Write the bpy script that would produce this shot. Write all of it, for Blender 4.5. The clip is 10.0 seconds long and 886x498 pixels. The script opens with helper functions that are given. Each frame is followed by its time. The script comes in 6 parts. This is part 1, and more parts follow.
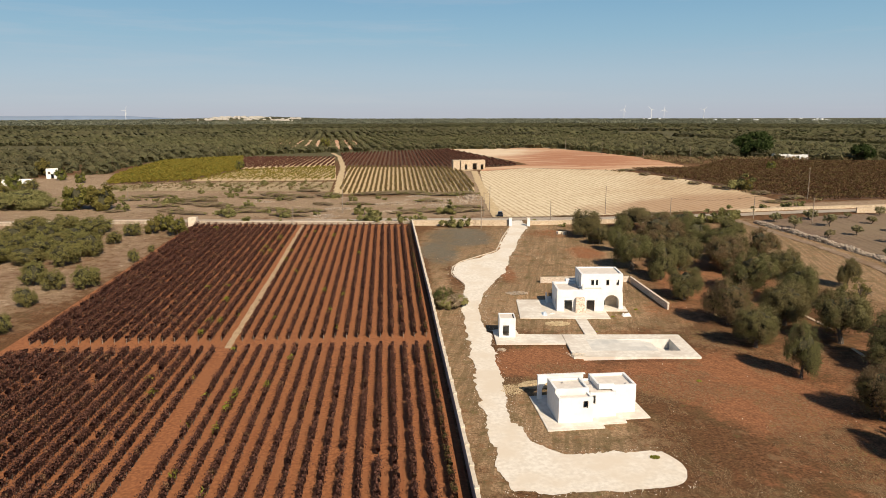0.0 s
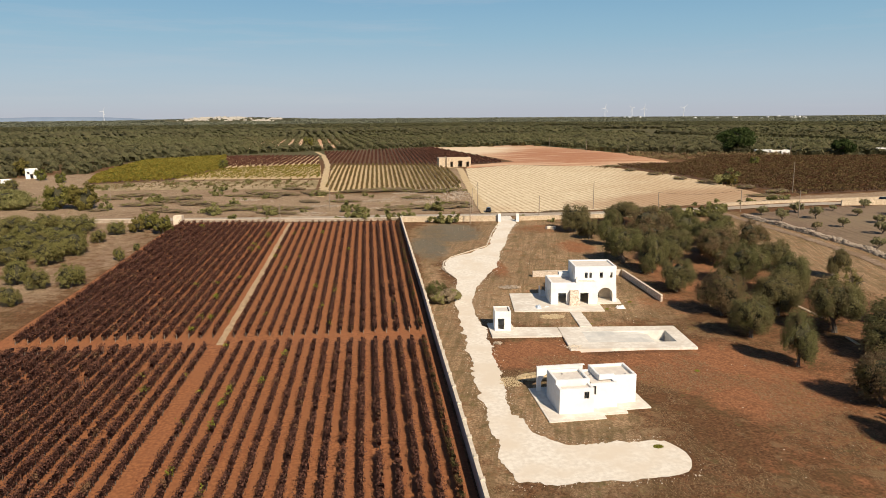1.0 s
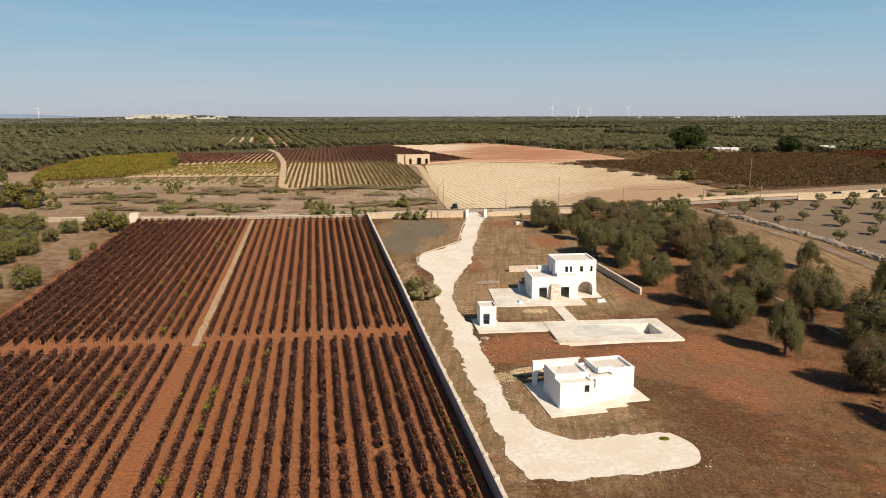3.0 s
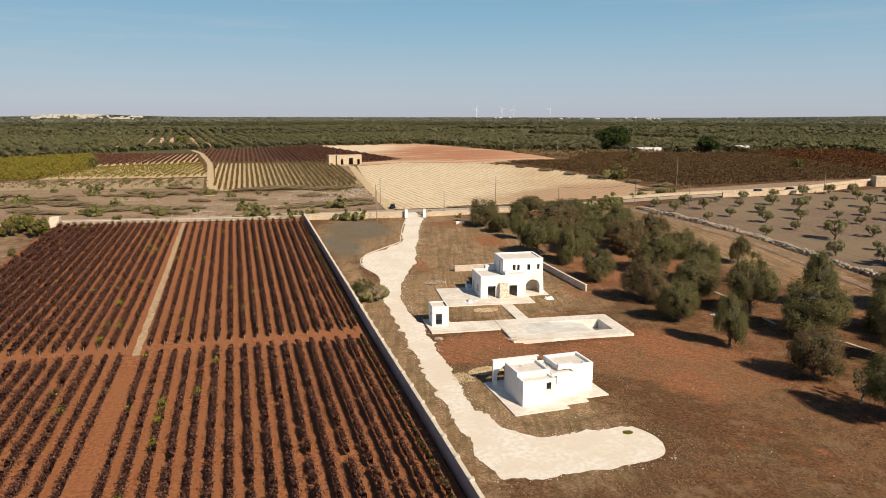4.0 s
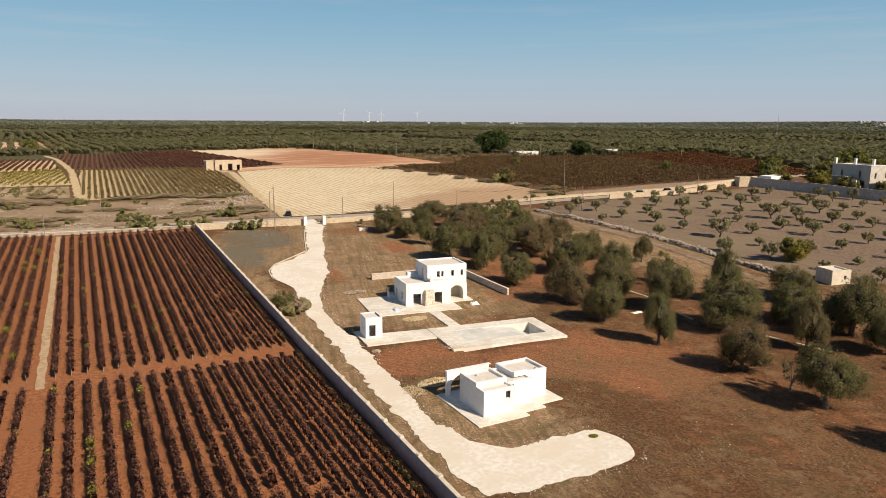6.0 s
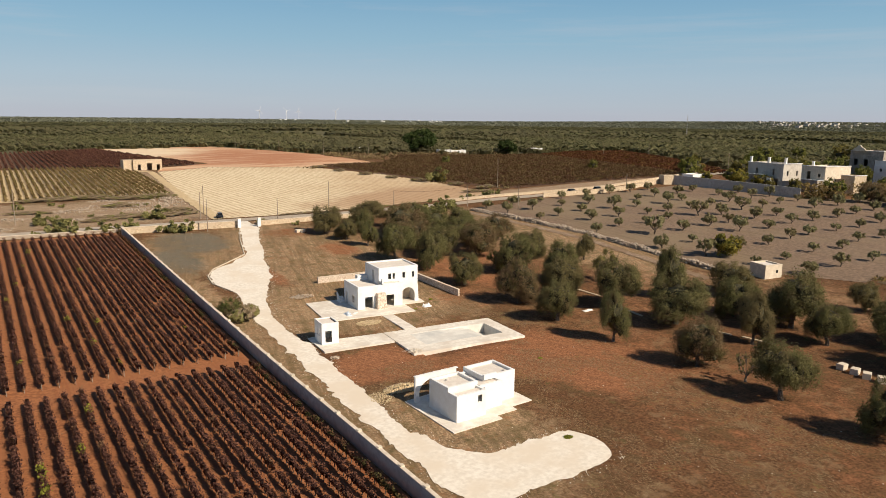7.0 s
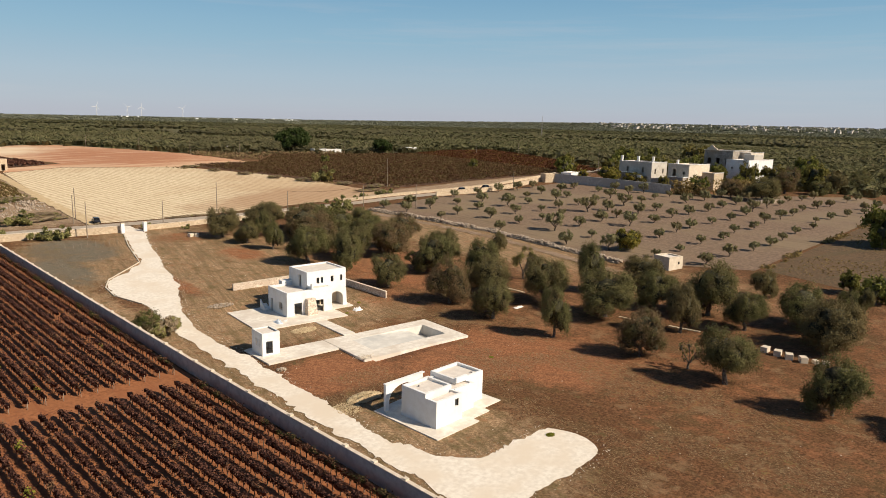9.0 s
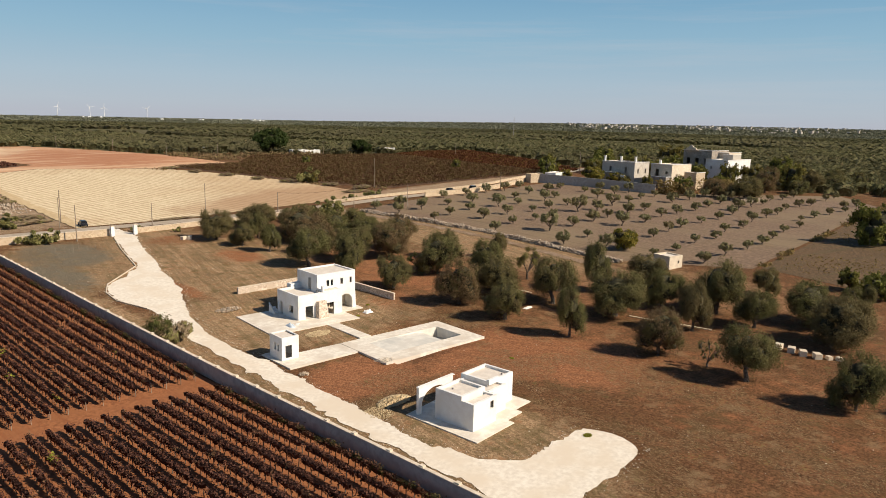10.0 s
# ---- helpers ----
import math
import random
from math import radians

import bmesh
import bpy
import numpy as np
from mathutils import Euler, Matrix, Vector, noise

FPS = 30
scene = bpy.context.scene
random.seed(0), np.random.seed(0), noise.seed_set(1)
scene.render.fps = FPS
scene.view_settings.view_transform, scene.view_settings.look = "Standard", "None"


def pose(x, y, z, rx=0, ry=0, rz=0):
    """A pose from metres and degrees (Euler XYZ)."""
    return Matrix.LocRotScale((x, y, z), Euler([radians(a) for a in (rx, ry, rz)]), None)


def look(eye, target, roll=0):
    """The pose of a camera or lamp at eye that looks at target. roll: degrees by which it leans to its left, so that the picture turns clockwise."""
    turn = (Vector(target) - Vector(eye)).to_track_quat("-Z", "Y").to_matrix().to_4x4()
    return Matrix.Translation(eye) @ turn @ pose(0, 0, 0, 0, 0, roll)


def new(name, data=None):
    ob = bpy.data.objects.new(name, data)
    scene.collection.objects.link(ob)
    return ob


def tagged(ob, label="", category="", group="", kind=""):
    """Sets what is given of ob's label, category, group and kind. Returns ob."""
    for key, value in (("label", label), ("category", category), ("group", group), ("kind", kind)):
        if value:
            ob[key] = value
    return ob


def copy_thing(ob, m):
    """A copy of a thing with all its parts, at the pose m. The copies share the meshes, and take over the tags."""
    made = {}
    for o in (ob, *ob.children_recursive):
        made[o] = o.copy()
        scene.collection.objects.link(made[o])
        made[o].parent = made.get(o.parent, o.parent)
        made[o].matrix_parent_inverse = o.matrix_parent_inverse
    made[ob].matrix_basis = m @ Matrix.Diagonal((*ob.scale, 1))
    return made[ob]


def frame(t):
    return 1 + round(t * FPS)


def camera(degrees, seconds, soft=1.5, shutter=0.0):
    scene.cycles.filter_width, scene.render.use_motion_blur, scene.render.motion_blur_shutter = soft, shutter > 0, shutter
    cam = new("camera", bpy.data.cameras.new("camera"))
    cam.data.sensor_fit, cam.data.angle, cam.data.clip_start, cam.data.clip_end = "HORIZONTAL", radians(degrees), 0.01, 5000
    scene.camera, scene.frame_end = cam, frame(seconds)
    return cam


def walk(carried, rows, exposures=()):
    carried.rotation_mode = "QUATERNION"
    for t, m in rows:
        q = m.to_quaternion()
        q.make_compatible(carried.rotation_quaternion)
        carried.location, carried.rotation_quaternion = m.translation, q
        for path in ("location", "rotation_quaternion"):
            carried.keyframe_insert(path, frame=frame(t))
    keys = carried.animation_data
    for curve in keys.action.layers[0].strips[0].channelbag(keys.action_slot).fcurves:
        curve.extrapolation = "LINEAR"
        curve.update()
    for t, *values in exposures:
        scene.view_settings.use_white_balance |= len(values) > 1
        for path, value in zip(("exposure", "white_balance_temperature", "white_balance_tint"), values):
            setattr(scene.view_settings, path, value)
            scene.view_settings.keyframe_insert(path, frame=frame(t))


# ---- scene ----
cam = camera(64.1, 10.0, soft=0.6)
PATH = [
    (0, (2.184, -1.244, 36.867), (2.315, 0.716, 36.49), -0.1),
    (0.5, (1.292, -0.853, 36.172), (1.442, 1.105, 35.793), -0.3),
    (1, (0.423, -0.235, 35.655), (0.602, 1.72, 35.277), -0.4),
    (1.5, (-0.668, 0.41, 35.203), (-0.458, 2.363, 34.825), -0.4),
    (2, (-1.869, 1.168, 34.937), (-1.646, 3.119, 34.559), -0.3),
    (2.5, (-3.226, 1.987, 34.712), (-2.976, 3.934, 34.332), -0.2),
    (4, (-8.346, 4.828, 34.064), (-7.822, 6.721, 33.685), 0.1),
    (4.5, (-10.314, 6.151, 34.098), (-9.702, 8.017, 33.719), 0.3),
    (5, (-12.392, 7.601, 34.125), (-11.696, 9.438, 33.748), 0.3),
    (5.5, (-14.327, 9.303, 34.103), (-13.545, 11.105, 33.729), 0.4),
    (5.7, (-15.159, 9.938, 34.048), (-14.344, 11.726, 33.678), 0.4),
    (7, (-20.457, 15.103, 34.29), (-19.395, 16.757, 33.921), 0.7),
    (7.5, (-22.356, 17.501, 34.199), (-21.198, 19.089, 33.831), 1.0),
    (8, (-24.426, 19.984, 34.083), (-23.2, 21.521, 33.715), 1.1),
    (8.5, (-26.86, 22.182, 33.95), (-25.559, 23.656, 33.584), 1.2),
    (9, (-29.013, 24.864, 33.856), (-27.639, 26.27, 33.492), 1.3),
    (9.5, (-31.328, 27.743, 33.791), (-29.91, 29.105, 33.428), 1.3),
    (10, (-33.645, 30.412, 33.709), (-32.209, 31.756, 33.348), 1.3),
]
walk(cam, [(t, look(eye, target, roll)) for t, eye, target, roll in PATH])

# ---- light ----
SUN_AZ, SUN_EL = radians(-68), radians(38)  # towards the sun, from +x
to_sun = Vector((math.cos(SUN_AZ) * math.cos(SUN_EL), math.sin(SUN_AZ) * math.cos(SUN_EL), math.sin(SUN_EL)))
sun = new("sun", bpy.data.lights.new("sun", "SUN"))
sun.data.energy, sun.data.angle, sun.data.color = 5.3, radians(0.53), (1.0, 0.88, 0.71)
sun.matrix_basis = look(to_sun * 100, (0, 0, 0))
world = bpy.data.worlds.new("sky")
world.use_nodes = True
scene.world = world
wn = world.node_tree
sky = wn.nodes.new("ShaderNodeTexSky")
sky.sky_type, sky.sun_disc = "NISHITA", False
sky.sun_elevation, sky.sun_rotation = SUN_EL, radians(90) - SUN_AZ
sky.air_density, sky.dust_density, sky.ozone_density = 1.0, 0.25, 3.6
# pale haze low over the horizon all round, with thin streaks of high cloud
where = wn.nodes.new("ShaderNodeTexCoord")
axes = wn.nodes.new("ShaderNodeSeparateXYZ")
wn.links.new(where.outputs["Generated"], axes.inputs[0])
haze = wn.nodes.new("ShaderNodeValToRGB")
haze.color_ramp.elements[0].position, haze.color_ramp.elements[0].color = 0.0, (0.50, 0.535, 0.625, 1)
haze.color_ramp.elements[1].position, haze.color_ramp.elements[1].color = 1.0, (0.12, 0.29, 0.52, 1)
for at, colour in ((0.05, (0.49, 0.56, 0.65, 1)), (0.16, (0.44, 0.565, 0.675, 1)), (0.32, (0.325, 0.525, 0.67, 1)), (0.5, (0.235, 0.46, 0.65, 1))):
    haze.color_ramp.elements.new(at).color = colour
reach = wn.nodes.new("ShaderNodeMath")
reach.operation, reach.inputs[1].default_value = "MULTIPLY", 3.2
wn.links.new(axes.outputs["Z"], reach.inputs[0])
wn.links.new(reach.outputs[0], haze.inputs[0])
lift = wn.nodes.new("ShaderNodeVectorMath")
lift.operation, lift.inputs[1].default_value = "MULTIPLY", (13.3, 13.3, 13.3)
wn.links.new(haze.outputs[0], lift.inputs[0])
long_way = wn.nodes.new("ShaderNodeMapping")
long_way.inputs["Rotation"].default_value, long_way.inputs["Scale"].default_value = (0.0, radians(14), 0.0), (2.0, 1.0, 26.0)
wn.links.new(where.outputs["Generated"], long_way.inputs[0])
wisp = wn.nodes.new("ShaderNodeTexNoise")
wisp.inputs["Scale"].default_value, wisp.inputs["Detail"].default_value, wisp.inputs["Roughness"].default_value = 1.6, 7.0, 0.62
wn.links.new(long_way.outputs[0], wisp.inputs["Vector"])
streak = wn.nodes.new("ShaderNodeMapRange")
streak.inputs["From Min"].default_value, streak.inputs["From Max"].default_value, streak.inputs["To Max"].default_value = 0.52, 0.8, 0.4
wn.links.new(wisp.outputs["Fac"], streak.inputs["Value"])
cloud = wn.nodes.new("ShaderNodeMix")
cloud.data_type = "RGBA"
cloud.inputs[7].default_value = (7.5, 8.0, 8.9, 1)
wn.links.new(streak.outputs[0], cloud.inputs[0])
wn.links.new(lift.outputs[0], cloud.inputs[6])
low = wn.nodes.new("ShaderNodeMapRange")
low.inputs["From Min"].default_value, low.inputs["From Max"].default_value = 0.12, 0.5
low.inputs["To Min"].default_value, low.inputs["To Max"].default_value = 0.88, 0.0
wn.links.new(axes.outputs["Z"], low.inputs["Value"])
tint = wn.nodes.new("ShaderNodeMix")
tint.data_type = "RGBA"
wn.links.new(low.outputs[0], tint.inputs[0])
wn.links.new(sky.outputs[0], tint.inputs[6])
wn.links.new(cloud.outputs[2], tint.inputs[7])
wn.links.new(tint.outputs[2], wn.nodes["Background"].inputs[0])
wn.nodes["Background"].inputs[1].default_value = 0.058
scene.view_settings.exposure = 0.27


# ---- the lie of the land ----
def ramp(v, a, b):
    t = np.clip((v - a) / (b - a), 0.0, 1.0)
    return t * t * (3 - 2 * t)


def land(x, y):
    """Height of the ground; takes numbers or arrays."""
    r = np.hypot(x, y)
    z = (0.4 + 3.6 * ramp(y, 85, 260) + 3.4 * ramp(y, 235, 400) * (1 - 0.75 * ramp(x, 110, 260)) + 3.5 * ramp(x, 50, 150) + 1.9 * ramp(x, 140, 240)
         + 1.2 * ramp(-x, 10, 90) * ramp(y, 80, 220))
    far = (1 - ramp(r, 700, 3500)) * (1 - 0.35 * ramp(r, 430, 900))
    ridge = 24 * ramp(r, 2200, 4300) * ramp(x - 0.9 * y, -1200, 2200)
    rise = 15 * ramp(r, 3200, 4000) * np.exp(-((x + 800) / 330) ** 2) * (y > 0)
    return z * far + ridge + rise


# ---- building helpers ----
def link(name, bm, mat, parent=None, label="", smooth=False):
    me = bpy.data.meshes.new(name)
    bm.normal_update()
    bm.to_mesh(me)
    bm.free()
    if smooth:
        me.shade_smooth()
    me.materials.append(mat)
    ob = new(name, me)
    if parent is not None:
        ob.parent = parent
    if label:
        tagged(ob, label)
    return ob


part = link


def link_np(name, verts, faces, mat, parent=None, smooth=False):
    """A mesh from arrays: verts n x 3, faces m x k."""
    me = bpy.data.meshes.new(name)
    verts, faces = np.asarray(verts, np.float32), np.asarray(faces, np.int32)
    k = faces.shape[1]
    me.vertices.add(len(verts))
    me.vertices.foreach_set("co", verts.ravel())
    me.loops.add(faces.size)
    me.loops.foreach_set("vertex_index", faces.ravel())
    me.polygons.add(len(faces))
    me.polygons.foreach_set("loop_start", np.arange(0, faces.size, k, dtype=np.int32))
    me.update(calc_edges=True)
    me.validate()
    if smooth:
        me.shade_smooth()
    me.materials.append(mat)
    ob = new(name, me)
    if parent is not None:
        ob.parent = parent
    return ob


def thing(name, x, y, z, turn, label, category, group="", kind=""):
    ob = new(name)
    ob.empty_display_size = 0.5
    ob.matrix_basis = pose(x, y, z, 0, 0, turn)
    return tagged(ob, label, category, group, kind)


def box(bm, x0, x1, y0, y1, z0, z1):
    v = [bm.verts.new((x, y, z)) for z in (z0, z1) for y in (y0, y1) for x in (x0, x1)]
    for f in ((0, 2, 3, 1), (4, 5, 7, 6), (0, 1, 5, 4), (2, 6, 7, 3), (0, 4, 6, 2), (1, 3, 7, 5)):
        bm.faces.new([v[i] for i in f])


def boxed(*sizes):
    bm = bmesh.new()
    for s in sizes:
        box(bm, *s)
    return bm


def bevelled(bm, width=0.02):
    bmesh.ops.remove_doubles(bm, verts=bm.verts, dist=1e-5)
    bmesh.ops.bevel(bm, geom=bm.edges[:], offset=width, segments=1, affect="EDGES")
    return bm


def tube(bm, pts, radii, sides=6):
    """A round limb along pts."""
    rings = []
    for i, (p, r) in enumerate(zip(pts, radii)):
        a, b = Vector(pts[max(i - 1, 0)]), Vector(pts[min(i + 1, len(pts) - 1)])
        q = (b - a).normalized().to_track_quat("Z", "Y")
        rings.append([bm.verts.new(Vector(p) + q @ Vector((r * math.cos(2 * math.pi * k / sides), r * math.sin(2 * math.pi * k / sides), 0))) for k in range(sides)])
    for a, b in zip(rings, rings[1:]):
        for k in range(sides):
            bm.faces.new((a[k], a[(k + 1) % sides], b[(k + 1) % sides], b[k]))
    bm.faces.new(rings[0][::-1])
    bm.faces.new(rings[-1])


def wall_bm(length, height, thick, holes=(), axis="u", at=(0, 0, 0)):
    """An upright wall with openings right through it. holes: (a0, a1, z0, z1) along the wall; axis u runs along x, v along y."""
    cu = sorted({0.0, length, *[h[0] for h in holes], *[h[1] for h in holes]})
    cz = sorted({0.0, height, *[h[2] for h in holes], *[h[3] for h in holes]})
    solid = {}
    for i in range(len(cu) - 1):
        for j in range(len(cz) - 1):
            a, z = (cu[i] + cu[i + 1]) / 2, (cz[j] + cz[j + 1]) / 2
            solid[i, j] = not any(h[0] < a < h[1] and h[2] < z < h[3] for h in holes)
    bm, made = bmesh.new(), {}

    def vert(a, d, z):
        key = (round(a, 4), d, round(z, 4))
        if key not in made:
            p = (a, d * thick, z) if axis == "u" else (d * thick, a, z)
            made[key] = bm.verts.new((p[0] + at[0], p[1] + at[1], p[2] + at[2]))
        return made[key]

    def quad(*c):
        bm.faces.new([vert(*q) for q in c])

    for (i, j), full in solid.items():
        if not full:
            continue
        a0, a1, z0, z1 = cu[i], cu[i + 1], cz[j], cz[j + 1]
        quad((a0, 0, z0), (a1, 0, z0), (a1, 0, z1), (a0, 0, z1))
        quad((a1, 1, z0), (a0, 1, z0), (a0, 1, z1), (a1, 1, z1))
        if not solid.get((i - 1, j)):
            quad((a0, 1, z0), (a0, 0, z0), (a0, 0, z1), (a0, 1, z1))
        if not solid.get((i + 1, j)):
            quad((a1, 0, z0), (a1, 1, z0), (a1, 1, z1), (a1, 0, z1))
        if not solid.get((i, j - 1)):
            quad((a0, 1, z0), (a1, 1, z0), (a1, 0, z0), (a0, 0, z0))
        if not solid.get((i, j + 1)):
            quad((a0, 0, z1), (a1, 0, z1), (a1, 1, z1), (a0, 1, z1))
    bmesh.ops.recalc_face_normals(bm, faces=bm.faces)
    return bm


def arch_bm(length, height, thick, a0, a1, rise, spring, at=(0, 0, 0)):
    """A wall along x with one arched opening down to its foot."""
    mid, half = (a0 + a1) / 2, (a1 - a0) / 2
    curve = [(mid + half * math.cos(math.pi * k / 14), spring + rise * math.sin(math.pi * k / 14)) for k in range(15)]
    outline = [(0, 0), (0, height), (length, height), (length, 0), (a1, 0)] + curve + [(a0, 0)]
    bm = bmesh.new()
    face = bm.faces.new([bm.verts.new((a + at[0], at[1], z + at[2])) for a, z in outline])
    out = bmesh.ops.extrude_face_region(bm, geom=[face])
    bmesh.ops.translate(bm, verts=[v for v in out["geom"] if isinstance(v, bmesh.types.BMVert)], vec=(0, thick, 0))
    bmesh.ops.recalc_face_normals(bm, faces=bm.faces)
    return bm


def rubble(rng, spots, size, squash=0.75):
    """Rough stones as arrays: a bent box at every spot (x, y, z)."""
    spots = np.asarray(spots, float)
    n = len(spots)
    cube = np.array([(x, y, z) for z in (-1, 1) for y in (-1, 1) for x in (-1, 1)], float)
    ax = rng.normal(size=(n, 3))
    ax /= np.linalg.norm(ax, axis=1, keepdims=True)
    ang = rng.uniform(0, 2.2, n)[:, None, None]
    k = np.zeros((n, 3, 3))
    k[:, 0, 1], k[:, 0, 2], k[:, 1, 0], k[:, 1, 2], k[:, 2, 0], k[:, 2, 1] = -ax[:, 2], ax[:, 1], ax[:, 2], -ax[:, 0], -ax[:, 1], ax[:, 0]
    rot = np.eye(3) + np.sin(ang) * k + (1 - np.cos(ang)) * (k @ k)
    dims = rng.uniform(0.3, 0.65, (n, 1, 3)) * rng.uniform(0.5, 1.5, (n, 1, 1)) * size * np.array([1, 1, squash])
    pts = cube[None] * dims * rng.uniform(0.75, 1.1, (n, 8, 1))
    pts = np.einsum("nij,nkj->nki", rot, pts) + spots[:, None]
    f = np.array([(0, 2, 3, 1), (4, 5, 7, 6), (0, 1, 5, 4), (2, 6, 7, 3), (0, 4, 6, 2), (1, 3, 7, 5)])
    return pts.reshape(-1, 3), (f[None] + 8 * np.arange(n)[:, None, None]).reshape(-1, 4)


def leaves(rng, centres, size, long=1.6):
    """Leaf sprays as arrays: a pointed blade of any tilt at every centre."""
    centres = np.asarray(centres, float)
    n = len(centres)
    a = rng.normal(size=(n, 3))
    a /= np.linalg.norm(a, axis=1, keepdims=True)
    b = np.cross(a, rng.normal(size=(n, 3)))
    b /= np.linalg.norm(b, axis=1, keepdims=True)
    s = (size * rng.uniform(0.6, 1.4, n))[:, None]
    a, b = a * s * long / 2, b * s / 2
    pts = np.stack([centres - a * 0.8 - b, centres - a * 0.6 + b, centres + a], 1)
    return pts.reshape(-1, 3), np.arange(3 * n).reshape(n, 3)


def sprays(rng, centres, out, size, long=1.6, loose=0.55):
    """Leaf sprays as arrays that lie like shingles on a crown: each faces out, give or take."""
    n = len(centres)
    out = out / (np.linalg.norm(out, axis=1, keepdims=True) + 1e-9) + rng.normal(0, loose, (n, 3))
    a = np.cross(out, rng.normal(size=(n, 3)))
    a /= np.linalg.norm(a, axis=1, keepdims=True) + 1e-9
    b = np.cross(out, a)
    b /= np.linalg.norm(b, axis=1, keepdims=True) + 1e-9
    s = (size * rng.uniform(0.6, 1.4, n))[:, None]
    a, b = a * s * long / 2, b * s / 2
    pts = np.stack([centres - a * 0.8 - b, centres - a * 0.6 + b, centres + a], 1)
    return pts.reshape(-1, 3), np.arange(3 * n).reshape(n, 3)


def cores(rng, centres, radii, n=3):
    """Dense hearts of leaf clumps: small bent balls as arrays."""
    pts, faces, made = [], [], {}
    for axis in range(3):
        for side in (-1, 1):
            for i in range(n):
                for j in range(n):
                    ring = []
                    for a, b in ((i, j), (i + 1, j), (i + 1, j + 1), (i, j + 1)):
                        p = [0.0, 0.0, 0.0]
                        p[axis], p[(axis + 1) % 3], p[(axis + 2) % 3] = side, 2 * a / n - 1, 2 * b / n - 1
                        key = tuple(round(c, 3) for c in p)
                        if key not in made:
                            made[key] = len(pts)
                            pts.append(np.array(p) / np.linalg.norm(p))
                        ring.append(made[key])
                    faces.append(ring)
    pts, faces, m = np.array(pts), np.array(faces), len(centres)
    v = np.asarray(centres)[:, None] + pts[None] * np.asarray(radii)[:, None, None] * rng.uniform(0.7, 1.15, (m, len(pts), 1))
    faces = np.concatenate([faces[:, [0, 1, 2]], faces[:, [0, 2, 3]]])
    return v.reshape(-1, 3), (faces[None] + len(pts) * np.arange(m)[:, None, None]).reshape(-1, 3)


def sheet(name, rows, mat, lift, across=6, jitter=0.0, skirt=0.0):
    """A strip of ground cover between two edges. rows: ((x, y), (x, y)) from edge to edge; laid on the land."""
    rng, dense = np.random.default_rng(len(rows)), []
    for (a, b), (c, d) in zip(rows, rows[1:]):
        n = max(2, int(max(math.dist(a, c), math.dist(b, d)) / 0.6)) if jitter else max(2, int(math.dist(a, c) / 8))
        for k in range(n):
            t = k / n
            dense.append((np.array(a) * (1 - t) + np.array(c) * t, np.array(b) * (1 - t) + np.array(d) * t))
    dense.append((np.array(rows[-1][0], float), np.array(rows[-1][1], float)))
    if jitter:  # rounded corners first, then a ragged edge
        for _ in range(8):
            dense = [dense[0]] + [((p[0] + q[0] * 2 + r[0]) / 4, (p[1] + q[1] * 2 + r[1]) / 4) for p, q, r in zip(dense, dense[1:], dense[2:])] + [dense[-1]]
        def ragged():
            n = len(dense)
            return jitter * (0.7 * rng.normal(size=n) + np.convolve(rng.normal(size=n + 8), np.hanning(9) * 0.7, "valid"))
        walk_a, walk_b = ragged(), ragged()
        out = []
        for (a, b), ja, jb in zip(dense, walk_a, walk_b):
            d = (b - a) / (np.linalg.norm(b - a) + 1e-6)
            out.append((a + d * ja, b + d * jb))
        dense = out
    pts = []
    for a, b in dense:
        for k in range(across + 1):
            x, y = a + (b - a) * k / across
            up = lift
            if skirt and k in (0, across):
                up = -skirt
            pts.append((x, y, land(x, y) + up))
    w = across + 1
    faces = [(i * w + k, i * w + k + 1, (i + 1) * w + k + 1, (i + 1) * w + k) for i in range(len(dense) - 1) for k in range(across)]
    return link_np(name, pts, faces, mat, smooth=True)


def inside(x, y, poly):
    """Which of the points lie in the polygon."""
    x, y = np.asarray(x, float), np.asarray(y, float)
    res = np.zeros(x.shape, bool)
    for (ax, ay), (bx, by) in zip(poly, poly[1:] + poly[:1]):
        if ay != by:
            res ^= ((ay > y) != (by > y)) & (x < (bx - ax) * (y - ay) / (by - ay) + ax)
    return res


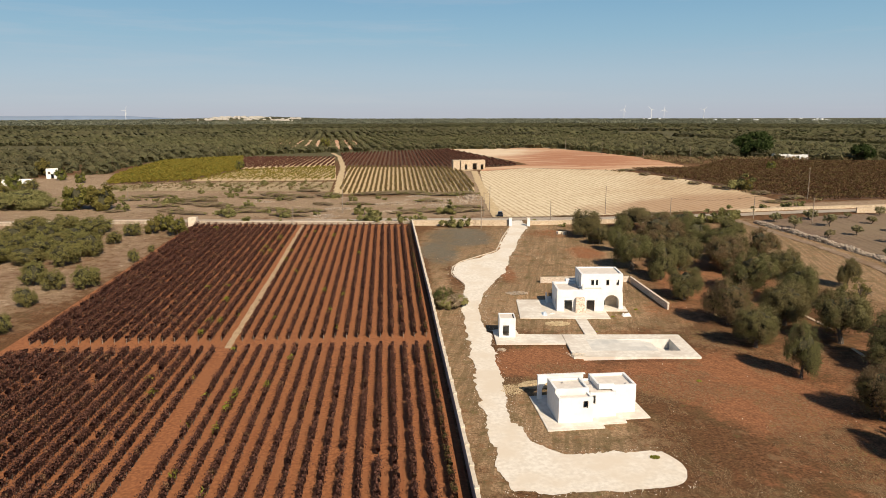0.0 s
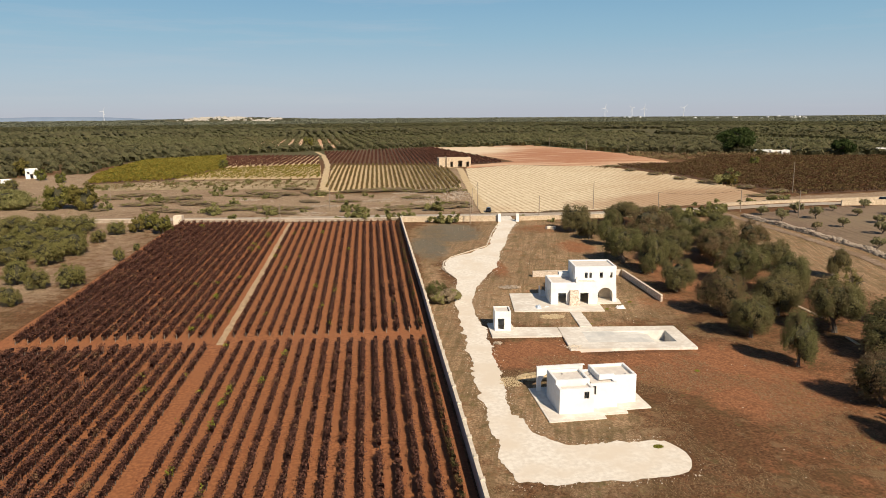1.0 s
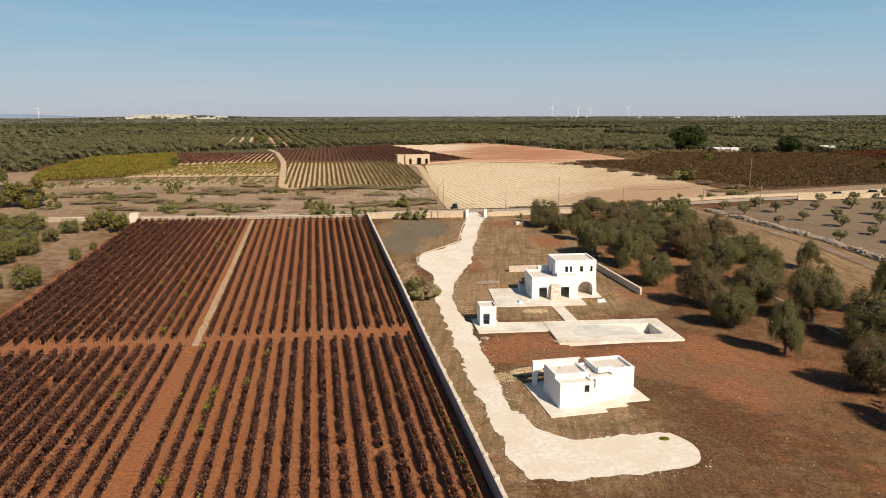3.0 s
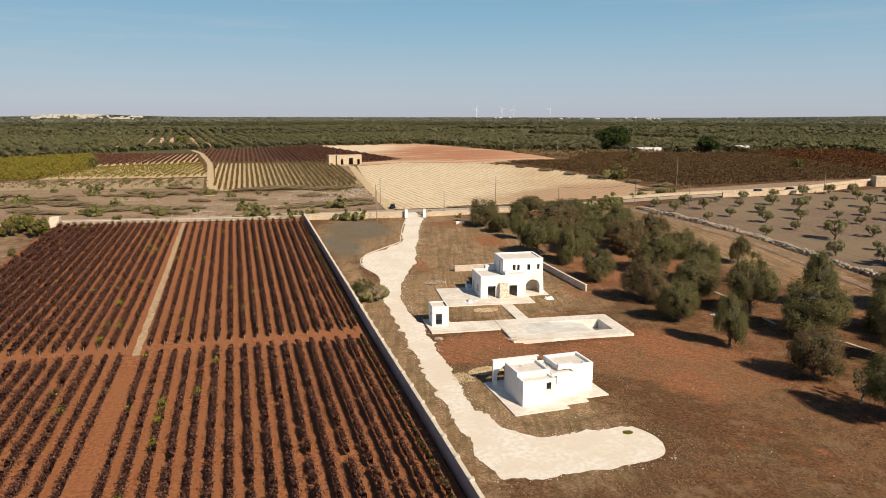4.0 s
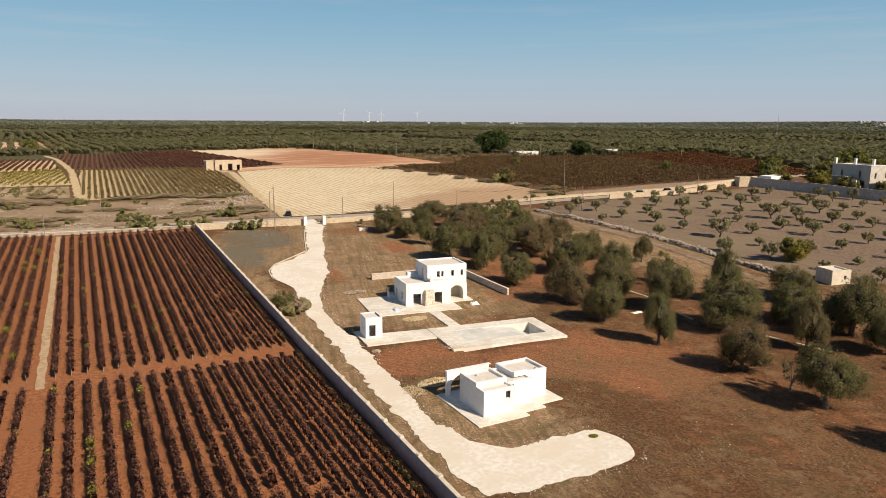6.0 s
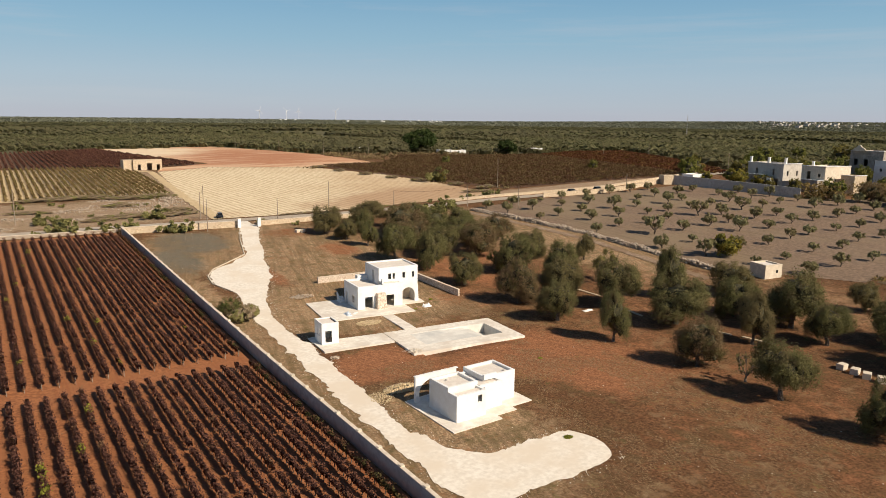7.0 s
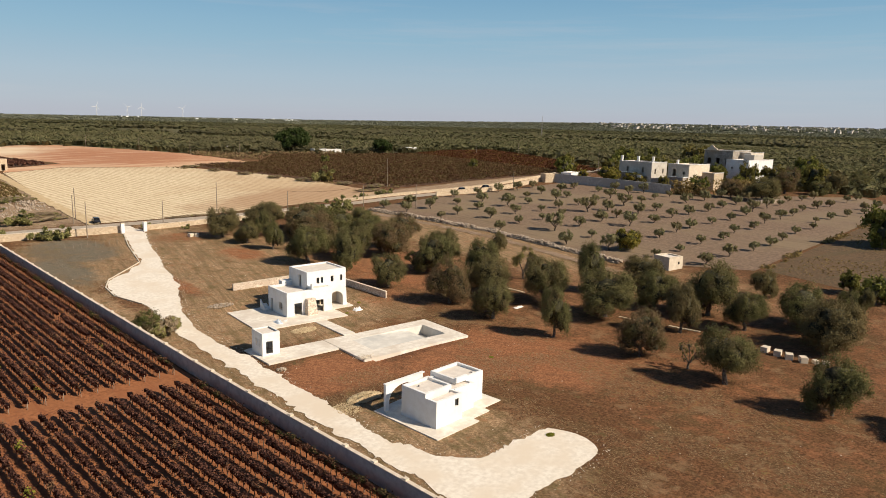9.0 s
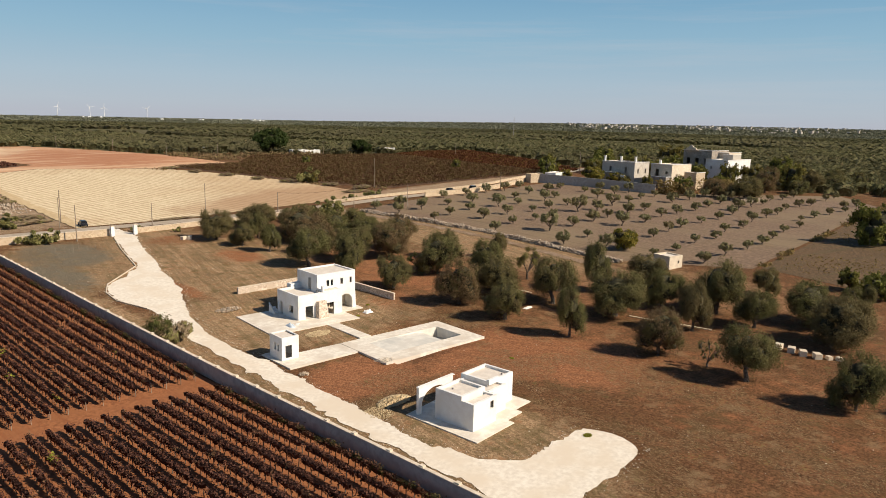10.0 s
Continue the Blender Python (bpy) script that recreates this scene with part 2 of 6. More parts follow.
# ---- materials ----
class Nodes:
    """A material under construction."""

    def __init__(self, name):
        self.mat = bpy.data.materials.new(name)
        self.mat.use_nodes = True
        self.tree = self.mat.node_tree
        self.bsdf = self.tree.nodes["Principled BSDF"]
        self.geo = self.tree.nodes.new("ShaderNodeNewGeometry")

    def node(self, kind, **inputs):
        n = self.tree.nodes.new(kind)
        for key, value in inputs.items():
            self.put(n.inputs[key.replace("_", " ")], value)
        return n

    def put(self, socket, value):
        if isinstance(value, bpy.types.NodeSocket):
            self.tree.links.new(value, socket)
        else:
            socket.default_value = (*value, 1) if isinstance(value, tuple) and len(value) == 3 and socket.type == "RGBA" else value

    def noise(self, scale, detail=4.0, rough=0.6, at=None):
        n = self.node("ShaderNodeTexNoise", Scale=scale, Detail=detail, Roughness=rough)
        self.put(n.inputs["Vector"], at if at is not None else self.geo.outputs["Position"])
        return n.outputs["Fac"]

    def step(self, value, lo, hi):
        n = self.node("ShaderNodeMapRange", Value=value)
        n.inputs["From Min"].default_value, n.inputs["From Max"].default_value = lo, hi
        n.interpolation_type = "SMOOTHSTEP"
        return n.outputs["Result"]

    def math(self, op, a, b=0.0):
        n = self.tree.nodes.new("ShaderNodeMath")
        n.operation = op
        self.put(n.inputs[0], a)
        self.put(n.inputs[1], b)
        return n.outputs[0]

    def mix(self, fac, a, b, blend="MIX"):
        n = self.tree.nodes.new("ShaderNodeMix")
        n.data_type, n.blend_type = "RGBA", blend
        self.put(n.inputs[0], fac)
        self.put(n.inputs[6], a)
        self.put(n.inputs[7], b)
        return n.outputs[2]

    def stretched(self, angle, along, across, detail=4.0, rough=0.6):
        """Noise drawn out into streaks along one direction (degrees from +y)."""
        turn = self.node("ShaderNodeVectorRotate", Vector=self.geo.outputs["Position"], Angle=radians(-angle))
        turn.rotation_type = "Z_AXIS"
        scale = self.tree.nodes.new("ShaderNodeVectorMath")
        scale.operation = "MULTIPLY"
        self.put(scale.inputs[0], turn.outputs[0])
        scale.inputs[1].default_value = (across, along, 0.3)
        return self.noise(1.0, detail, rough, scale.outputs[0])

    def near(self, x, y, rx, ry, ragged=0.35):
        """1 at a spot of the plan, falling to 0 with an uneven edge."""
        p = self.tree.nodes.new("ShaderNodeVectorMath")
        p.operation = "MULTIPLY_ADD"
        self.put(p.inputs[0], self.geo.outputs["Position"])
        p.inputs[1].default_value, p.inputs[2].default_value = (1 / rx, 1 / ry, 0), (-x / rx, -y / ry, 0)
        d = self.tree.nodes.new("ShaderNodeVectorMath")
        d.operation = "LENGTH"
        self.put(d.inputs[0], p.outputs[0])
        wob = self.math("MULTIPLY", self.math("SUBTRACT", self.noise(0.05, 6, 0.7), 0.5), ragged * 4)
        return self.step(self.math("ADD", d.outputs["Value"], wob), 1.3, 0.5)

    def attribute(self, name):
        n = self.tree.nodes.new("ShaderNodeAttribute")
        n.attribute_name = name
        return n.outputs["Fac"]

    def done(self, colour, rough=0.85, bump=None, strength=0.3, distance=0.05, metal=0.0, specular=0.3):
        self.put(self.bsdf.inputs["Base Color"], colour)
        self.put(self.bsdf.inputs["Roughness"], rough)
        self.bsdf.inputs["Metallic"].default_value = metal
        self.bsdf.inputs["Specular IOR Level"].default_value = specular
        if bump is not None:
            b = self.node("ShaderNodeBump", Strength=strength, Distance=distance, Height=bump)
            self.put(self.bsdf.inputs["Normal"], b.outputs[0])
        return self.mat


def rough_surface(name, dark, light, fine, coarse, tint=None, rough=0.9, strength=0.4, distance=0.05, lo=0.35, hi=0.65, streak=None):
    """Two colours mixed by fine grain, a third by broad stains."""
    m = Nodes(name)
    grain = m.noise(fine, 5)
    c = m.mix(m.step(grain, lo, hi), dark, light)
    if tint is not None:
        c = m.mix(m.step(m.noise(coarse, 3), 0.42, 0.68), c, tint)
    if streak is not None:
        angle, across, colour, share = streak
        c = m.mix(m.math("MULTIPLY", m.step(m.stretched(angle, across * 0.04, across), 0.5, 0.66), share), c, colour)
    return m.done(c, rough, grain, strength, distance)


def foliage(name, dark, light, odd=None, odd_share=0.12, tree_tint=None, through_light=0.25, plots=None):
    m = Nodes(name)
    r = m.geo.outputs["Random Per Island"]
    c = m.mix(r, dark, light)
    if plots is not None:
        c = m.mix(m.math("MULTIPLY", m.step(m.noise(0.006, 3, 0.7), 0.44, 0.62), 0.6), c, plots)
        c = m.mix(m.math("MULTIPLY", m.step(m.noise(1.1, 5, 0.7), 0.4, 0.62), 0.4), c, tuple(0.55 * q for q in dark))
    if odd is not None:
        patch = m.math("ADD", m.noise(0.5, 2), m.math("MULTIPLY", r, 0.07))
        c = m.mix(m.step(patch, 0.76 - odd_share, 0.84 - odd_share), c, odd)
    if tree_tint is not None:
        info = m.tree.nodes.new("ShaderNodeObjectInfo")
        c = m.mix(m.math("MULTIPLY", m.math("POWER", info.outputs["Random"], 1.8), 0.75), c, tree_tint)
    m.done(c, 0.9, specular=0.04)
    tr = m.node("ShaderNodeBsdfTranslucent", Color=c)
    mix = m.node("ShaderNodeMixShader", Fac=through_light)
    m.put(mix.inputs[1], m.bsdf.outputs[0])
    m.put(mix.inputs[2], tr.outputs[0])
    m.put(m.tree.nodes["Material Output"].inputs[0], mix.outputs[0])
    return m.mat


def ground_material():
    m = Nodes("dry_ground")
    grain, clods, broad = m.noise(3.2, 7, 0.78), m.noise(0.5, 6, 0.68), m.noise(0.06, 4)
    mown = m.stretched(-14, 0.07, 1.3, 5, 0.65)
    grass = m.mix(m.step(grain, 0.36, 0.64), (0.066, 0.032, 0.0145), (0.205, 0.1, 0.047))
    grass = m.mix(m.math("MULTIPLY", m.step(mown, 0.48, 0.62), 0.45), grass, (0.1, 0.056, 0.025))
    grass = m.mix(m.math("MULTIPLY", m.step(m.noise(0.16, 5), 0.5, 0.66), 0.45), grass, (0.11, 0.078, 0.034))
    grass = m.mix(m.math("MULTIPLY", m.step(m.noise(0.23, 6, 0.7), 0.55, 0.64), 0.5), grass, (0.27, 0.175, 0.095))
    grass = m.mix(m.math("MULTIPLY", m.step(clods, 0.56, 0.7), 0.6), grass, (0.17, 0.074, 0.033))
    red = m.mix(m.step(grain, 0.36, 0.64), (0.165, 0.067, 0.03), (0.385, 0.17, 0.082))
    red = m.mix(m.math("MULTIPLY", m.step(m.stretched(35, 0.12, 1.1, 5, 0.7), 0.5, 0.62), 0.45), red, (0.17, 0.085, 0.042))
    red = m.mix(m.step(m.noise(4.5, 3), 0.7, 0.76), red, (0.5, 0.38, 0.25))
    pale = m.mix(m.step(grain, 0.35, 0.68), (0.2, 0.134, 0.082), (0.42, 0.3, 0.19))
    pale = m.mix(m.math("MULTIPLY", m.step(m.noise(0.13, 6, 0.7), 0.5, 0.62), 0.7), pale, (0.26, 0.17, 0.112))
    pale = m.mix(m.math("MULTIPLY", m.step(m.noise(0.35, 6, 0.75), 0.58, 0.66), 0.6), pale, (0.56, 0.44, 0.32))
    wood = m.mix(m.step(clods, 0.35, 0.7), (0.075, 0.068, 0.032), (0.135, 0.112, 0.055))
    wob = m.math("ADD", m.math("MULTIPLY", clods, 0.9), m.math("MULTIPLY", broad, 0.5))
    def weight(name):
        return m.step(m.math("ADD", m.attribute(name), m.math("SUBTRACT", wob, 0.7)), 0.3, 0.7)
    straw = m.mix(m.step(grain, 0.38, 0.62), (0.195, 0.119, 0.062), (0.45, 0.3, 0.175))
    straw = m.mix(m.math("MULTIPLY", m.step(mown, 0.46, 0.58), 0.6), straw, (0.16, 0.112, 0.055))
    straw = m.mix(m.math("MULTIPLY", m.step(m.noise(0.3, 6, 0.7), 0.5, 0.62), 0.6), straw, (0.135, 0.098, 0.043))
    straw = m.mix(m.math("MULTIPLY", m.step(m.noise(0.75, 5, 0.7), 0.53, 0.64), 0.7), straw, (0.29, 0.145, 0.07))
    grass = m.mix(weight("straw_grass"), grass, straw)
    grass = m.mix(m.math("MULTIPLY", m.step(m.noise(0.3, 5, 0.75), 0.6, 0.68), 0.6), grass, (0.12, 0.1, 0.038))
    c = m.mix(weight("red_soil"), grass, red)
    c = m.mix(weight("pale_soil"), c, pale)
    grey = m.mix(m.step(grain, 0.36, 0.66), (0.105, 0.087, 0.06), (0.225, 0.185, 0.13))
    grey = m.mix(m.math("MULTIPLY", m.step(m.noise(0.3, 5, 0.7), 0.5, 0.64), 0.5), grey, (0.2, 0.135, 0.08))
    c = m.mix(weight("grey_grass"), c, grey)
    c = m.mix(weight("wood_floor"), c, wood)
    return m.done(c, 0.95, m.math("ADD", m.math("MULTIPLY", grain, 0.5), m.noise(1.1, 6, 0.7)), 0.8, 0.3, specular=0.1)


GROUND = ground_material()
VINE_SOIL = rough_surface("tilled_red_soil", (0.2, 0.073, 0.028), (0.335, 0.13, 0.051), 2.4, 0.12, (0.27, 0.105, 0.042), strength=0.6, distance=0.06, streak=(0, 2.2, (0.23, 0.075, 0.028), 0.5))
PATH_SOIL = rough_surface("trodden_path", (0.32, 0.21, 0.12), (0.48, 0.345, 0.21), 1.5, 0.2, (0.44, 0.31, 0.19), strength=0.3)
LANE_SOIL = rough_surface("stony_lane", (0.19, 0.125, 0.08), (0.34, 0.245, 0.165), 1.6, 0.15, (0.2, 0.125, 0.07), strength=0.4)
FALLOW = rough_surface("fallow_grass", (0.065, 0.039, 0.018), (0.145, 0.088, 0.042), 1.8, 0.1, (0.12, 0.07, 0.033), strength=0.9, distance=0.2, streak=(72, 0.9, (0.085, 0.065, 0.027), 0.6))
GREY_SOIL = rough_surface("grey_tilled_soil", (0.135, 0.089, 0.057), (0.232, 0.154, 0.1), 1.4, 0.03, (0.21, 0.15, 0.09), strength=0.6, distance=0.1, streak=(-3, 1.1, (0.125, 0.085, 0.05), 0.6))
GRAVEL = rough_surface("cream_gravel", (0.62, 0.54, 0.44), (0.79, 0.715, 0.61), 1.8, 0.16, (0.66, 0.56, 0.44), strength=0.15, distance=0.03, lo=0.25, hi=0.75)
ROAD = rough_surface("dusty_asphalt", (0.3, 0.25, 0.195), (0.42, 0.35, 0.275), 1.5, 0.08, (0.38, 0.3, 0.22), strength=0.2)
TAN = rough_surface("tan_vine_ground", (0.46, 0.33, 0.18), (0.58, 0.44, 0.26), 0.8, 0.04, (0.5, 0.36, 0.2))
YOUNG_SOIL = rough_surface("weedy_tan_soil", (0.26, 0.185, 0.105), (0.47, 0.35, 0.21), 0.7, 0.07, (0.24, 0.18, 0.085), strength=0.5, streak=(8, 0.5, (0.19, 0.15, 0.065), 0.6))
RED_FIELD = rough_surface("red_ploughed_field", (0.44, 0.22, 0.12), (0.56, 0.32, 0.18), 0.5, 0.014, (0.66, 0.48, 0.31))
DARK_FLOOR = rough_surface("dark_vine_ground", (0.085, 0.044, 0.023), (0.15, 0.077, 0.04), 0.6, 0.03, (0.11, 0.06, 0.03))
PLASTER = rough_surface("white_plaster", (0.73, 0.71, 0.68), (0.78, 0.77, 0.75), 1.2, 0.35, (0.7, 0.67, 0.62), rough=0.85, strength=0.08, distance=0.01)
SCREED = rough_surface("roof_screed", (0.6, 0.53, 0.46), (0.7, 0.63, 0.55), 1.4, 0.4, (0.64, 0.56, 0.48), rough=0.9, strength=0.1)
CONCRETE = rough_surface("cream_concrete", (0.64, 0.57, 0.48), (0.76, 0.7, 0.61), 1.3, 0.3, (0.6, 0.52, 0.43), strength=0.1)
POOL = rough_surface("pool_render", (0.58, 0.54, 0.48), (0.7, 0.66, 0.59), 0.6, 0.25, (0.5, 0.48, 0.44), strength=0.05)
STONE = rough_surface("tufa_stone", (0.4, 0.3, 0.2), (0.62, 0.5, 0.35), 2.0, 0.5, (0.48, 0.37, 0.26), strength=0.5)
GREYSTONE = rough_surface("field_stone", (0.27, 0.205, 0.15), (0.47, 0.375, 0.28), 1.5, 0.4, (0.33, 0.27, 0.21), strength=0.5)
WALLSTONE = rough_surface("rough_white_stone", (0.38, 0.29, 0.22), (0.72, 0.61, 0.5), 3.2, 0.5, (0.5, 0.4, 0.31), strength=0.7, distance=0.1)
COPING = rough_surface("cream_coping", (0.55, 0.46, 0.35), (0.7, 0.6, 0.47), 1.4, 0.3, (0.6, 0.5, 0.38), strength=0.15)
RENDER = rough_surface("grey_render", (0.32, 0.3, 0.28), (0.44, 0.41, 0.38), 1.0, 0.25, (0.36, 0.33, 0.3), strength=0.15)
BARK = rough_surface("olive_bark", (0.06, 0.045, 0.033), (0.17, 0.13, 0.1), 5, 1.0, (0.1, 0.08, 0.06), strength=0.8)
# darkened leaf tone: the shade deep in a crown put into the colour
CROWN_SHADE = rough_surface("shaded_inner_crown", (0.03, 0.028, 0.014), (0.075, 0.066, 0.032), 3.0, 0.8, (0.05, 0.045, 0.022), strength=0.8, distance=0.2)
POLEWOOD = rough_surface("weathered_pole", (0.2, 0.15, 0.11), (0.33, 0.27, 0.21), 4, 0.5, (0.25, 0.2, 0.15))
DARKWOOD = rough_surface("dark_joinery", (0.02, 0.016, 0.012), (0.05, 0.04, 0.03), 6, 1.0)
STEEL = rough_surface("white_steel", (0.66, 0.66, 0.66), (0.74, 0.74, 0.74), 0.3, 0.05, rough=0.5, strength=0.02)
OLIVE = foliage("olive_leaves", (0.104, 0.102, 0.039), (0.208, 0.19, 0.079), (0.17, 0.135, 0.065), 0.18, tree_tint=(0.185, 0.142, 0.07), through_light=0.35)
SILVER = foliage("silvery_olive_leaves", (0.125, 0.118, 0.036), (0.255, 0.228, 0.082), tree_tint=(0.2, 0.165, 0.062), through_light=0.3)
RUSTY = foliage("half_dry_olive_leaves", (0.145, 0.1, 0.052), (0.255, 0.178, 0.098), (0.16, 0.135, 0.058), 0.2, through_light=0.4)
YOUNG = foliage("young_olive_leaves", (0.15, 0.14, 0.066), (0.32, 0.29, 0.15), tree_tint=(0.23, 0.18, 0.09), through_light=0.18)
PINE = foliage("pine_leaves", (0.02, 0.032, 0.01), (0.07, 0.09, 0.028))
BROAD = foliage("broad_leaves", (0.085, 0.095, 0.022), (0.22, 0.215, 0.055), tree_tint=(0.17, 0.125, 0.04))
REED = foliage("dry_reeds", (0.16, 0.11, 0.04), (0.33, 0.24, 0.1))
FAR_OLIVE = foliage("grove_leaves", (0.12, 0.116, 0.051), (0.225, 0.208, 0.1), (0.21, 0.165, 0.085), 0.14, through_light=0.25, plots=(0.15, 0.128, 0.073))
VINE = foliage("autumn_vine_leaves", (0.06, 0.027, 0.02), (0.185, 0.086, 0.059), (0.235, 0.13, 0.07), 0.12, through_light=0.25)
VINE_EDGE = foliage("half_green_vine_leaves", (0.045, 0.038, 0.015), (0.165, 0.135, 0.05), (0.14, 0.065, 0.04), 0.3, through_light=0.3)
VINE_EAST = foliage("brown_green_vine_leaves", (0.052, 0.03, 0.017), (0.16, 0.082, 0.043), (0.15, 0.105, 0.045), 0.25)
# greyer and bluer than the grove leaves: distance haze mixed into the colour
HAZED_WOOD = foliage("hazed_wood_leaves", (0.14, 0.145, 0.1), (0.24, 0.24, 0.165), (0.26, 0.235, 0.165), 0.12, through_light=0.2)
FIG = foliage("fig_leaves", (0.14, 0.135, 0.05), (0.32, 0.29, 0.115), through_light=0.35)
GOLDEN = foliage("yellowing_leaves", (0.14, 0.115, 0.022), (0.33, 0.27, 0.06), (0.13, 0.13, 0.03), 0.2, through_light=0.35)
BUSH = foliage("half_dry_bush_leaves", (0.13, 0.1, 0.048), (0.29, 0.22, 0.11), (0.15, 0.155, 0.05), 0.3, through_light=0.4)
BRUSH = foliage("brown_brush", (0.21, 0.155, 0.098), (0.37, 0.285, 0.185), (0.25, 0.225, 0.09), 0.2, through_light=0.35)
VINE_SHOOTS = foliage("green_vine_leaves", (0.16, 0.16, 0.025), (0.36, 0.35, 0.06), through_light=0.4)
VINE_RED = foliage("russet_vine_leaves", (0.05, 0.02, 0.012), (0.16, 0.065, 0.03), (0.2, 0.13, 0.035), 0.16)
VINE_GOLD = foliage("yellow_vine_leaves", (0.14, 0.11, 0.018), (0.3, 0.235, 0.045), (0.16, 0.15, 0.03), 0.2)
GREENSCRUB = foliage("scrub_leaves", (0.12, 0.092, 0.04), (0.27, 0.21, 0.1), (0.22, 0.14, 0.08), 0.25)
VINE_OLD = foliage("faded_vine_leaves", (0.11, 0.075, 0.033), (0.24, 0.165, 0.075), (0.16, 0.13, 0.045), 0.2)


def furrow_material():
    """Straw-coloured field with rows of stubble."""
    m = Nodes("straw_field")
    turn = m.node("ShaderNodeVectorRotate", Vector=m.geo.outputs["Position"], Angle=radians(-5.1))
    turn.rotation_type = "Z_AXIS"
    w = m.node("ShaderNodeTexWave", Vector=turn.outputs[0], Scale=0.143, Distortion=0.5, Detail=3.0)
    w.inputs["Detail Scale"].default_value = 0.25
    grain, broad = m.noise(0.7, 5), m.noise(0.012, 3)
    c = m.mix(m.step(grain, 0.35, 0.65), (0.57, 0.45, 0.285), (0.7, 0.575, 0.39))
    c = m.mix(m.math("MULTIPLY", m.step(broad, 0.5, 0.66), 0.5), c, (0.45, 0.29, 0.16))
    c = m.mix(m.math("MULTIPLY", m.near(112, 236, 42, 22), 0.75), c, (0.37, 0.22, 0.125))
    c = m.mix(m.math("MULTIPLY", m.math("MULTIPLY", m.step(w.outputs["Fac"], 0.5, 0.85), 0.5), m.step(m.noise(0.35, 4), 0.3, 0.6)), c, (0.27, 0.155, 0.078))
    return m.done(c, 0.95, m.math("ADD", grain, w.outputs["Fac"]), 0.5, 0.1, specular=0.1)


STRAW = furrow_material()


def red_field_material():
    m = Nodes("red_ploughed_field")
    c = m.mix(m.step(m.noise(0.5, 6), 0.35, 0.65), (0.4, 0.2, 0.11), (0.54, 0.3, 0.17))
    c = m.mix(m.math("MULTIPLY", m.step(m.stretched(60, 0.01, 0.2), 0.48, 0.62), 0.5), c, (0.6, 0.4, 0.25))
    c = m.mix(m.math("MULTIPLY", m.near(110, 430, 38, 80), 0.75), c, (0.37, 0.16, 0.085))
    c = m.mix(m.near(62, 540, 44, 70), c, (0.68, 0.53, 0.36))
    c = m.mix(m.math("MULTIPLY", m.step(m.stretched(75, 0.006, 0.07), 0.5, 0.64), 0.45), c, (0.66, 0.47, 0.31))
    return m.done(c, 0.95, m.noise(0.5, 5), 0.5, 0.1, specular=0.1)


PLOUGHED = red_field_material()


# ---- ground ----
def spread(lo, hi, near_lo, near_hi, step, grow=1.22):
    mid = list(np.arange(near_lo, near_hi + 0.01, step))
    d, p = step, near_hi
    while p < hi:
        d *= grow
        p = min(p + d, hi)
        mid.append(p)
    d, p = step, near_lo
    while p > lo:
        d *= grow
        p = max(p - d, lo)
        mid.insert(0, p)
    return np.array(mid)


VINEYARD = [(-60, 20), (9.5, 20), (7, 213), (-58.5, 213)]


